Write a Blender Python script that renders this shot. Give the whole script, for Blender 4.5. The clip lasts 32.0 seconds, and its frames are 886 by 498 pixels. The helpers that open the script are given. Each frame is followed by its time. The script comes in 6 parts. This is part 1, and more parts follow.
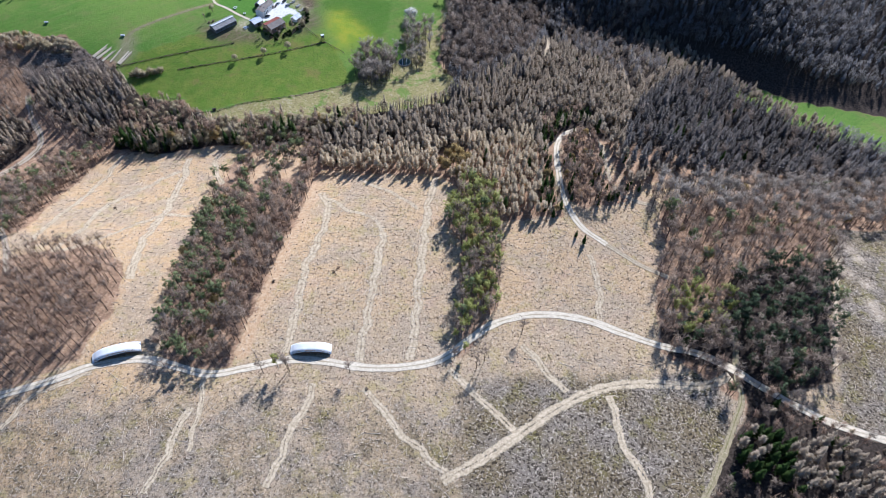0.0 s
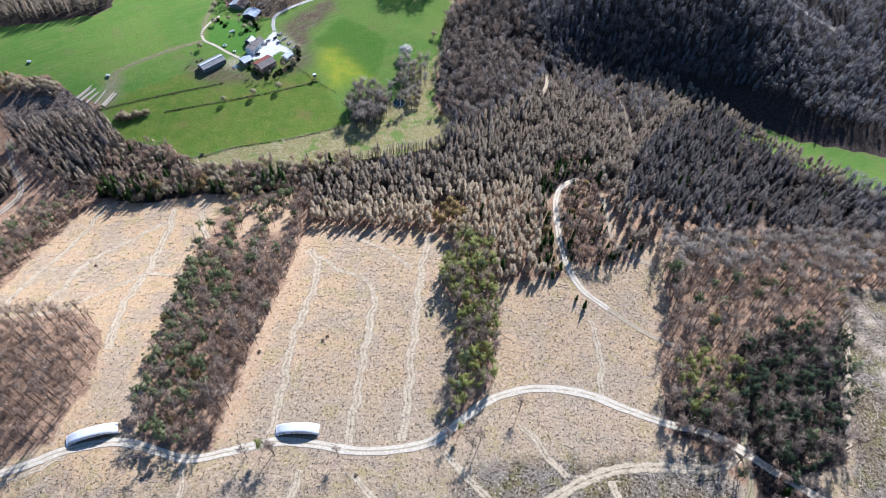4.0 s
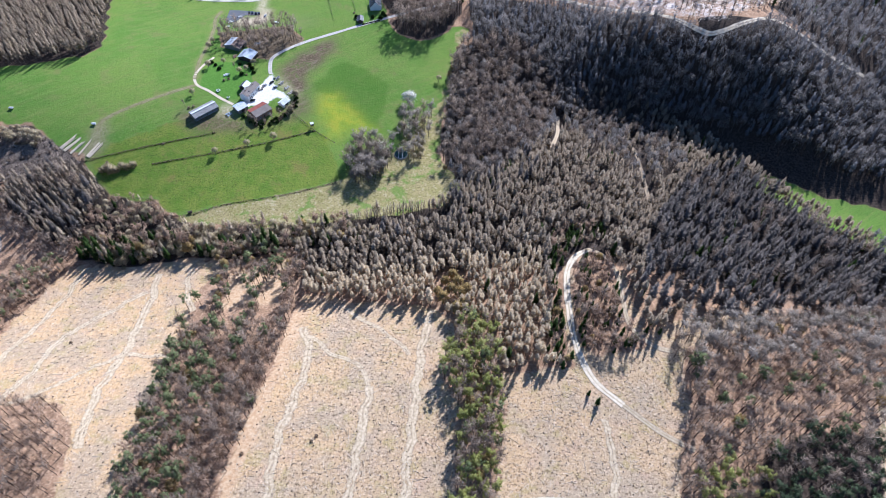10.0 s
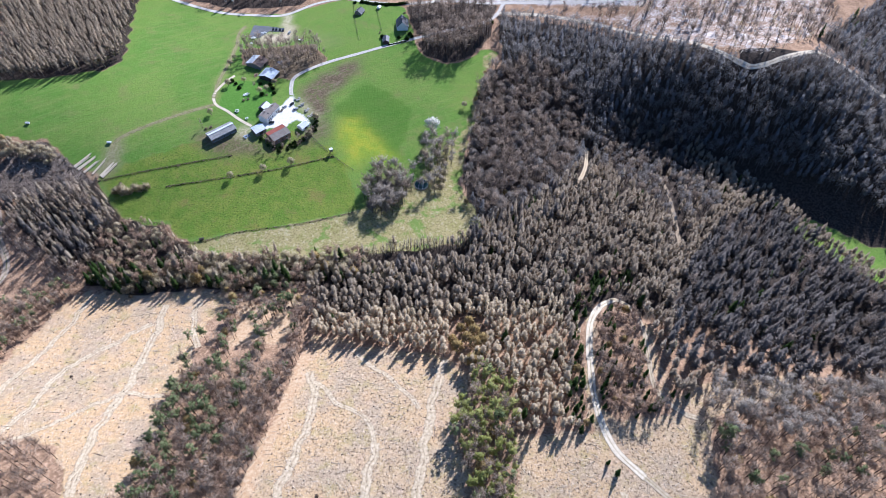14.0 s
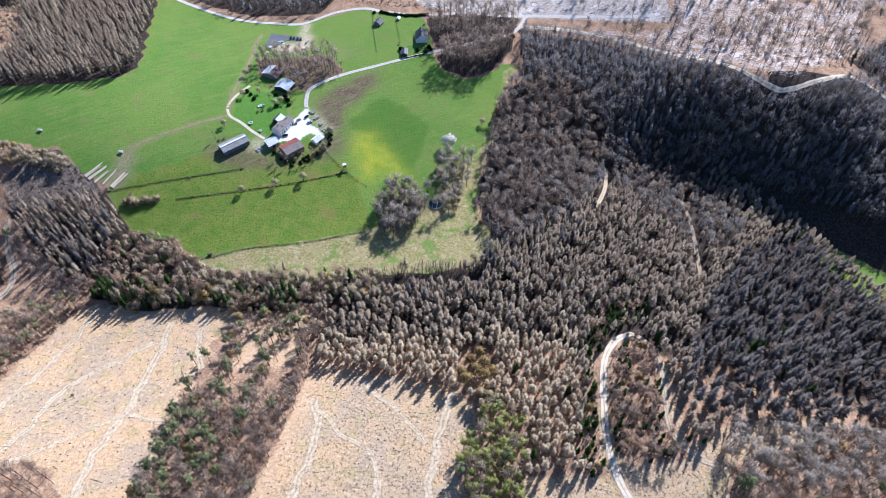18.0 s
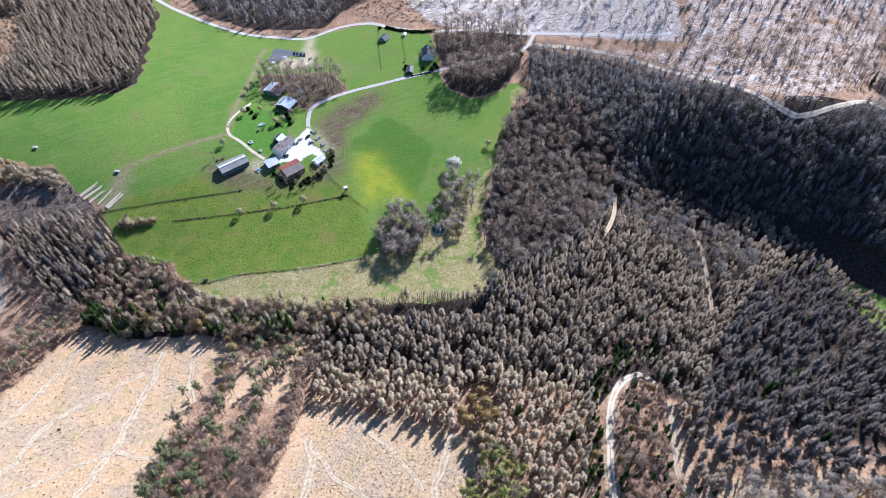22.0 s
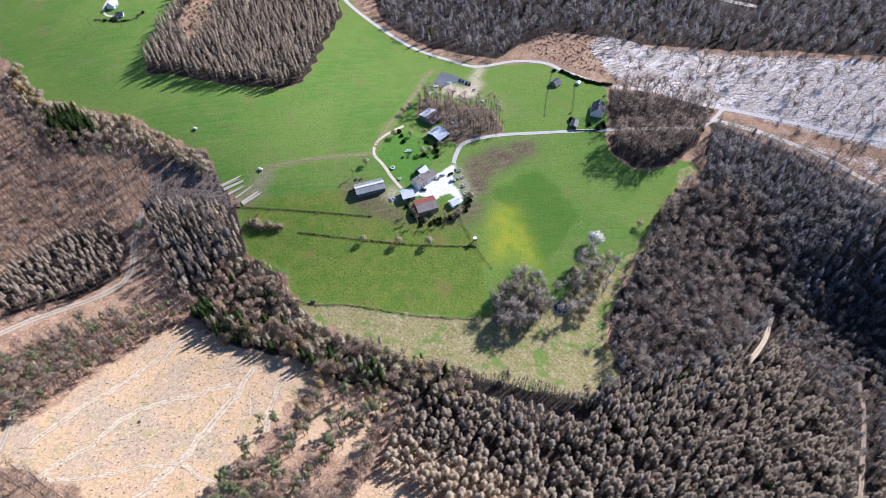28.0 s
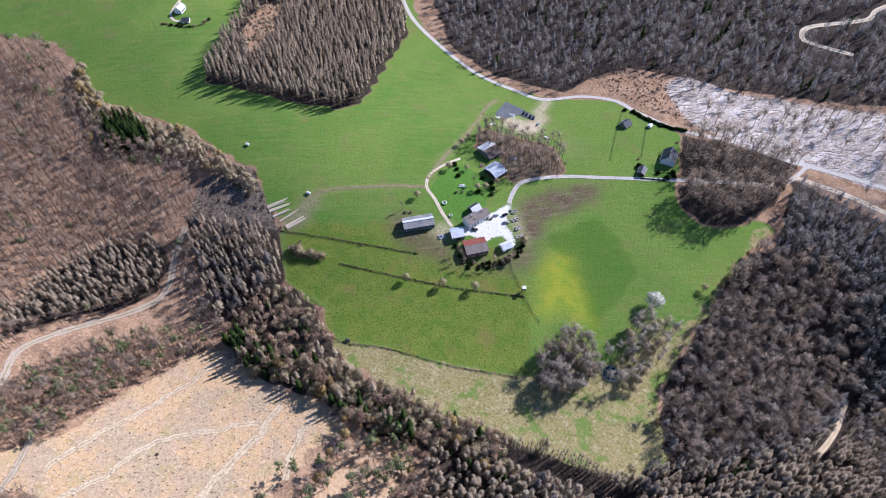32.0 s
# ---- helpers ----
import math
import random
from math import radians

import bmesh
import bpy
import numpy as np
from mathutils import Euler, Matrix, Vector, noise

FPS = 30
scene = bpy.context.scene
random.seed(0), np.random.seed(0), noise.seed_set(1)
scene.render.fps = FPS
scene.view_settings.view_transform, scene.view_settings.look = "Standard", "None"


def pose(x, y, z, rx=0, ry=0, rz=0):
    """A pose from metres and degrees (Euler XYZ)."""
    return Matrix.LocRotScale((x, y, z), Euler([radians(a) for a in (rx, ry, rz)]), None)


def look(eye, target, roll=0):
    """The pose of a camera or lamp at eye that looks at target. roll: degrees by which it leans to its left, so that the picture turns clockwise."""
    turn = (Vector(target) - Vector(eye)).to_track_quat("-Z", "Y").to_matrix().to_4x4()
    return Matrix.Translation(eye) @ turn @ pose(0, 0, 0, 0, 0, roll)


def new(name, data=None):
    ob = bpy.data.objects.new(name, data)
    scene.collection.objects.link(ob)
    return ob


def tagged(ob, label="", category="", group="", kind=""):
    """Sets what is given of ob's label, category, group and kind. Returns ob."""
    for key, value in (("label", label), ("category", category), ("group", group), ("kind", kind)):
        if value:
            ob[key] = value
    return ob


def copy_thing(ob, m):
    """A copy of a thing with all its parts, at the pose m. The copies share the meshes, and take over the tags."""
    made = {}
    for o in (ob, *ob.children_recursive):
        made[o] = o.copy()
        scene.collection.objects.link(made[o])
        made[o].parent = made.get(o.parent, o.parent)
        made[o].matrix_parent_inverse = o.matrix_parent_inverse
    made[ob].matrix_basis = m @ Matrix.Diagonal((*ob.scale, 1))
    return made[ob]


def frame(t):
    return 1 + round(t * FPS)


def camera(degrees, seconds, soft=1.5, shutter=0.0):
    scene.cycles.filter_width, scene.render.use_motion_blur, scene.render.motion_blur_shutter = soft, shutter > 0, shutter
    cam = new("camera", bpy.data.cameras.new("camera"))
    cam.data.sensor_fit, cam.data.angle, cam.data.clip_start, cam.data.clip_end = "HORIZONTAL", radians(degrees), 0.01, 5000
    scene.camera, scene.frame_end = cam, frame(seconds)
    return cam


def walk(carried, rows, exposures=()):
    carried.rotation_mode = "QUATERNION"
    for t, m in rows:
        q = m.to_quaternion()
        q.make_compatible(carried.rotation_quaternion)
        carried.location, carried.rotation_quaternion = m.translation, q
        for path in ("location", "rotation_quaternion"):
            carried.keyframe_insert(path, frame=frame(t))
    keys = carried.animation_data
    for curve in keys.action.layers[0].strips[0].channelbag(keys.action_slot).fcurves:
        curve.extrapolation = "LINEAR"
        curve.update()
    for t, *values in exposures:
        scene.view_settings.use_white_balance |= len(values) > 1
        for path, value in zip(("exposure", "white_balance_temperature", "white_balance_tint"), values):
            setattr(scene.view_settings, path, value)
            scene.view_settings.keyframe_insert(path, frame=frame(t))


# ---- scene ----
cam = camera(68.44, 32.0, soft=0.5)


def aim(x, y, z, pitch, yaw, roll):
    """The drone's pose: degrees of pitch, of turn to the left, and of lean."""
    return pose(x, y, z, 90 + pitch, 0, yaw) @ pose(0, 0, 0, 0, 0, roll)


PATH = [
    (0.0, aim(0.31, 0.06, 303.49, -52.578, 0.068, -0.298)),
    (0.5, aim(0.61, 4.79, 304.66, -52.557, 0.042, -0.263)),
    (1.0, aim(0.91, 9.57, 305.82, -52.507, 0.005, -0.225)),
    (1.5, aim(1.21, 14.35, 306.96, -52.482, -0.022, -0.187)),
    (2.0, aim(1.50, 19.17, 308.06, -52.435, -0.067, -0.151)),
    (2.5, aim(1.77, 23.98, 309.11, -52.408, -0.106, -0.118)),
    (3.0, aim(2.04, 28.82, 310.11, -52.369, -0.158, -0.092)),
    (3.5, aim(2.29, 33.63, 311.03, -52.363, -0.179, -0.063)),
    (5.5, aim(3.26, 52.80, 313.95, -52.323, -0.317, 0.066)),
    (6.0, aim(3.43, 57.51, 314.43, -52.270, -0.370, 0.079)),
    (6.5, aim(3.53, 62.08, 314.80, -52.275, -0.380, 0.077)),
    (7.0, aim(3.61, 66.61, 315.09, -52.255, -0.428, 0.062)),
    (7.5, aim(3.70, 71.06, 315.32, -52.249, -0.471, 0.048)),
    (8.0, aim(3.82, 75.49, 315.50, -52.226, -0.423, 0.044)),
    (8.5, aim(3.98, 79.87, 315.64, -52.221, -0.324, 0.049)),
    (9.0, aim(4.18, 84.27, 315.77, -52.215, -0.123, 0.060)),
    (9.5, aim(4.40, 88.66, 315.88, -52.231, 0.218, 0.065)),
    (10.0, aim(4.64, 93.08, 315.99, -52.226, 0.617, 0.062)),
    (10.5, aim(4.91, 97.48, 316.10, -52.223, 1.025, 0.054)),
    (11.0, aim(5.18, 101.82, 316.22, -52.214, 1.475, 0.032)),
    (11.5, aim(5.43, 106.07, 316.33, -52.223, 1.912, 0.002)),
    (12.0, aim(5.67, 110.24, 316.43, -52.221, 2.345, -0.030)),
    (12.5, aim(5.90, 114.31, 316.52, -52.226, 2.747, -0.062)),
    (13.0, aim(6.08, 118.25, 316.59, -52.220, 3.152, -0.090)),
    (13.5, aim(6.25, 122.03, 316.65, -52.227, 3.471, -0.102)),
    (14.0, aim(6.36, 125.62, 316.70, -52.227, 3.806, -0.104)),
    (14.5, aim(6.41, 128.97, 316.75, -52.231, 4.062, -0.105)),
    (16.5, aim(6.16, 139.88, 317.01, -52.211, 4.929, -0.090)),
    (17.0, aim(6.20, 141.86, 317.14, -52.213, 5.266, -0.072)),
    (17.5, aim(6.28, 143.58, 317.28, -52.237, 5.617, -0.052)),
    (18.0, aim(6.39, 145.13, 317.43, -52.288, 5.955, -0.029)),
    (18.5, aim(6.52, 146.65, 317.57, -52.367, 6.237, 0.004)),
    (19.0, aim(6.61, 148.38, 317.69, -52.438, 6.453, 0.046)),
    (19.5, aim(6.65, 150.53, 317.76, -52.461, 6.417, 0.085)),
    (20.0, aim(6.61, 153.15, 317.78, -52.450, 6.348, 0.127)),
    (20.5, aim(6.51, 156.25, 317.77, -52.403, 6.310, 0.167)),
    (21.0, aim(6.34, 159.83, 317.72, -52.314, 6.245, 0.194)),
    (21.5, aim(6.13, 163.74, 317.66, -52.229, 6.243, 0.212)),
    (22.0, aim(5.83, 167.86, 317.62, -52.166, 6.776, 0.220)),
    (22.5, aim(5.40, 172.07, 317.61, -52.133, 8.201, 0.229)),
    (23.0, aim(4.94, 176.33, 317.64, -52.111, 9.770, 0.226)),
    (23.5, aim(4.44, 180.59, 317.73, -52.110, 11.407, 0.213)),
    (24.0, aim(3.87, 184.85, 317.85, -52.109, 13.037, 0.192)),
    (24.5, aim(3.20, 189.12, 317.98, -52.110, 14.608, 0.164)),
    (25.0, aim(2.41, 193.39, 318.11, -52.102, 16.248, 0.139)),
    (25.5, aim(1.49, 197.66, 318.22, -52.111, 17.936, 0.116)),
    (27.5, aim(-3.39, 214.85, 318.30, -52.117, 23.552, 0.035)),
    (28.0, aim(-4.99, 219.04, 318.12, -52.107, 24.884, 0.027)),
    (28.5, aim(-6.76, 223.16, 317.86, -52.095, 26.238, 0.023)),
    (29.0, aim(-8.65, 227.21, 317.53, -52.068, 27.502, 0.016)),
    (29.5, aim(-10.61, 231.18, 317.13, -52.031, 28.400, 0.001)),
    (30.0, aim(-12.61, 235.06, 316.69, -51.991, 29.152, -0.015)),
    (30.5, aim(-14.63, 238.86, 316.22, -51.945, 29.835, -0.028)),
    (31.0, aim(-16.67, 242.62, 315.71, -51.881, 30.516, -0.047)),
    (31.5, aim(-18.69, 246.36, 315.20, -51.806, 31.133, -0.071)),
    (32.0, aim(-20.72, 250.11, 314.68, -51.707, 31.758, -0.103)),
]
walk(cam, PATH, exposures=((0.0, 0.38, 5330, 14), (8.0, 0.56, 5300, 16), (22.0, 0.58, 5350, 18), (30.0, 0.4, 5530, 21), (32.0, 0.35, 5530, 22)))

# ---- daylight ----
SUN_AZIMUTH, SUN_HEIGHT = 24.0, 34.0     # degrees from +y towards +x, and above the horizon
world = bpy.data.worlds.new("world")
scene.world = world
world.use_nodes = True
sky = world.node_tree.nodes.new("ShaderNodeTexSky")
sky.sky_type, sky.sun_disc = "NISHITA", False
sky.sun_elevation, sky.sun_rotation = radians(SUN_HEIGHT), radians(SUN_AZIMUTH)
sky.air_density, sky.dust_density, sky.ozone_density = 1.2, 0.2, 6.0
back = world.node_tree.nodes["Background"]
back.inputs["Strength"].default_value = 0.08
world.node_tree.links.new(sky.outputs["Color"], back.inputs["Color"])
sun = new("sun", bpy.data.lights.new("sun", "SUN"))
sun.data.energy, sun.data.angle, sun.data.color = 5.4, radians(0.53), (1.0, 0.95, 0.87)
sa, sh = radians(SUN_AZIMUTH), radians(SUN_HEIGHT)
toward = Vector((math.sin(sa) * math.cos(sh), math.cos(sa) * math.cos(sh), math.sin(sh)))
sun.matrix_world = look(toward * 900, (0, 0, 0))

# ---- plan ----
HILLS = [
    (85, 183, 3.0),
    (-600, 600, 20.4),
    (0, 800, -3.4),
    (400, 560, -7.5),
    (-350, 200, 26.9),
    (-199, 517, 8.5),
    (120, 470, -15.8),
    (450, 300, -15.5),
    (-150, 50, 24.9),
    (-250, 750, -4.1),
    (300, 100, 12.2),
    (-433, 394, -1.0),
    (200, 750, 4.1),
    (-140, 322, -5.8),
    (-64, 630, 13.2),
    (286, 326, -14.0),
    (238, 585, 23.3),
    (-30, 455, -8.3),
    (0, 60, 17.3),
    (150, 50, 17.9),
    (-458, 562, 15.0),
    (-297, 342, -21.9),
    (400, 700, -13.8),
    (-203, 202, 21.4),
    (-325, 473, 17.7),
    (-36, 243, 20.1),
    (286, 451, -36.9),
    (93, 350, 22.4),
    (450, 450, -32.0),
    (120, 600, -24.9),
    (226, 228, 7.9),
    (-173, 654, -7.3),
    (-10, 350, -11.2),
]
BASE, SPREAD = -24.2, 85
RAVINE = [(60, 560, -6), (105, 540, -10), (155, 532, -14), (200, 522, -18), (245, 500, -16), (290, 470, -8), (130, 600, 8), (180, 598, 12), (235, 585, 14), (285, 590, 9)]


def height(x, y):
    """The ground's height: a sum of wide rises and hollows."""
    x, y = np.asarray(x, float), np.asarray(y, float)
    z = np.full(np.broadcast(x, y).shape, BASE)
    for cx, cy, h in HILLS:
        z = z + h * np.exp(-((x - cx) ** 2 + (y - cy) ** 2) / (2 * SPREAD**2))
    for cx, cy, h in RAVINE:
        z = z + h * np.exp(-((x - cx) ** 2 + (y - cy) ** 2) / 1800.0)
    return z


def ground_z(x, y):
    return float(height(x, y))


# outlines of the land cover, in plan
PLAN = {}
PLAN["meadow"] = [(-203, 400), (-235, 403), (-253, 421), (-262, 437), (-280, 443), (-297, 455), (-314, 462), (-347, 460), (-367, 466), (-411, 462), (-474, 455), (-500, 472), (-554, 487), (-614, 472), (-787, 413), (-953, 502), (-614, 674), (-394, 763), (-347, 720), (-316, 690), (-269, 667), (-235, 656), (-180, 653), (-124, 677), (-101, 672), (-63, 660), (-52, 625), (-49, 608), (-41, 593), (-23, 588), (-5, 598), (9, 619), (23, 620), (13, 594), (7, 564), (4, 527), (0, 501), (-4, 459), (16, 419), (0, 401), (-48, 390), (-91, 384), (-133, 379), (-175, 381)]
PLAN["rough"] = [(-190, 386), (-154, 398), (-119, 408), (-71, 430), (-39, 457), (-26, 470), (-17, 494), (-2, 523), (6, 568), (11, 613), (23, 620), (13, 594), (7, 564), (4, 527), (0, 501), (-4, 459), (16, 419), (0, 401), (-48, 390), (-91, 384), (-133, 379), (-175, 381)]
PLAN["oldbrown"] = [(-136, 535), (-133, 544), (-120, 554), (-101, 573), (-93, 574), (-94, 563), (-109, 541), (-114, 521), (-115, 510), (-126, 519)]
PLAN["wornfarm"] = [(-199, 471), (-202, 482), (-198, 486), (-161, 480), (-153, 475), (-130, 480), (-118, 503), (-117, 525), (-109, 519), (-107, 491), (-128, 476), (-156, 466), (-189, 462)]
PLAN["yard"] = [(-165, 492), (-152, 499), (-150, 508), (-147, 518), (-142, 527), (-142, 535), (-138, 531), (-136, 521), (-133, 513), (-126, 509), (-120, 505), (-123, 502), (-132, 505), (-137, 498), (-136, 491), (-140, 493), (-144, 497), (-152, 491), (-161, 489)]
PLAN["youngspruce"] = [(70, 362), (105, 374), (112, 360), (82, 347), (76, 324), (71, 272), (76, 260), (62, 260), (60, 275), (66, 308)]
PLAN["gapfill"] = [(-150, 350), (-135, 355), (-96, 367), (-85, 347), (-93, 326), (-110, 326), (-132, 339)]
PLAN["darkfield"] = [(-106, 521), (-84, 553), (-75, 550), (-45, 532), (-47, 513), (-51, 486), (-44, 469), (-64, 489), (-89, 511)]
PLAN["darkridge"] = [(119, 317), (142, 375), (186, 443), (240, 481), (289, 420), (318, 383), (354, 353), (346, 328), (239, 316), (175, 301), (145, 303), (125, 294)]
PLAN["mixedtop"] = [(127, 270), (140, 295), (190, 300), (260, 316), (343, 323), (338, 315), (255, 306), (186, 288), (140, 265)]
PLAN["goldspot"] = [(-3, 325), (3, 334), (17, 331), (19, 316), (14, 303), (1, 297), (-4, 307)]
PLAN["bright"] = [(-100, 500), (-97, 517), (-87, 517), (-71, 500), (-54, 483), (-50, 473), (-57, 472), (-74, 482), (-79, 472), (-86, 462), (-92, 482)]
PLAN["spruceN"] = [(-400, 508), (-413, 537), (-439, 591), (-486, 683), (-394, 763), (-317, 670), (-304, 622), (-285, 558), (-293, 540), (-334, 523), (-368, 517)]
PLAN["farmwood"] = [(-188, 565), (-197, 590), (-182, 593), (-164, 596), (-137, 599), (-120, 579), (-126, 569), (-143, 556), (-148, 547), (-157, 551), (-169, 569)]
PLAN["southwood"] = [(-48, 610), (-14, 634), (15, 655), (17, 639), (8, 620), (-5, 599), (-23, 589), (-40, 594)]
PLAN["roadwood"] = [(-63, 660), (-30, 673), (15, 683), (24, 683), (16, 664), (-15, 638), (-49, 617)]
PLAN["hillwood"] = [(22, 668), (91, 670), (176, 628), (217, 586), (257, 589), (287, 605), (315, 603), (397, 574), (368, 463), (336, 472), (302, 496), (239, 516), (195, 532), (135, 561), (105, 527), (75, 466), (36, 428), (12, 410), (-4, 421), (7, 452), (6, 502), (14, 550), (27, 608)]
PLAN["clump"] = [(-71, 437), (-71, 453), (-65, 464), (-53, 470), (-42, 460), (-39, 441), (-47, 426), (-63, 424)]
PLAN["clump2"] = [(-34, 470), (-33, 495), (-27, 508), (-8, 505), (-9, 482), (-15, 456), (-21, 448)]
PLAN["ridge"] = [(-95, 359), (-70, 373), (-41, 384), (16, 404), (38, 419), (62, 457), (87, 492), (117, 556), (140, 561), (195, 534), (242, 498), (291, 445), (326, 407), (301, 331), (268, 321), (200, 311), (136, 295), (118, 279), (113, 327), (89, 350), (77, 333), (72, 279), (76, 260), (62, 260), (29, 255), (20, 270), (13, 273), (8, 291), (-2, 301), (-32, 307), (-70, 314), (-82, 316)]
PLAN["ringwood"] = [(82, 333), (92, 345), (107, 344), (107, 310), (112, 286), (120, 276), (92, 267), (80, 273), (78, 293)]
PLAN["strip1"] = [(-141, 345), (-112, 343), (-86, 337), (-84, 298), (-90, 258), (-97, 212), (-104, 169), (-108, 151), (-137, 150), (-146, 165), (-148, 190), (-150, 240), (-151, 292), (-150, 322)]
PLAN["beech"] = [(-327, 221), (-257, 225), (-241, 232), (-212, 236), (-196, 236), (-180, 212), (-177, 184), (-181, 168), (-188, 152), (-217, 139), (-273, 122)]
PLAN["band"] = [(-285, 208), (-274, 238), (-260, 260), (-259, 301), (-243, 353), (-267, 346), (-298, 317), (-309, 289), (-309, 265), (-304, 250), (-322, 228)]
PLAN["strip3"] = [(0, 255), (14, 294), (33, 288), (35, 239), (30, 191), (23, 183), (13, 164), (8, 155), (4, 157), (9, 204), (11, 239)]
PLAN["mixed"] = [(139, 275), (190, 298), (262, 319), (371, 328), (336, 277), (255, 269), (225, 210), (200, 148), (146, 138), (115, 166), (122, 214), (134, 242)]
PLAN["pines"] = [(166, 215), (200, 231), (230, 228), (225, 203), (200, 148), (148, 143), (151, 176)]
PLAN["lowmix"] = [(156, 156), (168, 144), (192, 124), (231, 111), (207, 62), (99, 61), (118, 87), (134, 111), (150, 131)]
PLAN["hedge"] = [(-243, 353), (-235, 362), (-201, 359), (-186, 373), (-154, 375), (-126, 380), (-100, 382), (-64, 389), (-46, 395), (-2, 398), (16, 419), (73, 469), (75, 438), (32, 382), (-34, 362), (-91, 362), (-135, 349), (-169, 352), (-207, 342)]
PLAN["leftwood"] = [(-755, 422), (-614, 472), (-554, 487), (-500, 472), (-474, 455), (-411, 462), (-367, 466), (-347, 460), (-314, 462), (-297, 455), (-280, 443), (-262, 437), (-253, 421), (-235, 403), (-220, 393), (-226, 363), (-243, 353), (-269, 352), (-312, 384), (-302, 366), (-299, 353), (-321, 315), (-330, 290), (-326, 272), (-360, 218)]
PLAN["leftspruce"] = [(-366, 339), (-356, 368), (-330, 384), (-311, 375), (-303, 356), (-316, 331), (-332, 313), (-344, 280), (-360, 290)]
PLAN["midspruce"] = [(-322, 403), (-297, 416), (-259, 431), (-253, 421), (-235, 403), (-243, 381), (-241, 364), (-259, 362), (-295, 385)]
PLAN["slash"] = [(-335, 430), (-325, 456), (-309, 459), (-286, 446), (-263, 430), (-286, 422), (-304, 413), (-324, 412)]
PLAN["slopecut"] = [(-97, 719), (-87, 742), (-44, 740), (-2, 756), (66, 783), (154, 808), (163, 692), (82, 696), (31, 689), (-26, 676), (-64, 676), (-83, 699)]
PLAN["slopecut2"] = [(70, 688), (172, 689), (272, 732), (352, 744), (328, 663), (242, 589), (215, 596), (167, 635), (117, 677)]
PLAN["heather"] = [(-153, 699), (-136, 725), (-104, 734), (-77, 694), (-60, 677), (-99, 680), (-130, 687)]
PLAN["farwoodR"] = [(-375, 776), (-275, 677), (-222, 663), (-162, 670), (-153, 699), (-132, 729), (-102, 735), (-45, 743), (65, 790), (154, 816), (129, 1296), (-473, 926)]
PLAN["leftedge"] = [(-512, 480), (-478, 461), (-448, 455), (-404, 455), (-371, 461), (-343, 457), (-311, 455), (-293, 450), (-296, 440), (-319, 443), (-351, 443), (-381, 438), (-415, 433), (-451, 434), (-499, 458)]
PLAN["leftdark"] = [(-441, 439), (-419, 452), (-400, 447), (-394, 437), (-416, 426)]
PLAN["arc"] = [(-164, 635), (-145, 621), (-127, 618), (-111, 603), (-127, 591), (-150, 607)]
PLAN["sandyard"] = [(-185, 601), (-186, 617), (-178, 618), (-163, 617), (-157, 605), (-169, 601)]
PLAN["bank"] = [(-129, 549), (-124, 562), (-103, 577), (-87, 585), (-93, 575), (-112, 560), (-122, 549)]
PLAN["rubble"] = [(-139, 534), (-134, 528), (-126, 519), (-116, 510), (-119, 507), (-127, 512), (-134, 520)]
PLAN["yardwest"] = [(-174, 482), (-168, 494), (-163, 494), (-161, 487), (-165, 478)]
PLAN["ridgeeast"] = [(102, 539), (100, 505), (112, 482), (128, 466), (148, 432), (196, 463), (177, 578), (120, 555)]
PLAN["upperpale"] = [(-139, 342), (-116, 349), (-97, 338), (-97, 308), (-124, 309), (-132, 296), (-135, 321)]
PLAN["birchspot"] = [(127, 205), (145, 211), (164, 206), (156, 179), (138, 171), (124, 175)]
PLAN["greenlow"] = [(139, 118), (155, 121), (167, 111), (160, 97), (141, 97), (133, 102)]
PLAN["deadlow"] = [(165, 114), (179, 118), (197, 103), (198, 87), (156, 87), (155, 97)]
PLAN["sprucegap"] = [(-415, 565), (-431, 592), (-440, 624), (-423, 642), (-404, 605), (-385, 569), (-389, 554)]
PLAN["creekgap"] = [(-62, 384), (-30, 392), (7, 395), (6, 383), (-30, 379), (-61, 372)]
PLAN["slimrow"] = [(-62, 388), (-30, 398), (8, 401), (7, 394), (-30, 391), (-61, 383)]
PLAN["junction"] = [(117, 182), (157, 187), (193, 173), (173, 122), (167, 131), (150, 152), (118, 165)]
PLAN["shadedcut"] = [(106, 152), (139, 156), (141, 134), (123, 100), (102, 100), (106, 127)]
PLAN["slopegap"] = [(59, 690), (155, 688), (161, 733), (239, 756), (226, 687), (178, 678), (149, 666), (90, 672)]
PLAN["slopegap2"] = [(150, 836), (286, 877), (254, 675), (200, 706), (158, 742)]
# courses of the roads and tracks, in plan
COURSE = {}
COURSE["main_road"] = [(-240, 132), (-216, 137), (-191, 145), (-175, 152), (-152, 156), (-134, 152), (-117, 148), (-98, 152), (-79, 157), (-59, 156), (-39, 153), (-19, 154), (-1, 159), (14, 171), (29, 182), (51, 188), (76, 186), (96, 178), (116, 170), (133, 166), (149, 157), (163, 145), (176, 135), (190, 126), (213, 117), (240, 108)]
COURSE["skid_road"] = [(-1, 96), (12, 103), (31, 115), (48, 127), (66, 138), (85, 145), (105, 147), (131, 146), (148, 152)]
COURSE["grass_track"] = [(158, 175), (152, 154), (150, 139), (143, 127), (133, 111), (121, 93), (113, 84)]
COURSE["hairpin"] = [(131, 216), (115, 225), (98, 239), (84, 253), (77, 275), (76, 301), (78, 326), (85, 341), (95, 348), (104, 342), (109, 326), (109, 311), (110, 288), (121, 276), (131, 273)]
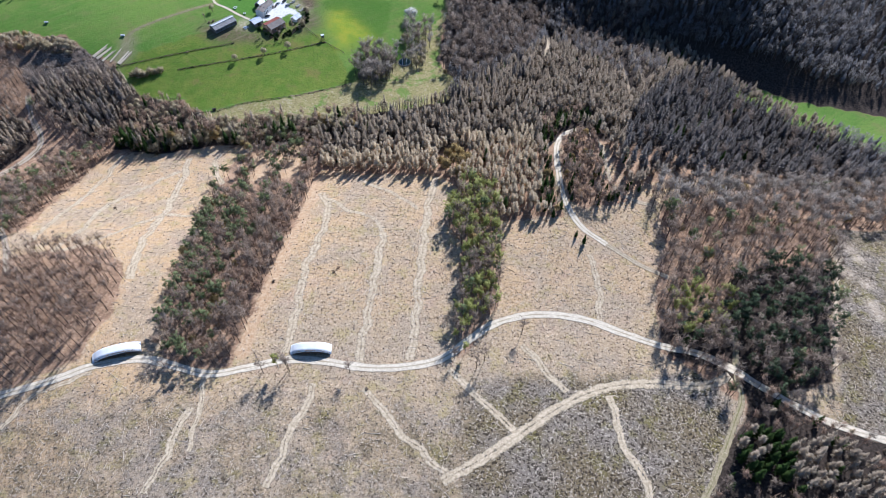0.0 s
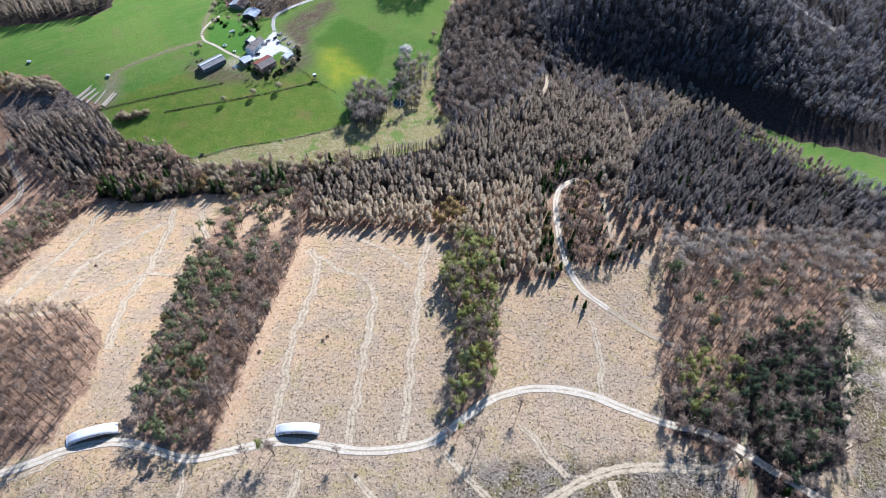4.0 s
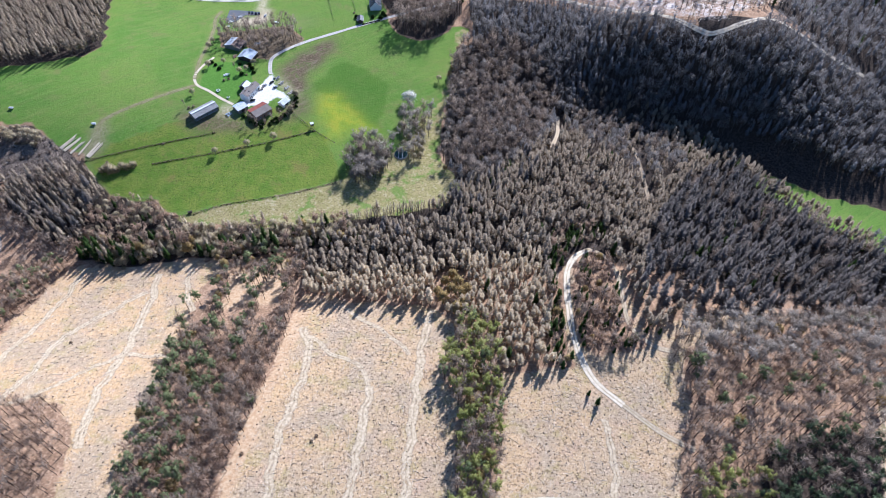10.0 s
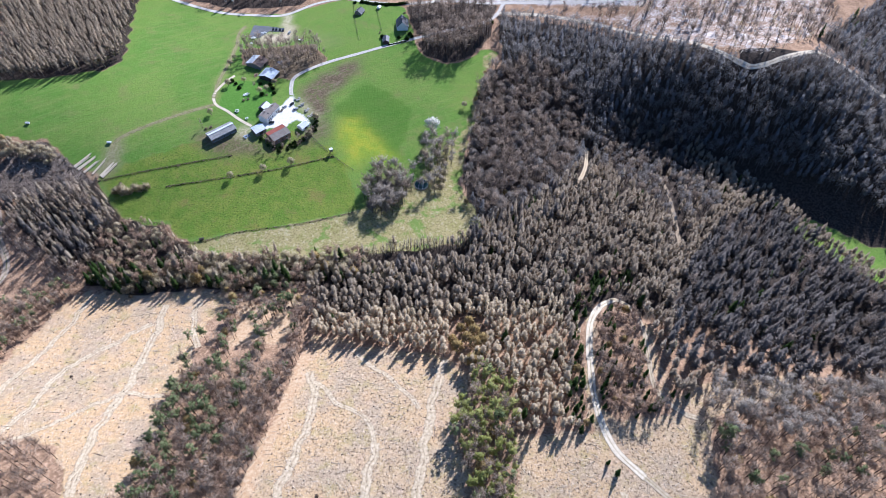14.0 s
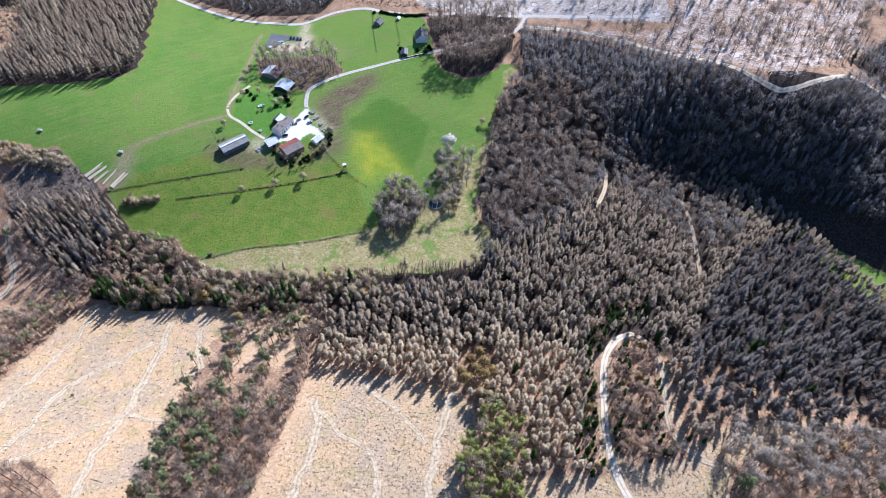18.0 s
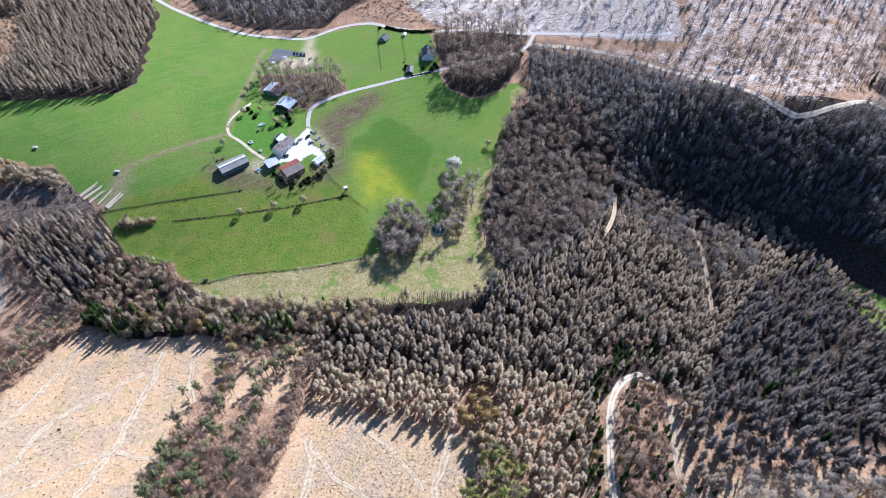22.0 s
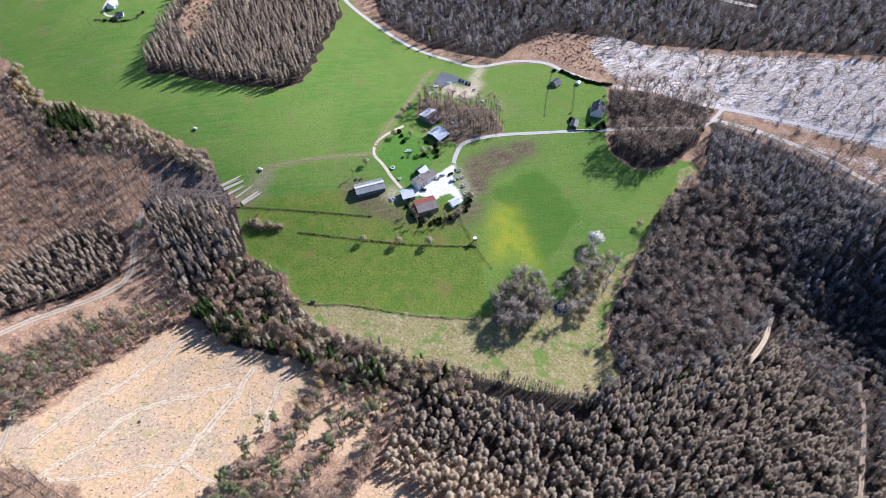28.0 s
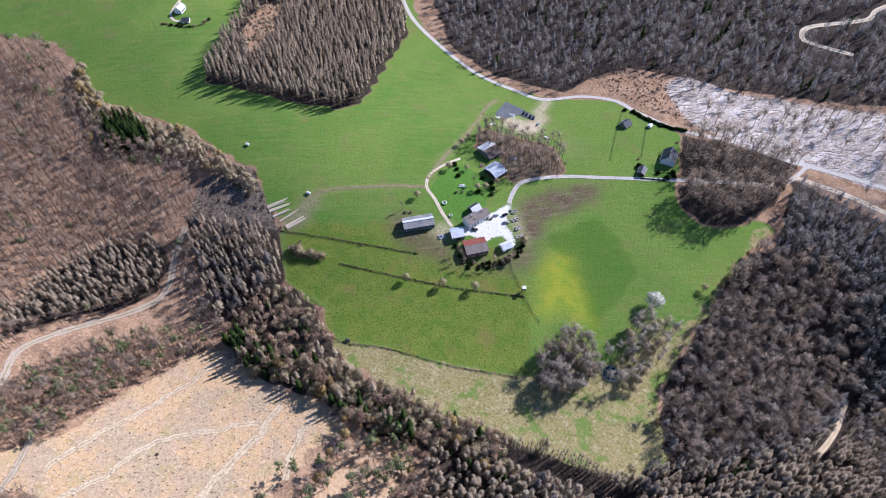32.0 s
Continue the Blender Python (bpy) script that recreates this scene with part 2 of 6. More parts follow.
COURSE["hairpin_bend"] = [(98, 239), (84, 253), (77, 275), (76, 301), (78, 326), (85, 341), (95, 348)]
COURSE["hairpin_low"] = [(131, 216), (115, 225), (98, 239)]
COURSE["hairpin_return"] = [(92, 347), (95, 348), (104, 342), (109, 326), (109, 311), (110, 288), (121, 276), (131, 273)]
COURSE["far_drive"] = [(-497, 580), (-492, 566), (-485, 556), (-476, 554), (-466, 560)]
COURSE["farm_lane"] = [(-141, 531), (-143, 539), (-142, 554), (-123, 572), (-91, 590), (-56, 610), (-25, 630), (7, 652), (20, 668), (26, 686), (31, 692)]
COURSE["upper_road"] = [(-398, 759), (-344, 707), (-314, 686), (-268, 666), (-234, 655), (-200, 652), (-174, 652), (-148, 671), (-122, 677), (-101, 670), (-67, 665), (-31, 676), (7, 683), (31, 690), (55, 696), (81, 700), (146, 704)]
COURSE["lower_road"] = [(22, 672), (67, 679), (117, 670), (176, 631), (217, 587), (234, 581), (258, 591), (288, 607), (309, 603), (329, 593), (371, 570)]
COURSE["meadow_path"] = [(-164, 493), (-174, 498), (-186, 506), (-194, 510), (-198, 515), (-200, 524), (-197, 536), (-191, 549)]
COURSE["lot_track"] = [(-199, 518), (-201, 539), (-201, 566), (-203, 596), (-207, 618), (-205, 631)]
COURSE["meadow_tracks"] = [(-197, 511), (-214, 500), (-239, 482), (-256, 467), (-258, 458)]
COURSE["left_road"] = [(-286, 229), (-316, 264), (-328, 279), (-327, 295), (-319, 314), (-306, 336), (-299, 353), (-302, 366), (-313, 382), (-322, 403)]
COURSE["left_low"] = [(-278, 260), (-262, 240), (-254, 226), (-247, 214)]
COURSE["gap_road"] = [(100, 534), (96, 505), (89, 482), (84, 470)]
COURSE["t1"] = [(-78, 290), (-72, 259), (-78, 221), (-79, 185), (-81, 161)]
COURSE["t2"] = [(-36, 247), (-39, 207), (-42, 173), (-43, 156)]
COURSE["t3"] = [(-5, 301), (-10, 263), (-13, 217), (-15, 185), (-16, 158)]
COURSE["t4"] = [(-182, 337), (-179, 303), (-178, 273), (-180, 236), (-176, 209)]
COURSE["t5"] = [(-233, 344), (-239, 307), (-247, 266), (-250, 243)]
COURSE["t6"] = [(-185, 322), (-219, 284), (-223, 259), (-231, 233)]
COURSE["t7"] = [(-162, 342), (-159, 322), (-150, 304)]
COURSE["t8"] = [(-63, 143), (-71, 120), (-79, 92)]
COURSE["t9"] = [(-122, 130), (-126, 110), (-132, 89)]
COURSE["t10"] = [(-40, 141), (-17, 115), (1, 99)]
COURSE["t11"] = [(4, 154), (21, 133), (36, 120)]
COURSE["t12"] = [(42, 169), (51, 156), (61, 141)]
COURSE["t13"] = [(84, 140), (86, 113), (92, 97), (92, 87)]
COURSE["t14"] = [(86, 184), (88, 211), (87, 231)]
COURSE["t15"] = [(-74, 283), (-59, 270), (-42, 259), (-36, 247)]
COURSE["t16"] = [(-59, 307), (-33, 286), (-16, 268)]
COURSE["t17"] = [(-225, 234), (-210, 243), (-194, 257), (-176, 269), (-151, 267)]
COURSE["t18"] = [(-176, 212), (-177, 230), (-179, 218)]
COURSE["ride"] = [(157, 508), (156, 473), (153, 436), (150, 406)]
COURSE["far_bend"] = [(87, 1008), (37, 938), (29, 912), (-6, 881), (-16, 868), (-15, 853), (-4, 849), (29, 850)]
COURSE["t19"] = [(205, 154), (220, 192), (250, 249)]
COURSE["t20"] = [(-209, 120), (-199, 136), (-174, 148)]
COURSE["t21"] = [(-118, 149), (-117, 124), (-118, 108)]


def inside(name, x, y):
    """Which of the points lie in an outline of the plan."""
    poly, hit = PLAN[name], np.zeros(np.shape(x), bool)
    for (x0, y0), (x1, y1) in zip(poly, poly[1:] + poly[:1]):
        if y0 != y1:
            hit ^= ((y0 > y) != (y1 > y)) & (x < (x1 - x0) * (y - y0) / (y1 - y0) + x0)
    return hit


def away(names, x, y):
    """The distance of the points from the nearest of the courses."""
    best = np.full(np.shape(x), 1e9)
    for name in names:
        line = COURSE[name]
        for (x0, y0), (x1, y1) in zip(line, line[1:]):
            dx, dy = x1 - x0, y1 - y0
            s = np.clip(((x - x0) * dx + (y - y0) * dy) / (dx * dx + dy * dy), 0, 1)
            best = np.minimum(best, np.hypot(x - x0 - s * dx, y - y0 - s * dy))
    return best


def wobble(x, y, size, seed=0.0):
    """A cheap smooth noise of the plan, about -1 to 1."""
    a, b = np.asarray(x) / size + seed, np.asarray(y) / size - seed
    return (np.sin(a * 2.1 + 1.7 * np.sin(b * 1.3)) + np.sin(b * 2.7 + 1.9 * np.sin(a * 1.1 + seed)) + np.sin((a + b) * 4.3 + seed)) / 3


# ---- materials ----
class Nodes:
    """A small writer of node materials."""

    def __init__(self, name, shine=0.25):
        self.mat = bpy.data.materials.new(name)
        self.mat.use_nodes = True
        self.tree = self.mat.node_tree
        self.bsdf = self.tree.nodes["Principled BSDF"]
        self.bsdf.inputs["Specular IOR Level"].default_value = shine

    def put(self, node, key, value):
        if isinstance(value, bpy.types.NodeSocket):
            self.tree.links.new(value, node.inputs[key])
        elif value is not None:
            node.inputs[key].default_value = value

    def noise(self, size, detail=3.0, rough=0.55, vec=None, stretch=None):
        node = self.tree.nodes.new("ShaderNodeTexNoise")
        node.inputs["Scale"].default_value = 1.0 / size
        node.inputs["Detail"].default_value, node.inputs["Roughness"].default_value = detail, rough
        if vec is None:
            vec = self.where()
        if stretch:
            m = self.tree.nodes.new("ShaderNodeMapping")
            m.vector_type = "TEXTURE"
            m.inputs["Scale"].default_value = [1 / v for v in stretch[:3]]
            m.inputs["Rotation"].default_value = (0, 0, radians(stretch[3]))
            self.tree.links.new(vec, m.inputs["Vector"])
            vec = m.outputs["Vector"]
        self.tree.links.new(vec, node.inputs["Vector"])
        return node.outputs["Fac"]

    def where(self):
        return self.tree.nodes.new("ShaderNodeNewGeometry").outputs["Position"]

    def own(self):
        return self.tree.nodes.new("ShaderNodeTexCoord").outputs["Object"]

    def math(self, op, a, b=0.0, c=None):
        node = self.tree.nodes.new("ShaderNodeMath")
        node.operation = op
        self.put(node, 0, a), self.put(node, 1, b), self.put(node, 2, c)
        return node.outputs[0]

    def step(self, value, low, high, to_low=0.0, to_high=1.0):
        node = self.tree.nodes.new("ShaderNodeMapRange")
        node.interpolation_type = "SMOOTHSTEP"
        for key, v in (("Value", value), ("From Min", low), ("From Max", high), ("To Min", to_low), ("To Max", to_high)):
            self.put(node, key, v)
        return node.outputs["Result"]

    def mix(self, fac, a, b, kind="MIX"):
        node = self.tree.nodes.new("ShaderNodeMix")
        node.data_type, node.blend_type = "RGBA", kind
        self.put(node, 0, fac)
        for key, v in ((6, a), (7, b)):
            self.put(node, key, (*v, 1) if isinstance(v, tuple) else v)
        return node.outputs[2]

    def attribute(self, name):
        node = self.tree.nodes.new("ShaderNodeAttribute")
        node.attribute_name = name
        return node

    def chance(self):
        return self.tree.nodes.new("ShaderNodeObjectInfo").outputs["Random"]

    def island(self):
        return self.tree.nodes.new("ShaderNodeNewGeometry").outputs["Random Per Island"]

    def relief(self, value, strength=0.5, depth=0.1):
        node = self.tree.nodes.new("ShaderNodeBump")
        node.inputs["Strength"].default_value, node.inputs["Distance"].default_value = strength, depth
        self.tree.links.new(value, node.inputs["Height"])
        self.tree.links.new(node.outputs["Normal"], self.bsdf.inputs["Normal"])

    def done(self, colour, rough=0.9, metal=0.0, alpha=None):
        self.put(self.bsdf, "Base Color", (*colour, 1) if isinstance(colour, tuple) else colour)
        self.put(self.bsdf, "Roughness", rough)
        self.put(self.bsdf, "Metallic", metal)
        self.put(self.bsdf, "Alpha", alpha)
        return self.mat


def ground_material():
    n = Nodes("ground", 0.06)
    layers = [n.attribute("cover_" + k) for k in "abcdef"]
    sep = []
    for at in layers:
        s = n.tree.nodes.new("ShaderNodeSeparateColor")
        n.tree.links.new(at.outputs["Color"], s.inputs[0])
        sep += [s.outputs[0], s.outputs[1], s.outputs[2]]
    meadow, cut, rough, earth, slash, gravel, bright, pasture, strip, needle_shade, grey, lawn, weeds_shade, dark_field, _, worn, tan, sand = sep
    big, mid, fine, tiny = n.noise(60, 3), n.noise(9, 4), n.noise(1.6, 4, 0.65), n.noise(0.45, 3, 0.7)
    edge = n.math("MULTIPLY_ADD", fine, 0.5, n.math("MULTIPLY_ADD", mid, 0.5, -0.5))

    def mask(value):
        return n.step(n.math("ADD", value, edge), 0.35, 0.65)
    litter = n.mix(n.step(mid, 0.35, 0.7), (0.25, 0.155, 0.095), (0.43, 0.275, 0.17))
    litter = n.mix(n.step(fine, 0.45, 0.75), litter, (0.56, 0.38, 0.245))
    litter = n.mix(n.step(n.noise(1.2, 3, 0.7), 0.54, 0.6, 0, 0.6), litter, (0.13, 0.085, 0.055))
    # near-black needle floor; its darkness also stands for shade beneath the trees
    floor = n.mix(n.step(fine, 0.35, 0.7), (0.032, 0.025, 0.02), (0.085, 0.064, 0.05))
    patch, blot = n.noise(26, 4, 0.6), n.noise(11, 4, 0.65)
    dry = n.mix(n.step(n.math("ADD", grey, n.math("MULTIPLY_ADD", big, 0.9, -0.45)), 0.3, 0.8), (0.55, 0.365, 0.19), (0.445, 0.325, 0.195))
    dry = n.mix(n.step(patch, 0.46, 0.6, 0, 0.7), dry, (0.385, 0.30, 0.205))
    dry = n.mix(n.step(blot, 0.52, 0.64, 0, 0.7), dry, (0.40, 0.31, 0.135))
    dry = n.mix(n.step(blot, 0.45, 0.3, 0, 0.6), dry, (0.47, 0.32, 0.22))
    dry = n.mix(n.step(fine, 0.5, 0.66, 0, 0.5), dry, (0.60, 0.47, 0.33))
    dry = n.mix(n.step(n.noise(0.8, 3, 0.7), 0.56, 0.68, 0, 0.7), dry, (0.21, 0.155, 0.105))
    dry = n.mix(n.step(n.noise(4.5, 4, 0.7), 0.56, 0.68, 0, 0.55), dry, (0.27, 0.195, 0.135))
    dry = n.mix(n.step(n.noise(1.1, 3, 0.7), 0.57, 0.62, 0, 0.75), dry, (0.68, 0.505, 0.335))
    dry = n.mix(n.step(n.noise(1.3, 3, 0.7), 0.55, 0.59, 0, n.step(grey, 0.1, 0.6, 0.3, 0.75)), dry, (0.12, 0.082, 0.052))
    dry = n.mix(n.step(n.noise(1.1, 2, 0.5, None, (1, 7, 1, 35)), 0.62, 0.72, 0, 0.7), dry, (0.62, 0.52, 0.41))
    dry = n.mix(n.step(n.noise(1.1, 2, 0.5, None, (1, 8, 1, -50)), 0.64, 0.72, 0, 0.5), dry, (0.17, 0.13, 0.1))
    grass = n.mix(n.step(big, 0.35, 0.65), (0.10, 0.205, 0.03), (0.165, 0.25, 0.044))
    grass = n.mix(n.step(mid, 0.4, 0.75, 0, 0.55), grass, (0.20, 0.235, 0.06))
    grass = n.mix(n.step(fine, 0.45, 0.8, 0, 0.6), grass, (0.07, 0.14, 0.026))
    grass = n.mix(n.step(n.noise(2.5, 2, 0.5, None, (0.04, 1, 1, 32)), 0.45, 0.7, 0, 0.4), grass, (0.17, 0.275, 0.055))
    grass = n.mix(n.step(n.noise(4, 3, 0.6, None, (0.08, 1, 1, 38)), 0.5, 0.72, 0, 0.4), grass, (0.225, 0.235, 0.075))
    grass = n.mix(n.step(n.noise(1.0, 4, 0.8), 0.5, 0.62, 0, 0.75), grass, (0.055, 0.11, 0.02))
    grass = n.mix(n.step(n.noise(0.6, 3, 0.8), 0.52, 0.62, 0, 0.5), grass, (0.24, 0.31, 0.09))
    grass = n.mix(n.step(n.noise(22, 5, 0.65), 0.54, 0.7, 0, 0.6), grass, (0.195, 0.19, 0.07))
    graze = n.mix(n.step(mid, 0.3, 0.7), (0.105, 0.19, 0.022), (0.18, 0.22, 0.036))
    graze = n.mix(n.step(fine, 0.5, 0.7, 0, 0.4), graze, (0.20, 0.19, 0.05))
    graze = n.mix(n.step(n.noise(1.2, 4, 0.8), 0.5, 0.6, 0, 0.8), graze, (0.05, 0.085, 0.015))
    graze = n.mix(n.step(n.noise(0.7, 3, 0.8), 0.53, 0.62, 0, 0.5), graze, (0.26, 0.29, 0.085))
    graze = n.mix(n.step(n.noise(16, 5, 0.7), 0.52, 0.68, 0, 0.6), graze, (0.215, 0.165, 0.06))
    straw = n.mix(n.step(mid, 0.35, 0.65), (0.33, 0.275, 0.125), (0.26, 0.235, 0.085))
    straw = n.mix(n.step(fine, 0.4, 0.7, 0, 0.7), straw, (0.40, 0.33, 0.175))
    straw = n.mix(n.step(n.noise(1.4, 4, 0.8), 0.51, 0.6, 0, 0.7), straw, (0.13, 0.105, 0.045))
    straw = n.mix(n.step(n.noise(3.2, 4, 0.75), 0.53, 0.64, 0, 0.6), straw, (0.47, 0.41, 0.25))
    straw = n.mix(n.step(n.noise(13, 5, 0.7), 0.53, 0.63, 0, 0.75), straw, (0.12, 0.215, 0.035))
    lush = n.mix(n.step(n.math("ADD", n.math("MULTIPLY", mid, 0.6), n.math("MULTIPLY", fine, 0.4)), 0.4, 0.65), (0.30, 0.37, 0.022), (0.37, 0.35, 0.035))
    soil = n.mix(n.step(fine, 0.35, 0.7), (0.10, 0.073, 0.045), (0.20, 0.15, 0.095))
    soil = n.mix(n.step(n.noise(2.0, 3, 0.6, None, (0.12, 1, 1, 40)), 0.5, 0.68, 0, 0.6), soil, (0.24, 0.19, 0.13))
    pale = n.mix(n.step(fine, 0.42, 0.62), (0.33, 0.28, 0.25), (0.66, 0.61, 0.565))
    pale = n.mix(n.step(n.noise(7, 3, 0.6, None, (0.12, 1, 1, 65)), 0.5, 0.68, 0, 0.8), pale, (0.74, 0.69, 0.65))
    stone = n.mix(n.step(fine, 0.3, 0.6), (0.66, 0.625, 0.56), (0.80, 0.77, 0.71))
    colour = n.mix(mask(needle_shade), litter, floor)
    # olive-brown weeds, darkened to hold the tree shade on the clearing as well
    weedy_shaded = n.mix(n.step(patch, 0.4, 0.62), (0.185, 0.14, 0.08), (0.225, 0.185, 0.145))
    weedy_shaded = n.mix(n.step(blot, 0.5, 0.66, 0, 0.75), weedy_shaded, (0.18, 0.15, 0.048))
    weedy_shaded = n.mix(n.step(n.noise(17, 4, 0.6), 0.55, 0.7, 0, 0.6), weedy_shaded, (0.11, 0.082, 0.05))
    weedy_shaded = n.mix(n.step(fine, 0.5, 0.7, 0, 0.5), weedy_shaded, (0.31, 0.25, 0.18))
    weedy_shaded = n.mix(n.step(n.noise(1.2, 3, 0.7), 0.57, 0.62, 0, 0.85), weedy_shaded, (0.58, 0.49, 0.37))
    weedy_shaded = n.mix(n.step(n.noise(1.4, 3, 0.7), 0.53, 0.57, 0, 0.9), weedy_shaded, (0.04, 0.03, 0.02))
    dry = n.mix(mask(weeds_shade), dry, weedy_shaded)
    grass = n.mix(n.math("MULTIPLY", n.step(n.math("ADD", dark_field, edge), 0.1, 0.9), 0.5), grass, n.mix(n.step(fine, 0.4, 0.7), (0.045, 0.125, 0.012), (0.085, 0.185, 0.022)))
    colour = n.mix(mask(cut), colour, dry)
    colour = n.mix(mask(strip), colour, n.mix(n.step(fine, 0.35, 0.7), (0.47, 0.30, 0.165), (0.58, 0.43, 0.28)))
    wet = n.math("MULTIPLY", bright, n.step(n.math("ADD", mid, n.math("MULTIPLY", fine, 0.5)), 0.45, 0.95, 0.35, 1.0))
    for value, tint in ((meadow, grass), (pasture, graze), (lawn, n.mix(n.step(fine, 0.4, 0.7), (0.09, 0.2, 0.03), (0.13, 0.25, 0.045))), (rough, straw), (earth, soil), (slash, pale), (gravel, stone)):
        colour = n.mix(mask(value), colour, tint)
        if value == lawn:
            colour = n.mix(wet, colour, lush)
            colour = n.mix(n.math("MULTIPLY", tan, n.step(fine, 0.35, 0.6, 0.4, 1.0)), colour, n.mix(fine, (0.22, 0.205, 0.08), (0.33, 0.29, 0.14)))
            colour = n.mix(n.math("MULTIPLY", worn, n.step(n.math("ADD", n.math("MULTIPLY", mid, 0.6), n.math("MULTIPLY", fine, 0.5)), 0.38, 0.58, 0.5, 1.0)), colour, soil)
    colour = n.mix(n.math("MULTIPLY", sand, n.step(fine, 0.3, 0.6, 0.6, 1.0)), colour, n.mix(n.step(fine, 0.4, 0.65), (0.50, 0.385, 0.265), (0.66, 0.545, 0.41)))
    n.relief(n.math("ADD", n.math("MULTIPLY", fine, 1.0), n.math("MULTIPLY", tiny, 0.5)), 0.6, 0.5)
    return n.done(colour, 0.95)


def bark_material(name, dark, light):
    n = Nodes(name, 0.04)
    g = n.noise(0.5, 3, 0.6, n.own())
    return n.done(n.mix(n.step(g, 0.35, 0.7), dark, light), 0.9)


def twig_material(name, dark, light, other, see=0.0):
    """Foliage or twigs: each spray has a tone of its own, each tree leans to one tint."""
    n = Nodes(name, 0.04)
    tone = n.attribute("tone").outputs["Fac"]
    c = n.mix(n.island(), dark, light)
    c = n.mix(n.step(n.math("ADD", n.math("MULTIPLY", tone, 0.7), n.math("MULTIPLY", n.chance(), 0.3)), 0.35, 0.95, 0, 0.8), c, other)
    if see:
        thin = n.tree.nodes.new("ShaderNodeBsdfTranslucent")
        n.put(thin, "Color", c)
        both = n.tree.nodes.new("ShaderNodeMixShader")
        both.inputs[0].default_value = see
        out = n.tree.nodes["Material Output"]
        n.tree.links.new(n.bsdf.outputs[0], both.inputs[1])
        n.tree.links.new(thin.outputs[0], both.inputs[2])
        n.tree.links.new(both.outputs[0], out.inputs["Surface"])
    return n.done(c, 0.85)


def track_material(name, dark, light, cover, ragged=0.35, tuft=None, ruts=0.0):
    """Gravel or bare earth along a strip, thinning out at ragged edges."""
    n = Nodes(name, 0.08)
    uv = n.tree.nodes.new("ShaderNodeUVMap").outputs["UV"]
    s = n.tree.nodes.new("ShaderNodeSeparateXYZ")
    n.tree.links.new(uv, s.inputs[0])
    across = n.math("ABSOLUTE", n.math("SUBTRACT", s.outputs[0], 0.5))
    fine, mid = n.noise(1.2, 4, 0.65), n.noise(7, 3)
    c = n.mix(n.step(fine, 0.3, 0.7), dark, light)
    if tuft:
        c = n.mix(n.math("MULTIPLY", n.step(across, 0.10, 0.03), n.step(mid, 0.35, 0.6, 0.2, 0.9)), c, tuft)
    else:
        c = n.mix(n.step(n.math("ADD", across, n.math("MULTIPLY", fine, 0.06)), 0.13, 0.06, 0, 0.35), c, dark)
    far = n.math("ADD", across, n.math("MULTIPLY", n.math("SUBTRACT", n.math("ADD", fine, mid), 1.0), ragged))
    alpha = n.math("MULTIPLY", n.step(far, 0.48, 0.36), cover)
    if ruts:
        grit = n.noise(0.75, 4, 0.8)
        rut = n.math("ABSOLUTE", n.math("SUBTRACT", across, 0.2))
        body = n.math("MULTIPLY_ADD", n.math("SUBTRACT", 0.3, rut), 1.5, n.math("MULTIPLY_ADD", n.noise(5, 4, 0.7), -1.2, 0.78))
        alpha = n.math("MULTIPLY", n.step(n.math("ADD", body, grit), 0.62, 0.95), cover)
    n.relief(fine, 0.4, 0.1)
    return n.done(c, 0.95, 0.0, alpha)


GROUND = ground_material()
BARK_GREY = bark_material("grey_bark", (0.10, 0.085, 0.07), (0.22, 0.19, 0.165))
BARK_BROWN = bark_material("brown_bark", (0.07, 0.05, 0.04), (0.17, 0.12, 0.095))
BARK_WHITE = bark_material("birch_bark", (0.16, 0.13, 0.11), (0.5, 0.47, 0.43))
FAR_SPRUCE = twig_material("far_spruce_twigs", (0.21, 0.20, 0.20), (0.29, 0.28, 0.275), (0.40, 0.375, 0.36), 0.45)
FAR_TWIGS = twig_material("far_grey_twigs", (0.22, 0.205, 0.195), (0.31, 0.285, 0.265), (0.42, 0.385, 0.355), 0.45)
DEAD_SPRUCE = twig_material("dead_spruce_twigs", (0.56, 0.455, 0.315), (0.70, 0.58, 0.41), (0.80, 0.68, 0.49), 0.45)
GREY_SPRUCE = twig_material("bare_spruce_twigs", (0.31, 0.245, 0.172), (0.43, 0.345, 0.248), (0.56, 0.46, 0.34), 0.35)
DARK_SPRUCE = twig_material("green_spruce_needles", (0.028, 0.05, 0.013), (0.048, 0.08, 0.02), (0.075, 0.11, 0.03), 0.15)
BARE_TWIGS = twig_material("bare_twigs", (0.25, 0.19, 0.145), (0.36, 0.28, 0.215), (0.46, 0.37, 0.29), 0.35)
GREY_TWIGS = twig_material("silver_grey_twigs", (0.31, 0.265, 0.22), (0.41, 0.36, 0.30), (0.52, 0.455, 0.385), 0.35)
OAK_TWIGS = twig_material("oak_twigs", (0.185, 0.155, 0.13), (0.275, 0.235, 0.20), (0.37, 0.32, 0.275), 0.35)
PALE_TWIGS = twig_material("pale_olive_twigs", (0.37, 0.305, 0.19), (0.51, 0.43, 0.285), (0.62, 0.53, 0.37), 0.4)
RUST_TWIGS = twig_material("budding_twigs", (0.29, 0.195, 0.14), (0.44, 0.31, 0.22), (0.55, 0.40, 0.28), 0.35)
PINE_NEEDLES = twig_material("pine_needles", (0.13, 0.16, 0.075), (0.23, 0.27, 0.12), (0.34, 0.36, 0.18), 0.3)
DARK_PINE = twig_material("dark_pine_needles", (0.045, 0.065, 0.04), (0.095, 0.125, 0.065), (0.15, 0.18, 0.095), 0.2)
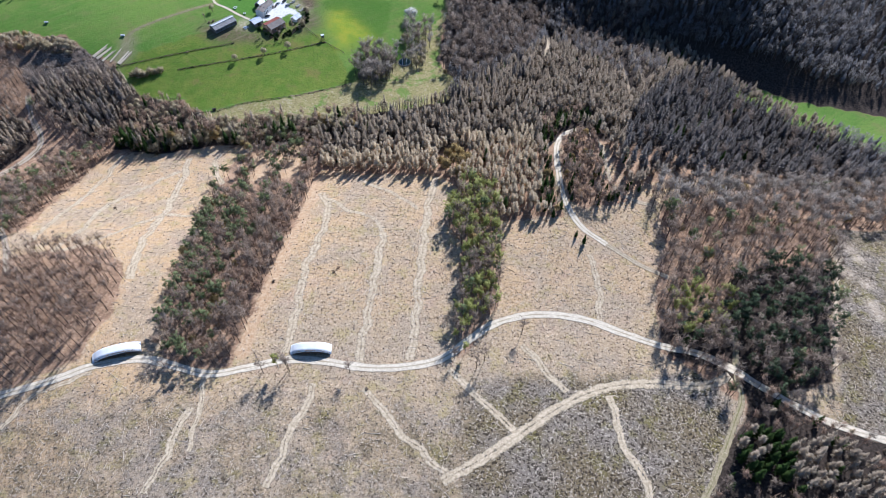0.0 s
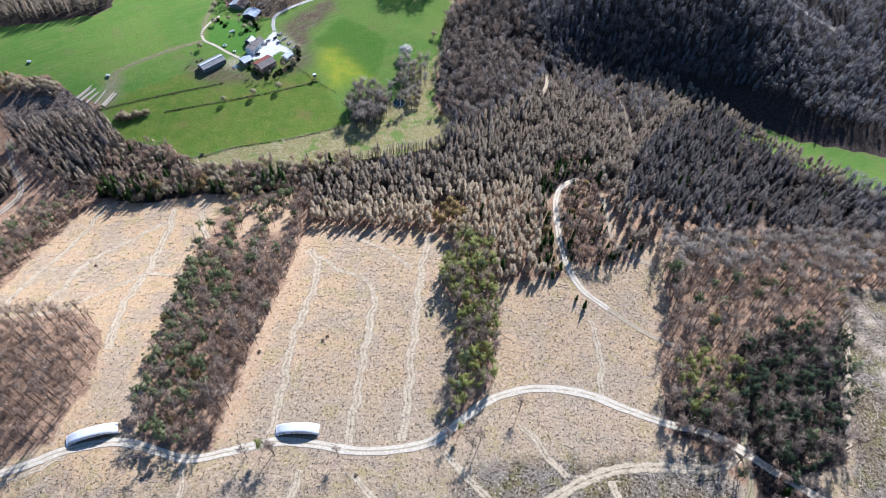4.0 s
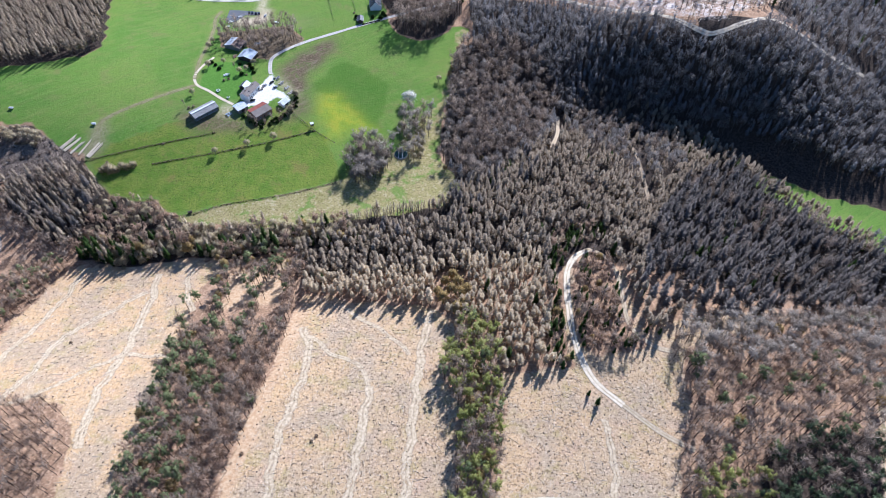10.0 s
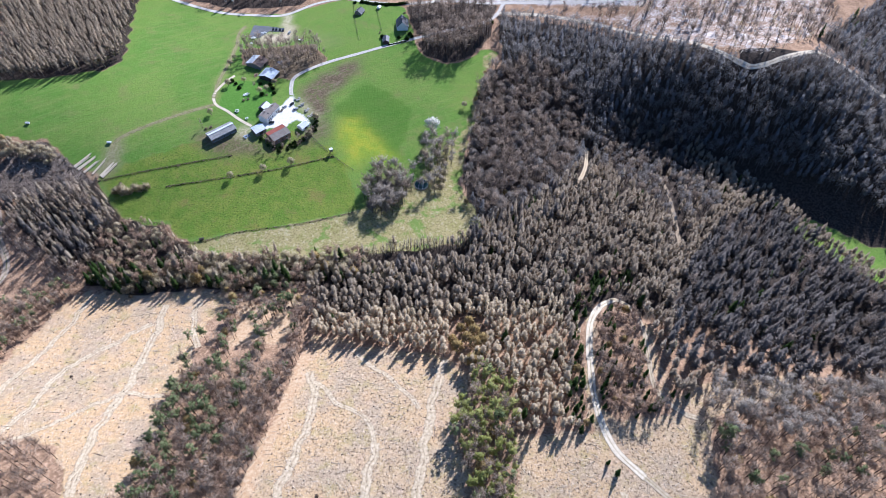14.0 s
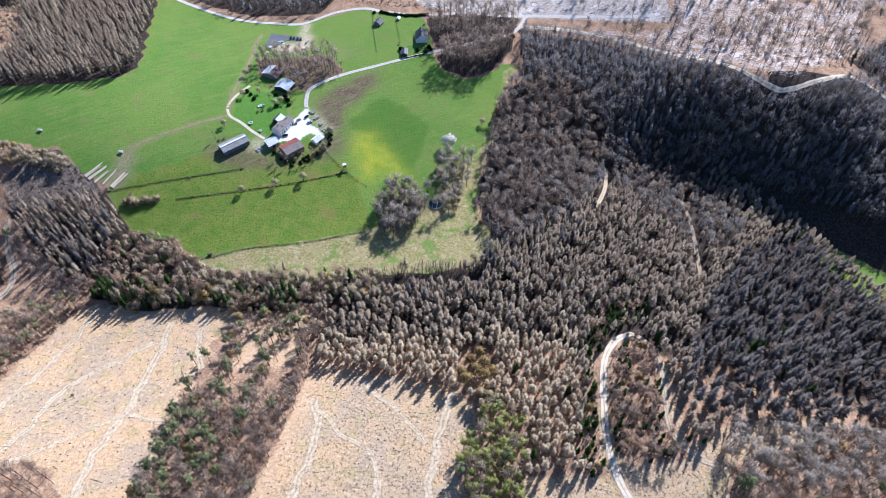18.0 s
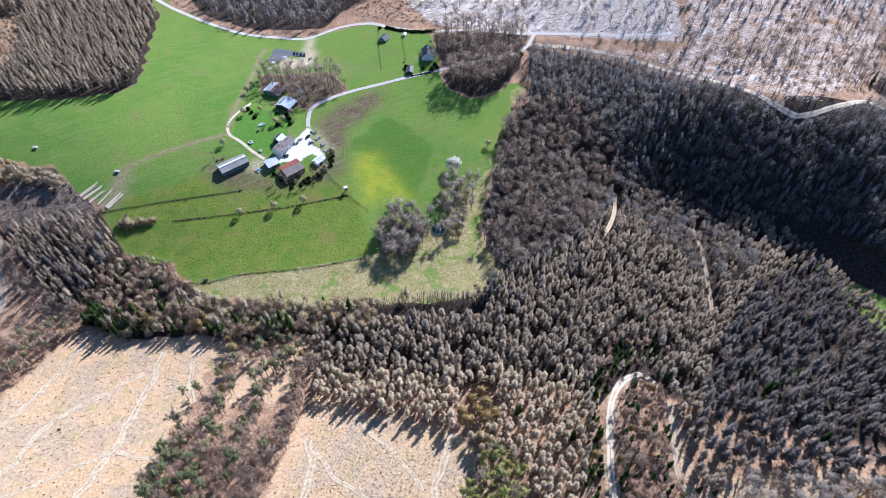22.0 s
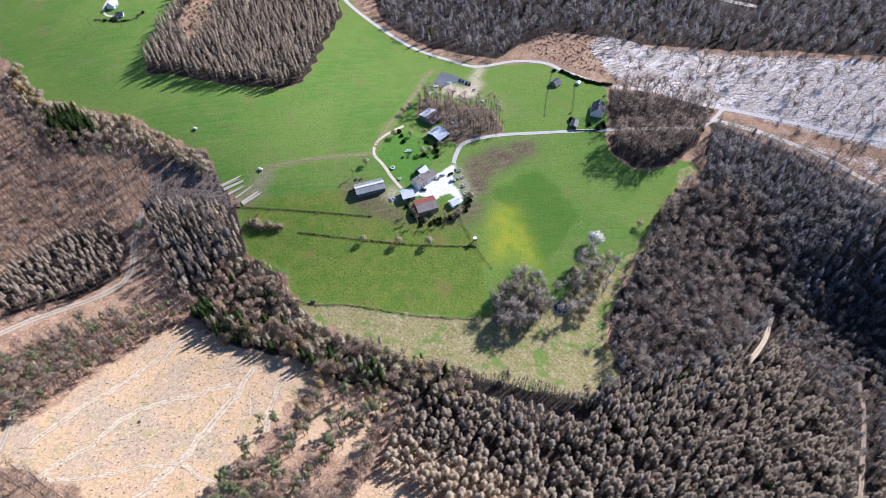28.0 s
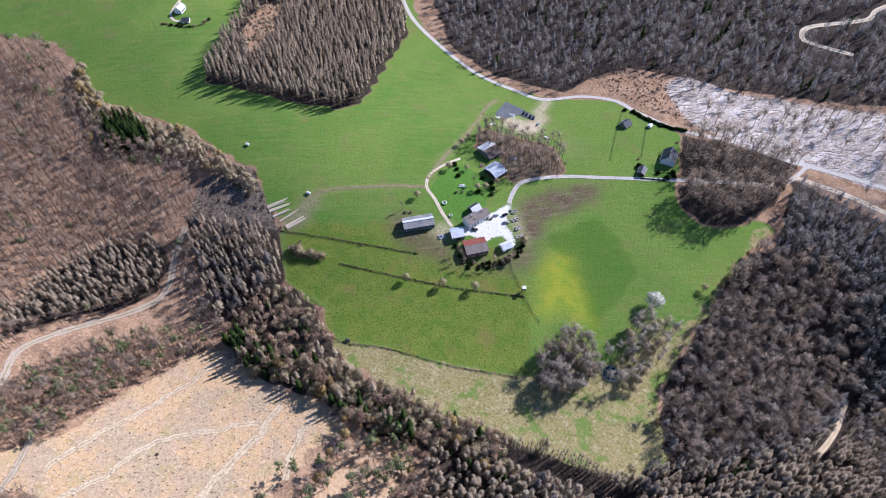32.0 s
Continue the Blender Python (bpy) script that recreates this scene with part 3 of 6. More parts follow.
YOUNG_LEAVES = twig_material("young_leaves", (0.30, 0.31, 0.09), (0.44, 0.46, 0.15), (0.56, 0.54, 0.24), 0.5)
GOLD_LEAVES = twig_material("golden_catkins", (0.30, 0.21, 0.085), (0.43, 0.315, 0.135), (0.52, 0.4, 0.19), 0.3)
BLOSSOM = twig_material("white_blossom", (0.55, 0.53, 0.48), (0.75, 0.73, 0.68), (0.8, 0.78, 0.74), 0.3)
GRAVEL = track_material("gravel", (0.52, 0.43, 0.31), (0.74, 0.645, 0.49), 1.0, 0.25, (0.36, 0.29, 0.19))
TAR = track_material("lane", (0.42, 0.385, 0.335), (0.63, 0.585, 0.515), 1.0, 0.08)
SKID = track_material("skid_track", (0.44, 0.34, 0.215), (0.74, 0.60, 0.415), 0.85, 0.85, None, 1.0)
DIRT = track_material("dirt_track", (0.36, 0.28, 0.2), (0.52, 0.43, 0.33), 0.95, 0.5, (0.22, 0.2, 0.1))
BROWN_TRACK = track_material("brown_track", (0.36, 0.28, 0.19), (0.54, 0.44, 0.31), 1.0, 0.25, (0.27, 0.22, 0.12))
GRASSY = track_material("grassy_track", (0.26, 0.215, 0.12), (0.42, 0.345, 0.22), 0.95, 0.5, (0.17, 0.17, 0.06))
FOREST_TRACK = track_material("forest_track", (0.24, 0.18, 0.12), (0.42, 0.33, 0.23), 0.85, 0.6)
FAINT = track_material("wheel_marks", (0.24, 0.22, 0.10), (0.40, 0.35, 0.19), 0.75, 0.7, None, 1.0)


# ---- ground ----
def spread(lo, hi, step, reach):
    """Even steps within, then ever wider ones out to the horizon."""
    core, left, right, d = list(np.arange(lo, hi + 0.1, step)), [], [], step
    a, b = lo, hi
    while a > -reach or b < reach:
        d *= 1.35
        a, b = a - d, b + d
        left.append(a), right.append(b)
    return np.array(left[::-1] + core + right)


def mesh_of(name, verts, faces, mats=(), index=None, uv=None, smooth=False):
    """A mesh from arrays; every face has as many corners as faces has columns."""
    me = bpy.data.meshes.new(name)
    nv, nf, k = len(verts), len(faces), faces.shape[1]
    me.vertices.add(nv)
    me.vertices.foreach_set("co", np.ascontiguousarray(verts, np.float32).ravel())
    me.loops.add(nf * k)
    me.loops.foreach_set("vertex_index", np.ascontiguousarray(faces, np.int32).ravel())
    me.polygons.add(nf)
    me.polygons.foreach_set("loop_start", np.arange(0, nf * k, k, dtype=np.int32))
    for m in mats:
        me.materials.append(m)
    if index is not None:
        me.polygons.foreach_set("material_index", np.ascontiguousarray(index, np.int32))
    if smooth:
        me.polygons.foreach_set("use_smooth", np.ones(nf, bool))
    if uv is not None:
        me.uv_layers.new(name="uv").data.foreach_set("uv", np.ascontiguousarray(uv, np.float32).ravel())
    me.update(calc_edges=True)
    return me


def build_ground():
    xs, ys = spread(-640, 480, 3.5, 4300), spread(20, 900, 3.5, 4300)
    gx, gy = np.meshgrid(xs, ys)
    nx, ny = len(xs), len(ys)
    x, y = gx.ravel(), gy.ravel()
    i = (np.arange(ny - 1)[:, None] * nx + np.arange(nx - 1)).ravel()
    me = mesh_of("ground", np.stack([x, y, height(x, y)], 1), np.stack([i, i + 1, i + nx + 1, i + nx], 1), [GROUND], smooth=True)
    wx, wy = x + 2.0 * wobble(x, y, 9, 1.0), y + 2.0 * wobble(x, y, 8, 4.0)

    def cover(*names, soft=1):
        m = np.zeros(len(x), bool)
        for name in names:
            m |= inside(name, wx, wy)
        m = m.reshape(ny, nx).astype(float)
        for _ in range(soft):
            p = np.pad(m, 1, mode="edge")
            m = (p[1:-1, 1:-1] * 2 + p[:-2, 1:-1] + p[2:, 1:-1] + p[1:-1, :-2] + p[1:-1, 2:]) / 6
        return m.ravel()
    woods = cover("beech", "strip1", "band", "strip3", "mixed", "lowmix", "ridge", "ringwood", "hedge")
    south = (wy < 352 + 0.05 * (wx + 100)) & (wx > -300 + 0.2 * (wy - 200)) & (wx < 300)
    cut = south * (1 - woods)
    pasture = 0.75 * cover("pasture")
    zero = np.zeros(len(x))
    orange = np.clip(1 - np.abs(away(["strip_edge"], wx, wy)) / 7.5, 0, 1)
    bright = 0.9 * cover("bright", soft=5)
    wood_in = cover("spruceN", "southwood", "farmwood", "roadwood") + 0.4 * cover("clump")
    meadow = np.maximum(cover("meadow") * (1 - wood_in), cover("valley"))
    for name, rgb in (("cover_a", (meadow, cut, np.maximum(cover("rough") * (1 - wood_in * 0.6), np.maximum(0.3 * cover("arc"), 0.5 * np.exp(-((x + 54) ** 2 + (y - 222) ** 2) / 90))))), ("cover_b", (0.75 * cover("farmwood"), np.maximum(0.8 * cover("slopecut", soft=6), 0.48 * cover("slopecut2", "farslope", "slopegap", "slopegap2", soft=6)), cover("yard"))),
                      ("cover_c", (bright, pasture, np.maximum(orange, 0.75 * cover("upperpale", soft=3)))),
                      # conifer needles, plus shade painted under leafless woods and on the eastern slope
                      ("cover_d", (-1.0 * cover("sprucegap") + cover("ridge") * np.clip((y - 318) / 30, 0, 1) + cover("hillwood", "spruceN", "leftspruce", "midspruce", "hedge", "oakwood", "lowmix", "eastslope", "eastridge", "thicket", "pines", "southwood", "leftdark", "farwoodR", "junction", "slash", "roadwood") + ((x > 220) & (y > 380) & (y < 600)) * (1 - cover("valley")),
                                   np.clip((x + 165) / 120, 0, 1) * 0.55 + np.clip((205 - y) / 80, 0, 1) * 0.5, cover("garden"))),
                      # weedy ground, and tree shade painted in at shadedcut and about it
                      ("cover_e", (np.maximum(0.95 * np.exp(-((x - 75) / 78) ** 4 - ((y - 108) / 48) ** 4), np.maximum(np.clip((195 - y) / 70, 0, 1) * 0.5, np.maximum(0.8 * np.clip((x - 197 - 0.4 * (y - 150)) / 12, 0, 1), cover("shadedcut", soft=6)))), cover("darkfield", soft=1), zero)),
                      ("cover_f", (np.clip(1.1 * cover("oldbrown", soft=4) + 1.0 * cover("wornfarm", soft=5) + 0.7 * cover("logsoil", soft=3) + 0.6 * cover("bank", soft=2) + 0.6 * cover("clump", "clump2", soft=3), 0, 1), np.clip(0.8 * np.exp(-(away(["lot_track", "meadow_tracks"], x, y) / 2.2) ** 2) + 0.35 * cover("arc", soft=3) + 0.4 * cover("logsoil", soft=3), 0, 1),
                                   np.clip(cover("sandyard", soft=2) + 0.8 * cover("parking") + 0.75 * cover("rubble", "yardwest", soft=2) + 0.3 * cover("logsoil", soft=3) + sum(0.9 * np.exp(-((x - a) ** 2 + (y - b) ** 2) / 14) for a, b in ((244, 226), (251, 217), (246, 201), (258, 240), (246, 193), (256, 250))), 0, 1)))):
        col = np.ones((len(x), 4), np.float32)
        for k in range(3):
            col[:, k] = rgb[k]
        me.attributes.new(name, "FLOAT_COLOR", "POINT").data.foreach_set("color", col.ravel())
    return tagged(new("ground", me), "rolling ground with felled woodland, leaf litter and green meadows", "ground", kind="structure")


PLAN["eastslope"] = [(368, 462), (397, 574), (332, 600), (315, 616), (300, 640), (420, 760), (620, 700), (620, 450), (480, 430)]
PLAN["eastridge"] = [(326, 407), (301, 331), (371, 328), (336, 277), (330, 240), (420, 230), (520, 300), (420, 330), (340, 390)]
PLAN["farslope"] = [(170, 705), (272, 735), (352, 744), (640, 740), (640, 1000), (160, 1000), (156, 808)]
PLAN["garden"] = [(-192, 508), (-196, 520), (-190, 540), (-172, 545), (-158, 535), (-152, 522), (-158, 506), (-166, 498), (-176, 502)]
PLAN["logyard"] = [(-292, 432), (-262, 456), (-240, 452), (-243, 420), (-262, 422)]
PLAN["logsoil"] = [(-266, 436), (-259, 444), (-261, 458), (-257, 467), (-252, 460), (-249, 446), (-256, 436)]
PLAN["parking"] = [(-163, 607), (-169, 626), (-173, 641), (-175, 652), (-168, 652), (-165, 640), (-161, 626), (-155, 608)]
PLAN["oakwood"] = [(1, 499), (8, 562), (17, 594), (57, 612), (90, 589), (99, 541), (73, 469), (22, 419), (0, 453)]
PLAN["thicket"] = [(-243, 353), (-244, 371), (-241, 391), (-231, 401), (-214, 401), (-201, 395), (-174, 380), (-156, 378), (-172, 355), (-210, 354)]
PLAN["pasture"] = [(-262, 437), (-190, 480), (-130, 495), (-95, 480), (-72, 430), (-119, 408), (-190, 388), (-205, 402), (-235, 405)]
PLAN["valley"] = [(250, 470), (300, 420), (340, 390), (420, 330), (480, 350), (480, 400), (380, 430), (320, 450), (270, 480)]
COURSE["strip_edge"] = [(-84, 305), (-86, 270), (-93, 230), (-99, 190), (-103, 160)]
ground = build_ground()


def smooth_line(points, step=3.0):
    """A rounded course through a few points."""
    p = np.array([points[0], *points, points[-1]], float)
    out = []
    for a, b, c, d in zip(p, p[1:], p[2:], p[3:]):
        k = max(2, int(np.hypot(*(c - b)) / step))
        for t in np.arange(k) / k:
            out.append(0.5 * (2 * b + (c - a) * t + (2 * a - 5 * b + 4 * c - d) * t * t + (3 * b - a - 3 * c + d) * t**3))
    return np.array(out + [p[-1]])


def strip(name, course, width, material, label, lift=0.12, category="track", wander=0.0):
    """A road laid over the ground along a course."""
    line = smooth_line(COURSE[course])
    d = np.gradient(line, axis=0)
    d /= np.linalg.norm(d, axis=1, keepdims=True)
    side = np.stack([-d[:, 1], d[:, 0]], 1)
    line = line + side * (wander * wobble(line[:, 0], line[:, 1], 9, 5.0))[:, None]
    run = np.concatenate([[0], np.cumsum(np.hypot(*np.diff(line, axis=0).T))])
    offs = np.linspace(-0.5, 0.5, 7)
    w = width * (1 + 0.12 * wobble(line[:, 0], line[:, 1], 11, 2.0))
    q = line[:, None] + side[:, None] * (offs[None, :] * w[:, None])[..., None]
    z = height(q[..., 0], q[..., 1]) + lift
    n, k = len(line), len(offs)
    i = (np.arange(n - 1)[:, None] * k + np.arange(k - 1)).ravel()
    faces = np.stack([i, i + 1, i + k + 1, i + k], 1)
    u = np.stack([np.broadcast_to(offs + 0.5, (n, k)), np.broadcast_to((run / width)[:, None], (n, k))], -1).reshape(-1, 2)
    me = mesh_of(name, np.concatenate([q, z[..., None]], -1).reshape(-1, 3), faces, [material], uv=u[faces].reshape(-1, 2), smooth=True)
    return tagged(new(name, me), label, category, kind="structure")


strip("road", "main_road", 5.2, GRAVEL, "pale gravel forest road winding over the felled slope", 0.2, "road")
strip("road", "hairpin_bend", 4.4, GRAVEL, "pale gravel forest track in a hairpin bend", 0.2, "road")
strip("road", "hairpin_low", 3.4, BROWN_TRACK, "grassy lower end of the hairpin track", 0.18, "road")
strip("road", "hairpin_return", 3.2, BROWN_TRACK, "brown returning arm of the hairpin track", 0.24, "road")
strip("road", "farm_lane", 3.7, TAR, "narrow pale lane to the farmyard", 0.2, "road")
strip("road", "upper_road", 4.6, TAR, "narrow pale road above the meadows", 0.2, "road")
strip("road", "lower_road", 5.0, GRAVEL, "pale forest road across the shaded slope", 0.2, "road")
strip("road", "left_road", 5.5, DIRT, "muddy forest road beside the beech wood", 0.2, "road")
strip("road", "left_low", 4.0, DIRT, "dirt track under the young wood", 0.2, "road")
strip("road", "far_drive", 2.6, GRAVEL, "pale drive round the far house", 0.2, "road")
strip("road", "far_bend", 6.0, GRAVEL, "pale road bend in the far woods", 0.2, "road")
strip("track", "skid_road", 6.0, SKID, "pale rutted skid road over the clearing", 0.14)
strip("track", "grass_track", 3.8, GRASSY, "grassy track with two wheel ruts", 0.16)
strip("track", "gap_road", 3.6, BROWN_TRACK, "grassy ride between the conifers", 0.16)
strip("track", "meadow_path", 2.6, GRAVEL, "worn gravel path round the farm garden", 0.16)
strip("track", "ride", 3.4, FOREST_TRACK, "narrow bare ride over the ridge", 0.16)
strip("track", "meadow_tracks", 3.2, FAINT, "faint wheel marks across the meadow", 0.16)
strip("track", "lot_track", 3.2, FAINT, "faint wheel marks up the meadow", 0.16)
for i in range(1, 22):
    strip("skid_track", "t%d" % i, (5.2 if i < 5 else 4.2 if i < 15 else 2.8), SKID, "pale skid track of crushed brash on the clearing", 0.08 + 0.004 * i, "track", 1.6)


# ---- trees ----
def kites(base, tip, width, up=None):
    """Flat sprays that narrow from near their base to the tip: corners and triangles."""
    d = tip - base
    side = np.cross(d, up)
    side /= np.linalg.norm(side, axis=1, keepdims=True) + 1e-9
    low = base + d * 0.12
    v = np.stack([low + side * width[:, None] / 2, tip, low - side * width[:, None] / 2], 1)
    return v.reshape(-1, 3), np.arange(len(base) * 3).reshape(-1, 3)


def rounded(stem, crown, soft=0.75):
    """Turn a crown's sprays outwards and give them the normals of the rounded crown, so that light models it as a whole."""
    v, f = crown
    centre, size = (v.max(0) + v.min(0)) / 2, (v.max(0) - v.min(0)) / 2 + 0.1
    out = (v - centre) / size + (0, 0, 0.35)
    out /= np.linalg.norm(out, axis=1, keepdims=True) + 1e-9
    flat = np.cross(v[f[:, 1]] - v[f[:, 0]], v[f[:, 2]] - v[f[:, 0]])
    flat /= np.linalg.norm(flat, axis=1, keepdims=True) + 1e-9
    turn = (flat * out[f[:, 1]]).sum(1) < 0
    f = np.where(turn[:, None], f[:, ::-1], f)
    flat[turn] *= -1
    normal = out * soft
    normal[f.ravel()] += np.repeat(flat, 3, axis=0) * (1 - soft)
    sv, sf = stem
    n = np.cross(sv[sf[:, 1]] - sv[sf[:, 0]], sv[sf[:, 2]] - sv[sf[:, 0]])
    round_stem = np.zeros_like(sv)
    for k in range(3):
        np.add.at(round_stem, sf[:, k], n)
    both = np.concatenate([round_stem, normal])
    return stem, (v, f), both / (np.linalg.norm(both, axis=1, keepdims=True) + 1e-9)


def shaft(points, radii, sides=5):
    """A tapered round stem through some points."""
    points, rings = np.array(points, float), []
    a = np.arange(sides) * 2 * np.pi / sides
    for p, r in zip(points, radii):
        rings.append(p + np.stack([np.cos(a) * r, np.sin(a) * r, 0 * a], 1))
    v, f = np.concatenate(rings), []
    for k in range(len(points) - 1):
        for s in range(sides):
            a0, a1, b0, b1 = k * sides + s, k * sides + (s + 1) % sides, (k + 1) * sides + s, (k + 1) * sides + (s + 1) % sides
            f += [(a0, a1, b1), (a0, b1, b0)]
    return v, np.array(f)


def boughs(top, low, high, limbs, sides=5):
    """A tapered trunk from the ground to top with limbs grown out of its rings: limbs are (share of the trunk's length, points, radii)."""
    top, limbs = np.array(top, float), sorted(limbs, key=lambda b: b[0])
    shares = [0.0] + [b[0] for b in limbs] + [1.0]
    v, f = shaft([top * t for t in shares], [low + (high - low) * t for t in shares], sides)
    vs, fs, n = [v], [f], len(v)
    for k, (t, points, radii) in enumerate(limbs):
        out = np.array(points[-1], float) - top * t
        near = int(round(math.atan2(out[1], out[0]) / (2 * math.pi) * sides)) % sides
        ring = [(k + 1) * sides + (near + d) % sides for d in (-1, 0, 1)]
        a = math.atan2(out[1], out[0]) + np.array([-2.1, 0.0, 2.1])
        for p, r in zip(points, radii):
            vs.append(np.array(p, float) + np.stack([np.cos(a) * r, np.sin(a) * r, 0 * a], 1))
            nxt = [n, n + 1, n + 2]
            fs.append(np.array([q for i in range(3) for q in ((ring[i], ring[(i + 1) % 3], nxt[(i + 1) % 3]), (ring[i], nxt[(i + 1) % 3], nxt[i]))]))
            ring, n = nxt, n + 3
    return np.concatenate(vs), np.concatenate(fs)


def merge(*pieces):
    vs, fs, n = [], [], 0
    for v, f in pieces:
        vs.append(v), fs.append(f + n)
        n += len(v)
    return np.concatenate(vs), np.concatenate(fs)


def spruce(seed, high=22.0, wide=3.0, whorls=20, arms=6, bare=0.12, thick=0.9, wild=0.45, blunt=0.5, droop=(-0.35, 0.25), sides=4):
    """Whorls of sprays round a straight stem; blunt: how full the top stays."""
    r = np.random.RandomState(seed)
    stem = shaft([(0, 0, 0), (0, 0, high * 0.97)], [0.2, 0.04], sides)
    z = np.repeat(np.linspace(bare, 0.99, whorls), arms) * high
    z = z + r.uniform(-0.35, 0.35, len(z))
    t = np.clip(z / high, 0, 1)
    reach = wide * (1 - t) ** blunt * np.clip((t - bare) / 0.25 + 0.3, 0, 1) * r.uniform(0.65, 1.15, len(z)) + 0.3
    a = r.uniform(0, 2 * np.pi, len(z))
    base = np.stack([0 * z, 0 * z, z], 1)
    tip = np.stack([np.cos(a) * reach, np.sin(a) * reach, z + reach * r.uniform(*droop, len(z))], 1)
    return stem, kites(base, tip, reach * 0.5 * thick + 0.3, np.array([0, 0, 1]) + wild * r.normal(0, 1, base.shape))


def broadleaf(seed, high=21.0, wide=4.2, limbs=9, twigs=110, fork=0.4, leaf=0.16, long=2.6):
    r = np.random.RandomState(seed)
    lean = r.uniform(-0.5, 0.5, 2)
    top = np.array([lean[0], lean[1], high * 0.8])
    stem, ends = [], []
    for k in range(limbs):
        t = r.uniform(fork, 0.78)
        a = k * 2.4 + r.uniform(-0.4, 0.4)
        s = top * (t / 0.8)
        reach = wide * r.uniform(0.5, 0.95)
        e = s + np.array([math.cos(a) * reach, math.sin(a) * reach, high * r.uniform(0.14, 0.3)])
        e[2] = min(e[2], high * 0.97)
        ends.append((s, e))
        stem.append((t / 0.8, [e], [0.03]))
    ends.append((top * 0.7, np.array([lean[0], lean[1], high])))
    k = r.randint(0, len(ends), twigs)
    t = r.uniform(0.25, 1.05, twigs)
    s, e = np.array([p[0] for p in ends])[k], np.array([p[1] for p in ends])[k]
    base = s + (e - s) * t[:, None] + r.normal(0, 0.25, (twigs, 3))
    way = r.normal(0, 1, (twigs, 3)) * (1, 1, 0.6) + (0, 0, 0.55)
    way /= np.linalg.norm(way, axis=1, keepdims=True)
    tip = base + way * (long * r.uniform(0.5, 1.2, twigs))[:, None]
    tip[:, 2] = np.minimum(tip[:, 2], high * 1.06)
    return boughs(top, 0.24, 0.06, stem, 4), kites(base, tip, np.full(twigs, leaf) * r.uniform(0.7, 1.5, twigs), r.normal(0, 1, (twigs, 3)))


def round_tree(seed, high=15.0, wide=5.0, limbs=13, twigs=300, leaf=0.13, long=2.2):
    """A broad crown whose limbs and twigs spread out from the trunk like a ball."""
    r = np.random.RandomState(seed)
    mid = np.array([*r.uniform(-0.4, 0.4, 2), high * 0.52])
    size = np.array([wide, wide, high * 0.46])
    stem = []

    def ways(n):
        w = r.normal(0, 1, (n, 3))
        w[:, 2] = np.abs(w[:, 2]) * 1.1 - 0.35
        return w / np.linalg.norm(w, axis=1, keepdims=True)
    for w in ways(limbs):
        t = r.uniform(0.55, 0.98)
        stem.append((t, [(mid * t + mid + w * size * 0.75) / 2 + r.normal(0, 0.3, 3), mid + w * size * 0.85], [0.08, 0.03]))
    w = ways(twigs)
    out = r.uniform(0.3, 1.0, twigs) ** 0.6
    base = mid + w * size * (out * r.uniform(0.55, 0.85, twigs))[:, None]
    way = w * 0.6 + r.normal(0, 0.55, w.shape) + (0, 0, 0.25)
    tip = base + way / np.linalg.norm(way, axis=1, keepdims=True) * (long * r.uniform(0.6, 1.2, twigs))[:, None]
    return boughs(mid, 0.34, 0.14, stem), kites(base, tip, np.full(twigs, leaf) * r.uniform(0.7, 1.4, twigs), r.normal(0, 1, w.shape))


def pine(seed, high=19.0, wide=2.9, clumps=13, tufts=18, low=0.58):
    r = np.random.RandomState(seed)
    top = np.array([*r.uniform(-0.6, 0.6, 2), high * 0.95])
    stem, base, tip = [], [], []
    for k in range(clumps):
        t = r.uniform(low, 0.98)
        a, reach = r.uniform(0, 6.28), wide * r.uniform(0.25, 1.0) * (1.15 - 0.6 * abs(t - 0.75) / 0.3)
        c = top * t + np.array([math.cos(a) * reach, math.sin(a) * reach, r.uniform(0, 1.2)])
        stem.append((t - 0.06, [c], [0.03]))
        w = r.normal(0, 1, (tufts, 3)) * (1, 1, 0.65)
        w /= np.linalg.norm(w, axis=1, keepdims=True)
        base.append(c + w * 0.15)
        tip.append(c + w * r.uniform(1.0, 1.9, tufts)[:, None])
    base, tip = np.concatenate(base), np.concatenate(tip)
    return boughs(top, 0.25, 0.06, stem, 4), kites(base, tip, np.full(len(base), 0.5), r.normal(0, 1, base.shape))


def bush(seed, high=3.0, wide=2.2, twigs=110, leaf=0.3):
    r = np.random.RandomState(seed)
    w = r.normal(0, 1, (twigs, 3))
    w[:, 2] = abs(w[:, 2]) * 0.9 + 0.1
    w /= np.linalg.norm(w, axis=1, keepdims=True)
    tip = w * (wide, wide, high) * r.uniform(0.6, 1.05, twigs)[:, None]
    stem = boughs((0, 0, 0.4), 0.1, 0.05, [(0.3 + 0.1 * k, [tip[k] * 0.8], [0.02]) for k in range(6)])
    return stem, kites(tip * 0.35, tip, np.full(twigs, leaf), r.normal(0, 1, (twigs, 3)))


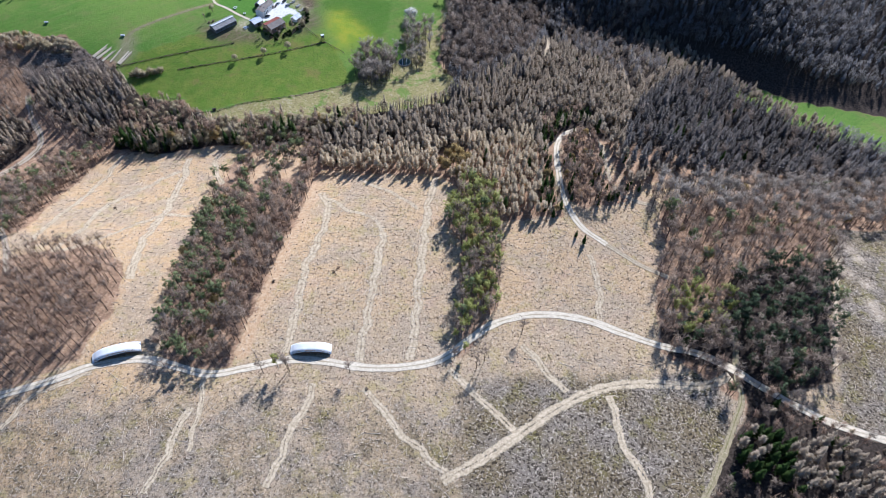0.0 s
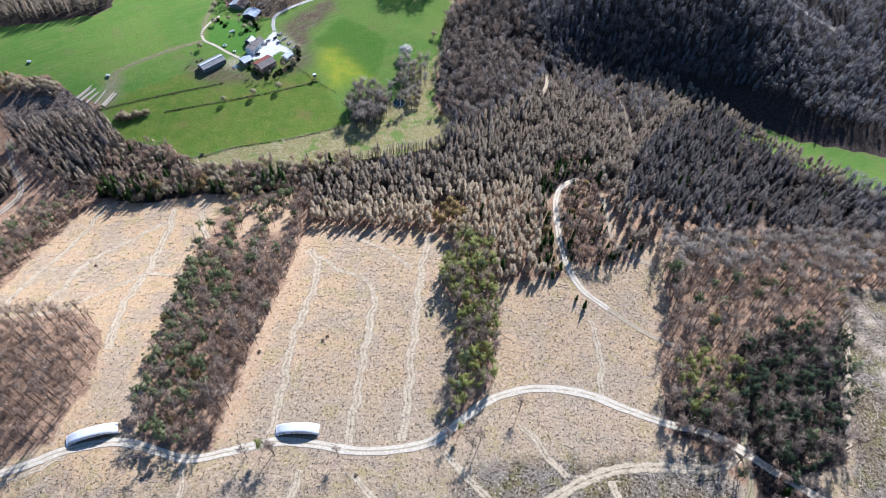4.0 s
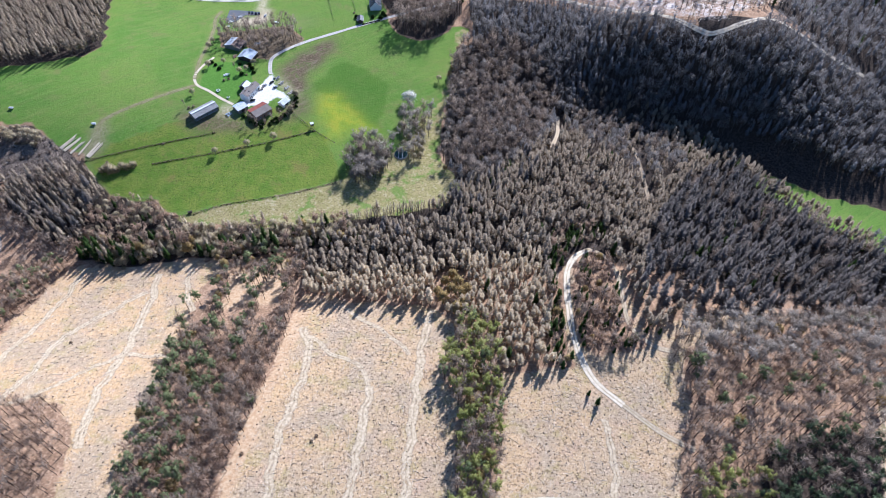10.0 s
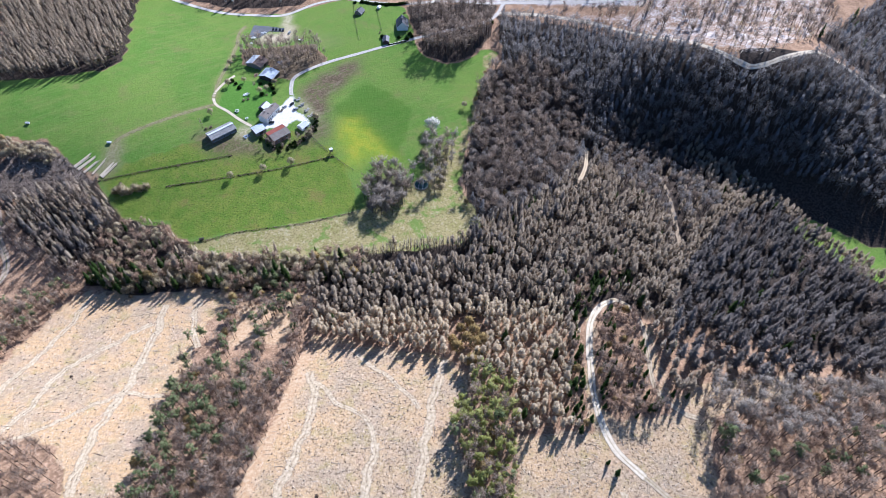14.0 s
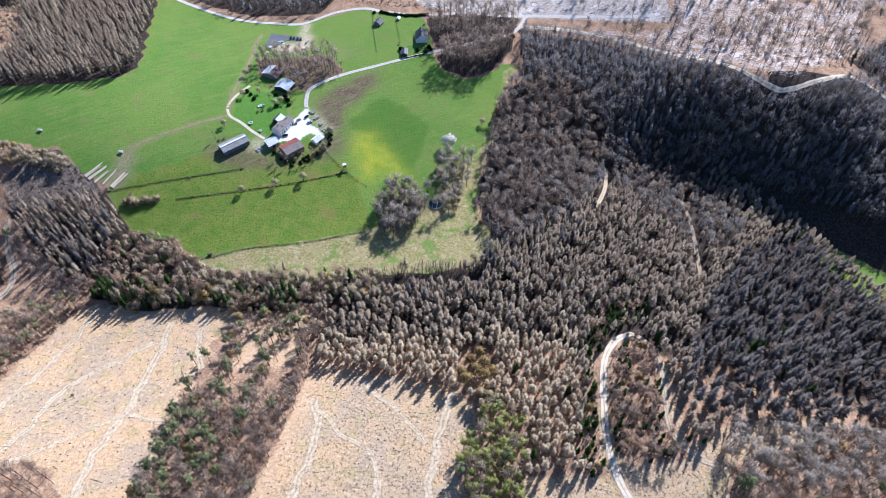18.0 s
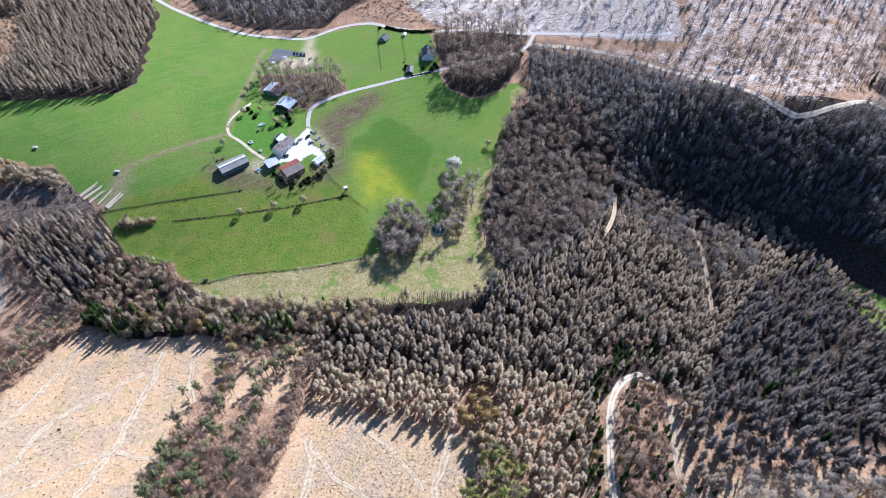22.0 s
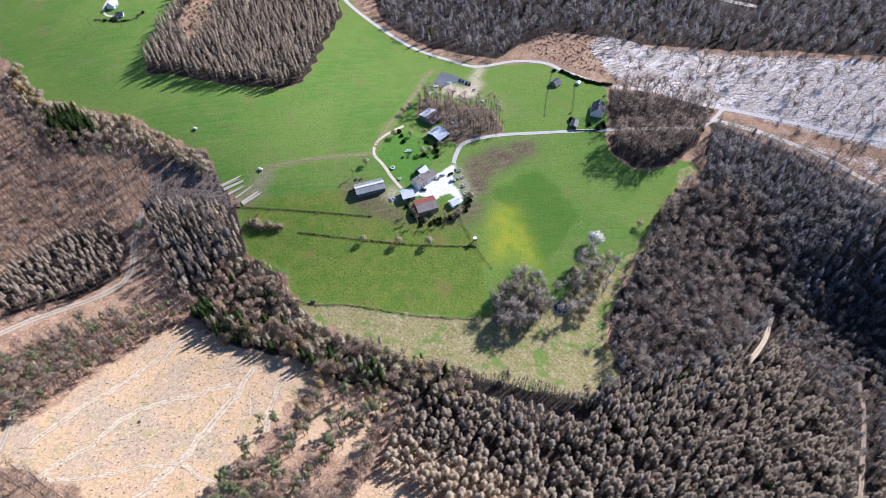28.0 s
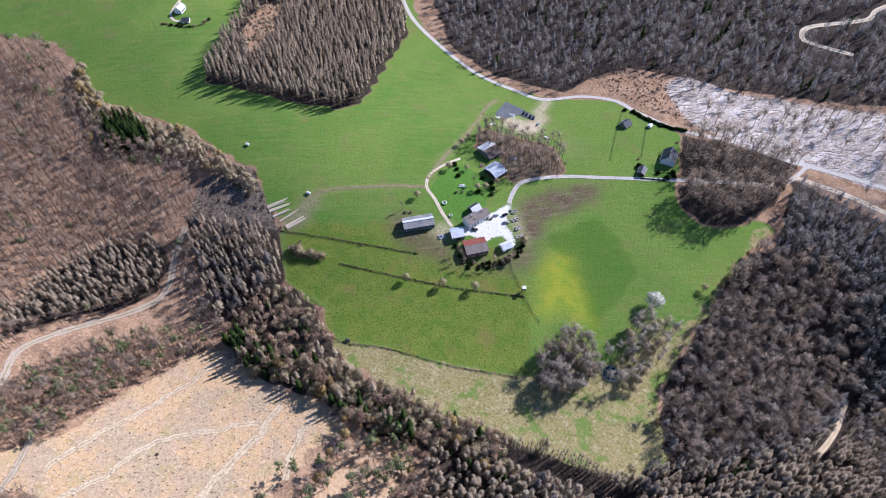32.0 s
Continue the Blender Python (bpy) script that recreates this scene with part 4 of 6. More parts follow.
def scatter(name, gap, seed, clear=("main_road", "hairpin", "upper_road", "farm_lane", "left_road", "lower_road", "gap_road", "grass_track", "ride"), keep=3.5, loose=0.42, thin=1.0, avoid=()):
    """Uneven standing places inside an outline."""
    p = np.array(PLAN[name], float)
    r = np.random.RandomState(seed)
    gx, gy = np.meshgrid(np.arange(p[:, 0].min(), p[:, 0].max(), gap), np.arange(p[:, 1].min(), p[:, 1].max(), gap))
    x = gx.ravel() + r.uniform(-loose, loose, gx.size) * gap
    y = gy.ravel() + r.uniform(-loose, loose, gx.size) * gap
    ok = inside(name, x, y) & (away(clear, x, y) > keep) & (r.uniform(0, 1, len(x)) < thin)
    for other in avoid:
        ok &= ~inside(other, x, y)
    return np.stack([x[ok], y[ok]], 1)


KINDS = {}
# spruce twigs in a darker tone: the backlit crowns' shade is in the colour
SHADED_SPRUCE = twig_material("shade_darkened_spruce_twigs", (0.115, 0.10, 0.088), (0.19, 0.165, 0.145), (0.30, 0.26, 0.225), 0.25)


def kind(name, maker, bark, foliage, label, count=3, soft=0.75, **more):
    KINDS[name] = ([rounded(*maker(s + 11, **more), soft) for s in range(count)], bark, foliage, label)


kind("dead_spruce", spruce, BARK_GREY, DEAD_SPRUCE, "standing dead grey-brown spruce with bare drooping branches", high=14, wide=3.1, whorls=16, arms=9, thick=0.5, bare=0.36, wild=0.5, blunt=0.42, droop=(-0.1, 0.5))
kind("tall_spruce", spruce, BARK_BROWN, SHADED_SPRUCE, "tall spruce with grey-brown twigs darkened for shade", high=19.5, wide=4.7, whorls=19, arms=9, thick=0.5, bare=0.2, wild=0.4, blunt=0.6, droop=(-0.45, 0.15))
kind("grey_spruce", spruce, BARK_GREY, GREY_SPRUCE, "bare grey-brown spruce with whorls of dead twigs", high=14.5, wide=3.2, whorls=16, arms=9, thick=0.5, bare=0.36, wild=0.5, blunt=0.42, droop=(-0.1, 0.5))
kind("stand_spruce", spruce, BARK_GREY, GREY_SPRUCE, "slim grey-brown spruce in a close stand", high=16.5, wide=2.9, whorls=16, arms=7, thick=0.55, bare=0.3, wild=0.45, blunt=0.6, droop=(-0.3, 0.3))
kind("far_spruce", spruce, BARK_GREY, FAR_SPRUCE, "far grey-brown spruce", high=15, wide=3.3, whorls=11, arms=7, thick=0.75, bare=0.3, blunt=0.5, sides=3)
kind("far_beech", round_tree, BARK_GREY, FAR_TWIGS, "far leafless tree with a rounded grey crown", soft=0.85, high=18, wide=3.9, limbs=2, twigs=100, leaf=0.42, long=1.8)
kind("thin_beech", broadleaf, BARK_BROWN, BARE_TWIGS, "slender leafless beech with a thin high crown", high=20, wide=3.4, limbs=5, twigs=95, leaf=0.27, long=2.6, fork=0.5)
kind("thin_budding_tree", broadleaf, BARK_BROWN, RUST_TWIGS, "slender leafless tree with reddish buds", high=18, wide=3.0, limbs=5, twigs=95, leaf=0.27, long=2.4, fork=0.5)
kind("young_dead_spruce", spruce, BARK_GREY, DEAD_SPRUCE, "slim dead grey spruce with thin branches", high=13.5, wide=2.0, whorls=14, arms=7, thick=0.6, bare=0.25, blunt=0.55)
kind("green_spruce", spruce, BARK_BROWN, DARK_SPRUCE, "dark green living spruce with dense low branches", high=13, wide=2.8, whorls=17, arms=9, bare=0.03, thick=1.0, blunt=0.7, droop=(-0.4, 0.1))
kind("beech_tree", broadleaf, BARK_BROWN, BARE_TWIGS, "tall leafless beech with a thin grey-brown crown", twigs=170, leaf=0.28, long=2.6)
kind("budding_tree", broadleaf, BARK_BROWN, RUST_TWIGS, "leafless broadleaf tree with reddish-brown buds", high=16, wide=3.2, twigs=150, leaf=0.3)
kind("grey_tree", broadleaf, BARK_GREY, GREY_TWIGS, "tall leafless tree with a pale silver-grey crown", high=19, wide=4.0, twigs=200, leaf=0.3, long=2.4, fork=0.5)
kind("oak_tree", round_tree, BARK_GREY, OAK_TWIGS, "broad leafless oak with a rounded grey crown", high=15, wide=5.0, twigs=620, leaf=0.34, long=1.9)
kind("ash_tree", round_tree, BARK_GREY, OAK_TWIGS, "broad leafless tree with a pale twiggy crown", high=15, wide=5.0, twigs=560, leaf=0.3, long=2.0)
kind("hedge_tree", round_tree, BARK_GREY, PALE_TWIGS, "bushy leafless tree with a pale dense crown", soft=0.85, high=9, wide=3.7, limbs=6, twigs=480, leaf=0.26, long=1.4)
kind("pine_tree", pine, BARK_BROWN, PINE_NEEDLES, "scots pine with a bare trunk and olive-green clumps", clumps=14, tufts=26)
kind("dark_pine", pine, BARK_BROWN, DARK_PINE, "tall dark pine with blue-green clumps", clumps=14, tufts=24)
kind("birch_tree", broadleaf, BARK_WHITE, YOUNG_LEAVES, "slender birch with fresh yellow-green leaves", high=17, wide=2.6, twigs=200, leaf=0.7, long=1.3)
kind("golden_tree", round_tree, BARK_GREY, GOLD_LEAVES, "broadleaf tree covered in golden catkins", high=14, wide=3.8, limbs=8, twigs=420, leaf=0.6, long=1.6)
kind("blossom_tree", round_tree, BARK_GREY, BLOSSOM, "fruit tree covered in white blossom", soft=0.85, high=10, wide=6.0, limbs=9, twigs=760, leaf=0.45, long=1.4)
kind("slim_dead_tree", spruce, BARK_GREY, PALE_TWIGS, "slim bare stem with short dead twigs", high=10, wide=1.0, whorls=9, arms=4, thick=0.5, bare=0.35, sides=3)
kind("shrub", bush, BARK_BROWN, BARE_TWIGS, "leafless grey-brown shrub of thin twigs")
kind("pale_shrub", bush, BARK_BROWN, PALE_TWIGS, "wide pale leafless shrub of fine twigs", soft=0.85, high=3.2, wide=2.6, twigs=340, leaf=0.2)
kind("green_shrub", bush, BARK_BROWN, DARK_SPRUCE, "low dark green evergreen bush", leaf=0.9, twigs=170)


def give_normals(me, normal):
    me.attributes.new("custom_normal", "FLOAT_VECTOR", "POINT").data.foreach_set("vector", np.ascontiguousarray(normal, np.float32).ravel())


def wood(name, places, mix, seed, label, size=(0.75, 1.2), category="woodland"):
    """Many trees as one joined stand: places, and the kinds with their shares."""
    r = np.random.RandomState(seed)
    names = list(mix)
    pick = r.choice(len(names), len(places), p=np.array(list(mix.values())) / sum(mix.values()))
    parts, mats = [], []
    for k, kname in enumerate(names):
        shapes, bark, leaf, _ = KINDS[kname]
        mats += [bark, leaf]
        which = r.randint(0, len(shapes), len(places))
        for s, (stem, crown, normal) in enumerate(shapes):
            at = places[(pick == k) & (which == s)]
            if not len(at):
                continue
            v, f = merge(stem, crown)
            slot = np.r_[np.full(len(stem[1]), 2 * k), np.full(len(crown[1]), 2 * k + 1)]
            n, turn, big = len(at), r.uniform(0, 6.28, len(at)), r.uniform(*size, len(at))
            c, sn = np.cos(turn)[:, None] * big[:, None], np.sin(turn)[:, None] * big[:, None]
            fat = r.uniform(0.85, 1.15, n)[:, None]
            x = at[:, :1] + (v[:, 0] * c - v[:, 1] * sn) * fat
            y = at[:, 1:] + (v[:, 0] * sn + v[:, 1] * c) * fat
            z = height(at[:, 0], at[:, 1])[:, None] - 0.1 + v[:, 2] * big[:, None]
            tone = np.repeat(r.uniform(0, 1, n), len(v))
            c, sn = np.cos(turn)[:, None], np.sin(turn)[:, None]
            lit = np.stack([normal[:, 0] * c - normal[:, 1] * sn, normal[:, 0] * sn + normal[:, 1] * c, np.broadcast_to(normal[:, 2], x.shape)], -1).reshape(-1, 3)
            parts.append((np.stack([x, y, z], -1).reshape(-1, 3), (f[None] + (np.arange(n) * len(v))[:, None, None]).reshape(-1, 3), np.tile(slot, n), tone, lit))
    vs, fs, ix, tn, ns, base = [], [], [], [], [], 0
    for v, f, s, t, lit in parts:
        vs.append(v), fs.append(f + base), ix.append(s), tn.append(t), ns.append(lit)
        base += len(v)
    me = mesh_of(name, np.concatenate(vs), np.concatenate(fs), mats, np.concatenate(ix))
    give_normals(me, np.concatenate(ns))
    me.attributes.new("tone", "FLOAT", "POINT").data.foreach_set("value", np.concatenate(tn).astype(np.float32))
    return tagged(new(name, me), label, category, kind="stuff")


MODELS, PLANTED = {}, {}


def plant(kname, x, y, size=1.0, turn=0.0, group="", label="", shape=0):
    """One tree that stands by itself, with its trunk and its crown."""
    shapes, bark, leaf, text = KINDS[kname]
    shape %= len(shapes)
    PLANTED[kname] = PLANTED.get(kname, 0) + 1
    at = pose(x, y, ground_z(x, y) - 0.1, 0, 0, turn)
    if (kname, shape) not in MODELS:
        root = new(kname)
        stem, crown, normal = shapes[shape]
        cut_at = len(stem[0])
        for pname, (v, f), m, lit in (("trunk", stem, bark, normal[:cut_at]), ("crown", crown, leaf, normal[cut_at:])):
            me = mesh_of(pname, v, f, [m])
            give_normals(me, lit)
            me.attributes.new("tone", "FLOAT", "POINT").data.foreach_set("value", np.full(len(v), 0.55, np.float32))
            new(pname, me).parent = root
        MODELS[kname, shape] = root
        root.matrix_basis = at
    else:
        root = copy_thing(MODELS[kname, shape], at)
    root.scale = (size, size, size)
    return tagged(root, label or text, "shrub" if "shrub" in kname else "tree", group or "none")


def stand(places, near, mix, seed, name, label, group, size=(0.75, 1.2)):
    """A stand of trees: those near the flight as single trees, the rest joined."""
    r = np.random.RandomState(seed)
    names, share = list(mix), np.array(list(mix.values())) / sum(mix.values())
    rest = list(places[~near])
    for x, y in places[near]:
        k = r.choice(len(names), p=share)
        if PLANTED.get(names[k], 0) < 275:
            plant(names[k], x, y, r.uniform(*size), r.uniform(0, 360), group, "", r.randint(0, 3))
        else:
            rest.append((x, y))
    if rest:
        wood(name, np.array(rest), mix, seed, label, size)


# the ridge of dead spruces and the slopes round it
p = scatter("ridge", 3.9, 1, avoid=("strip3", "youngspruce", "goldspot", "darkridge", "mixedtop", "ridgeeast", "creekgap"))
p = p[wobble(p[:, 0], p[:, 1], 13, 2.0) + 0.4 * wobble(p[:, 0], p[:, 1], 5, 6.0) > np.where(p[:, 1] > 340, -0.5, -0.75)]
q = scatter("ridgeeast", 4.8, 39, avoid=("darkridge",))
wood("ridge_beeches", q[inside("ridge", q[:, 0], q[:, 1])], {"far_beech": 5, "thin_beech": 2, "grey_spruce": 2}, 39, "slender leafless trees on the eastern ridge", (0.65, 1.0))
front = (p[:, 0] < 62) & (p[:, 1] < 338 + 0.1 * p[:, 0])
wood("bare_spruce_wood", p[~front], {"grey_spruce": 10, "stand_spruce": 3, "green_spruce": 0.12}, 40, "dense stand of bare grey-brown spruces along the ridge", (0.65, 1.1))
p = p[front]
stand(p, (p[:, 1] < 309 + 0.12 * p[:, 0]) & (p[:, 0] < 60) & (p[:, 0] > -80), {"dead_spruce": 10, "young_dead_spruce": 2.5, "green_spruce": 0.15}, 1, "dead_spruce_wood",
      "dense stand of dead grey-brown spruces on the ridge", "dead spruces at the clearing's edge", (0.7, 1.1))
# stand beyond the ridge, its shade carried by the darker twig colour
p_tall = scatter("darkridge", 6.2, 35)
TALL = p_tall[wobble(p_tall[:, 0], p_tall[:, 1], 15, 3.0) + 0.4 * wobble(p_tall[:, 0], p_tall[:, 1], 6, 5.0) > -0.5]
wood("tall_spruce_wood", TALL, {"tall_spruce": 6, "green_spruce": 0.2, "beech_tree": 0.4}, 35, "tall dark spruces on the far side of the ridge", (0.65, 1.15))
wood("ridge_foot_wood", scatter("mixedtop", 5.0, 36), {"grey_tree": 5, "beech_tree": 3, "budding_tree": 2, "golden_tree": 0.3}, 36, "leafless trees at the foot of the ridge", (0.6, 0.95))
wood("young_spruces", scatter("youngspruce", 3.6, 31), {"green_spruce": 4, "budding_tree": 2, "young_dead_spruce": 1.5, "golden_tree": 0.3}, 31, "young dark green spruces along the hairpin road", (0.45, 0.8))
wood("east_wood", scatter("eastslope", 7.0, 32), {"far_spruce": 4, "far_beech": 5, "green_spruce": 0.3}, 32, "dense wood on the eastern slope")
wood("east_ridge_wood", scatter("eastridge", 5.2, 33), {"far_spruce": 4, "far_beech": 4}, 33, "dense wood on the eastern ridge")
wood("far_slope_wood", scatter("farslope", 11, 34), {"far_beech": 5, "far_spruce": 3}, 34, "far leafless wood above the felled slope")
p = scatter("hillwood", 4.9, 2, avoid=("oakwood", "rough"))
wood("shaded_wood", p[away(["lower_road"], p[:, 0], p[:, 1]) > 8.5], {"far_spruce": 4, "far_beech": 8}, 2, "dense leafless wood on the shaded slope")
p = scatter("oakwood", 5.6, 22)
stand(p, (p[:, 0] < 30) & (p[:, 1] < 470), {"oak_tree": 2.5, "far_beech": 3, "beech_tree": 4, "thin_beech": 3}, 22, "oak_wood", "wood of rounded leafless oaks", "oaks by the rough meadow", (0.7, 1.05))
wood("spruce_stand", scatter("spruceN", 4.4, 3, avoid=("sprucegap",)), {"stand_spruce": 10, "young_dead_spruce": 1}, 3, "block of grey-brown spruces in the meadow", (0.8, 1.1))
p = scatter("leftwood", 5.2, 4, avoid=("leftspruce", "midspruce", "slash", "thicket", "logyard", "leftedge", "leftdark", "meadow"))
p = p[~(inside("meadow", p[:, 0], p[:, 1] + 10) | inside("meadow", p[:, 0] + 10, p[:, 1] + 4))]
wood("left_beech_wood", p, {"thin_beech": 5, "thin_budding_tree": 4, "pine_tree": 0.2}, 4, "leafless beech wood on red-brown litter", (0.6, 1.0))
wood("gap_scrub", scatter("sprucegap", 4.4, 43), {"shrub": 3, "hedge_tree": 1.5, "young_dead_spruce": 1}, 43, "scrub and saplings in the gap of the spruce stand", (0.4, 0.8))
wood("left_spruces", scatter("leftspruce", 4.2, 5), {"stand_spruce": 3, "grey_spruce": 2}, 5, "stand of grey dead spruces by the road", (0.6, 0.95))
wood("middle_spruces", scatter("midspruce", 4.0, 6, avoid=("logyard",)), {"stand_spruce": 5, "tall_spruce": 0.6, "young_dead_spruce": 1, "beech_tree": 0.5}, 6, "stand of grey dead spruces by the meadow", (0.65, 1.05))
# the mixed strips on the felled slope
p = scatter("strip1", 4.2, 7)
p = p[(p[:, 1] < 290) | (np.arange(len(p)) % 5 < 2)]
west = p[:, 0] < -117 + 0.06 * (p[:, 1] - 150)
stand(p[west], p[west][:, 1] < 330, {"pine_tree": 5, "budding_tree": 3, "beech_tree": 4, "golden_tree": 0.5}, 7, "pine_strip", "strip of pines and budding broadleaf trees", "trees of the pine strip", (0.55, 0.95))
stand(p[~west], p[~west][:, 1] < 230, {"budding_tree": 5, "beech_tree": 5, "pine_tree": 0.6}, 27, "broadleaf_strip", "strip of thin leafless broadleaf trees", "leafless trees of the strip", (0.6, 1.0))
p = scatter("beech", 5.2, 8)
stand(p, p[:, 0] > -252, {"thin_budding_tree": 6, "thin_beech": 5}, 8, "beech_stand", "open stand of leafless beeches on litter", "beeches by the road", (0.8, 1.1))
wood("young_band", scatter("band", 3.5, 9), {"pine_tree": 2.5, "budding_tree": 4, "beech_tree": 3, "young_dead_spruce": 0.8}, 9, "band of young pines and thin broadleaf trees", (0.45, 0.8))
p = scatter("strip3", 3.6, 10)
stand(p, p[:, 1] > 0, {"birch_tree": 6, "beech_tree": 2.5, "golden_tree": 0.3, "pine_tree": 0.7}, 10, "birch_strip", "strip of birches with fresh leaves", "trees of the birch strip", (0.6, 1.0))
p = scatter("mixed", 5.3, 11, avoid=("pines", "birchspot"))
q = p[:, 1] > 262
wood("grey_wood", p[q], {"grey_tree": 6, "beech_tree": 3, "budding_tree": 1, "golden_tree": 0.3, "pine_tree": 0.2}, 49, "pale grey leafless wood", (0.7, 1.05))
p = p[~q]
stand(p, p[:, 1] < 200, {"thin_beech": 5, "thin_budding_tree": 4, "beech_tree": 2, "pine_tree": 0.7, "golden_tree": 0.4}, 11, "mixed_wood", "leafless mixed wood with a few pines", "trees of the mixed wood", (0.7, 1.1))
p = scatter("pines", 5.6, 12, avoid=("birchspot",))
stand(p, p[:, 1] < 195, {"dark_pine": 6, "pine_tree": 0.7, "beech_tree": 4}, 12, "pine_stand", "stand of dark green pines", "pines of the stand", (0.65, 1.0))
p = scatter("birchspot", 4.6, 46)
stand(p, p[:, 1] > 0, {"birch_tree": 6, "beech_tree": 2, "dark_pine": 0.6}, 46, "birch_group", "birches beside the pines", "birches beside the pines", (0.6, 0.9))
p = scatter("junction", 5.4, 41, keep=2.6)
stand(p, p[:, 1] > 0, {"beech_tree": 6, "dark_pine": 1.6, "green_spruce": 0.3, "budding_tree": 2}, 41, "junction_wood", "mixed trees at the road junction", "trees at the road junction", (0.7, 1.0))
p = scatter("lowmix", 4.6, 13, avoid=("greenlow", "deadlow"))
stand(p, p[:, 1] > 0, {"dead_spruce": 0.7, "green_spruce": 0.5, "budding_tree": 3, "shrub": 3, "beech_tree": 1}, 13, "low_wood", "mixed thicket of bare saplings and scrub", "trees of the low thicket", (0.5, 0.9))
p = scatter("greenlow", 4.3, 47)
stand(p, p[:, 1] > 0, {"green_spruce": 5, "grey_spruce": 1}, 47, "green_group", "dark green spruces", "green spruces of the low thicket", (0.8, 1.15))
p = scatter("deadlow", 5.0, 48)
stand(p, p[:, 1] > 0, {"stand_spruce": 5, "grey_spruce": 2, "green_spruce": 1}, 48, "dead_group", "pale dead spruces", "dead spruces of the low thicket", (0.9, 1.2))
# creek, thickets and groves
p = scatter("hedge", 4.0, 14, avoid=("slimrow", "creekgap"))
q = p[:, 0] < -45
wood("creek_wood", p[q], {"hedge_tree": 6, "pale_shrub": 1, "budding_tree": 1.5, "stand_spruce": 2, "green_spruce": 1.2, "golden_tree": 0.4}, 14, "row of bushy trees along the creek", (0.7, 1.2))
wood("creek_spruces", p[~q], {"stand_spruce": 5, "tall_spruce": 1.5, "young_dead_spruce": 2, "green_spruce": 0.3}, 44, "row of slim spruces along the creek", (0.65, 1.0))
wood("creek_row", scatter("slimrow", 2.2, 45), {"slim_dead_tree": 1}, 45, "close row of slim bare stems along the rough meadow", (0.9, 1.2))
wood("creek_gap", scatter("gapfill", 4.0, 28), {"budding_tree": 4, "beech_tree": 2, "golden_tree": 1, "pine_tree": 1.2, "shrub": 2}, 28, "loose young trees below the creek", (0.35, 0.7))
wood("creek_thicket", scatter("thicket", 3.7, 24), {"young_dead_spruce": 1, "hedge_tree": 4, "shrub": 2, "budding_tree": 3, "green_spruce": 0.8}, 24, "dense thicket at the corner of the meadow", (0.45, 0.85))
wood("edge_wood", scatter("leftedge", 3.7, 37, avoid=("logyard", "leftdark")), {"hedge_tree": 8, "golden_tree": 0.6, "young_dead_spruce": 1, "pale_shrub": 2}, 37, "pale bushy trees along the meadow's edge", (0.6, 1.05))
wood("dark_spruces", scatter("leftdark", 3.6, 38), {"green_spruce": 1}, 38, "clump of dark green spruces at the wood's edge", (0.9, 1.25))
wood("brash_scrub", scatter("slash", 6.0, 25, avoid=("logyard",)), {"shrub": 1}, 25, "low scrub and brash at the meadow's edge", (0.4, 0.9))
p = scatter("ringwood", 3.0, 15, keep=2.6)
stand(p, p[:, 1] > 300, {"budding_tree": 3, "green_spruce": 2, "golden_tree": 0.3, "shrub": 2, "beech_tree": 2}, 15, "ring_wood", "thicket inside the road bend", "young trees inside the bend", (0.4, 0.8))
p = scatter("farmwood", 4.6, 16)
stand(p, p[:, 1] > 0, {"beech_tree": 3, "thin_beech": 4}, 16, "farm_grove", "grove of leafless trees beside the sheds", "leafless trees beside the sheds", (0.6, 0.9))
wood("lane_wood", scatter("southwood", 4.5, 17), {"thin_beech": 6, "beech_tree": 1}, 17, "leafless wood below the lane", (0.9, 1.2))
wood("road_wood", scatter("roadwood", 5.6, 18), {"thin_beech": 6, "beech_tree": 1}, 18, "leafless wood between lane and road", (0.8, 1.15))
p = scatter("clump", 3.6, 19)
stand(p, p[:, 1] > 0, {"grey_tree": 2, "beech_tree": 4, "ash_tree": 1.6}, 19, "meadow_clump", "clump of leafless trees", "trees of the meadow clump", (0.65, 0.98))
p = np.vstack([scatter("clump2", 4.6, 20), [(-38.5, 451), (-25.5, 451.5), (-38, 463), (-31, 449)]])
stand(p, p[:, 1] > 0, {"beech_tree": 3, "hedge_tree": 2, "grey_tree": 2}, 20, "pond_clump", "loose oaks", "trees beside the pool", (0.6, 1.0))
p = scatter("farwoodR", 8.0, 21)
p = p[away(["far_bend"], p[:, 0], p[:, 1]) > 8]
wood("far_woods", p[p[:, 1] < 1000], {"far_spruce": 3, "far_beech": 8, "green_spruce": 0.5}, 21, "far leafless woods beyond the road")
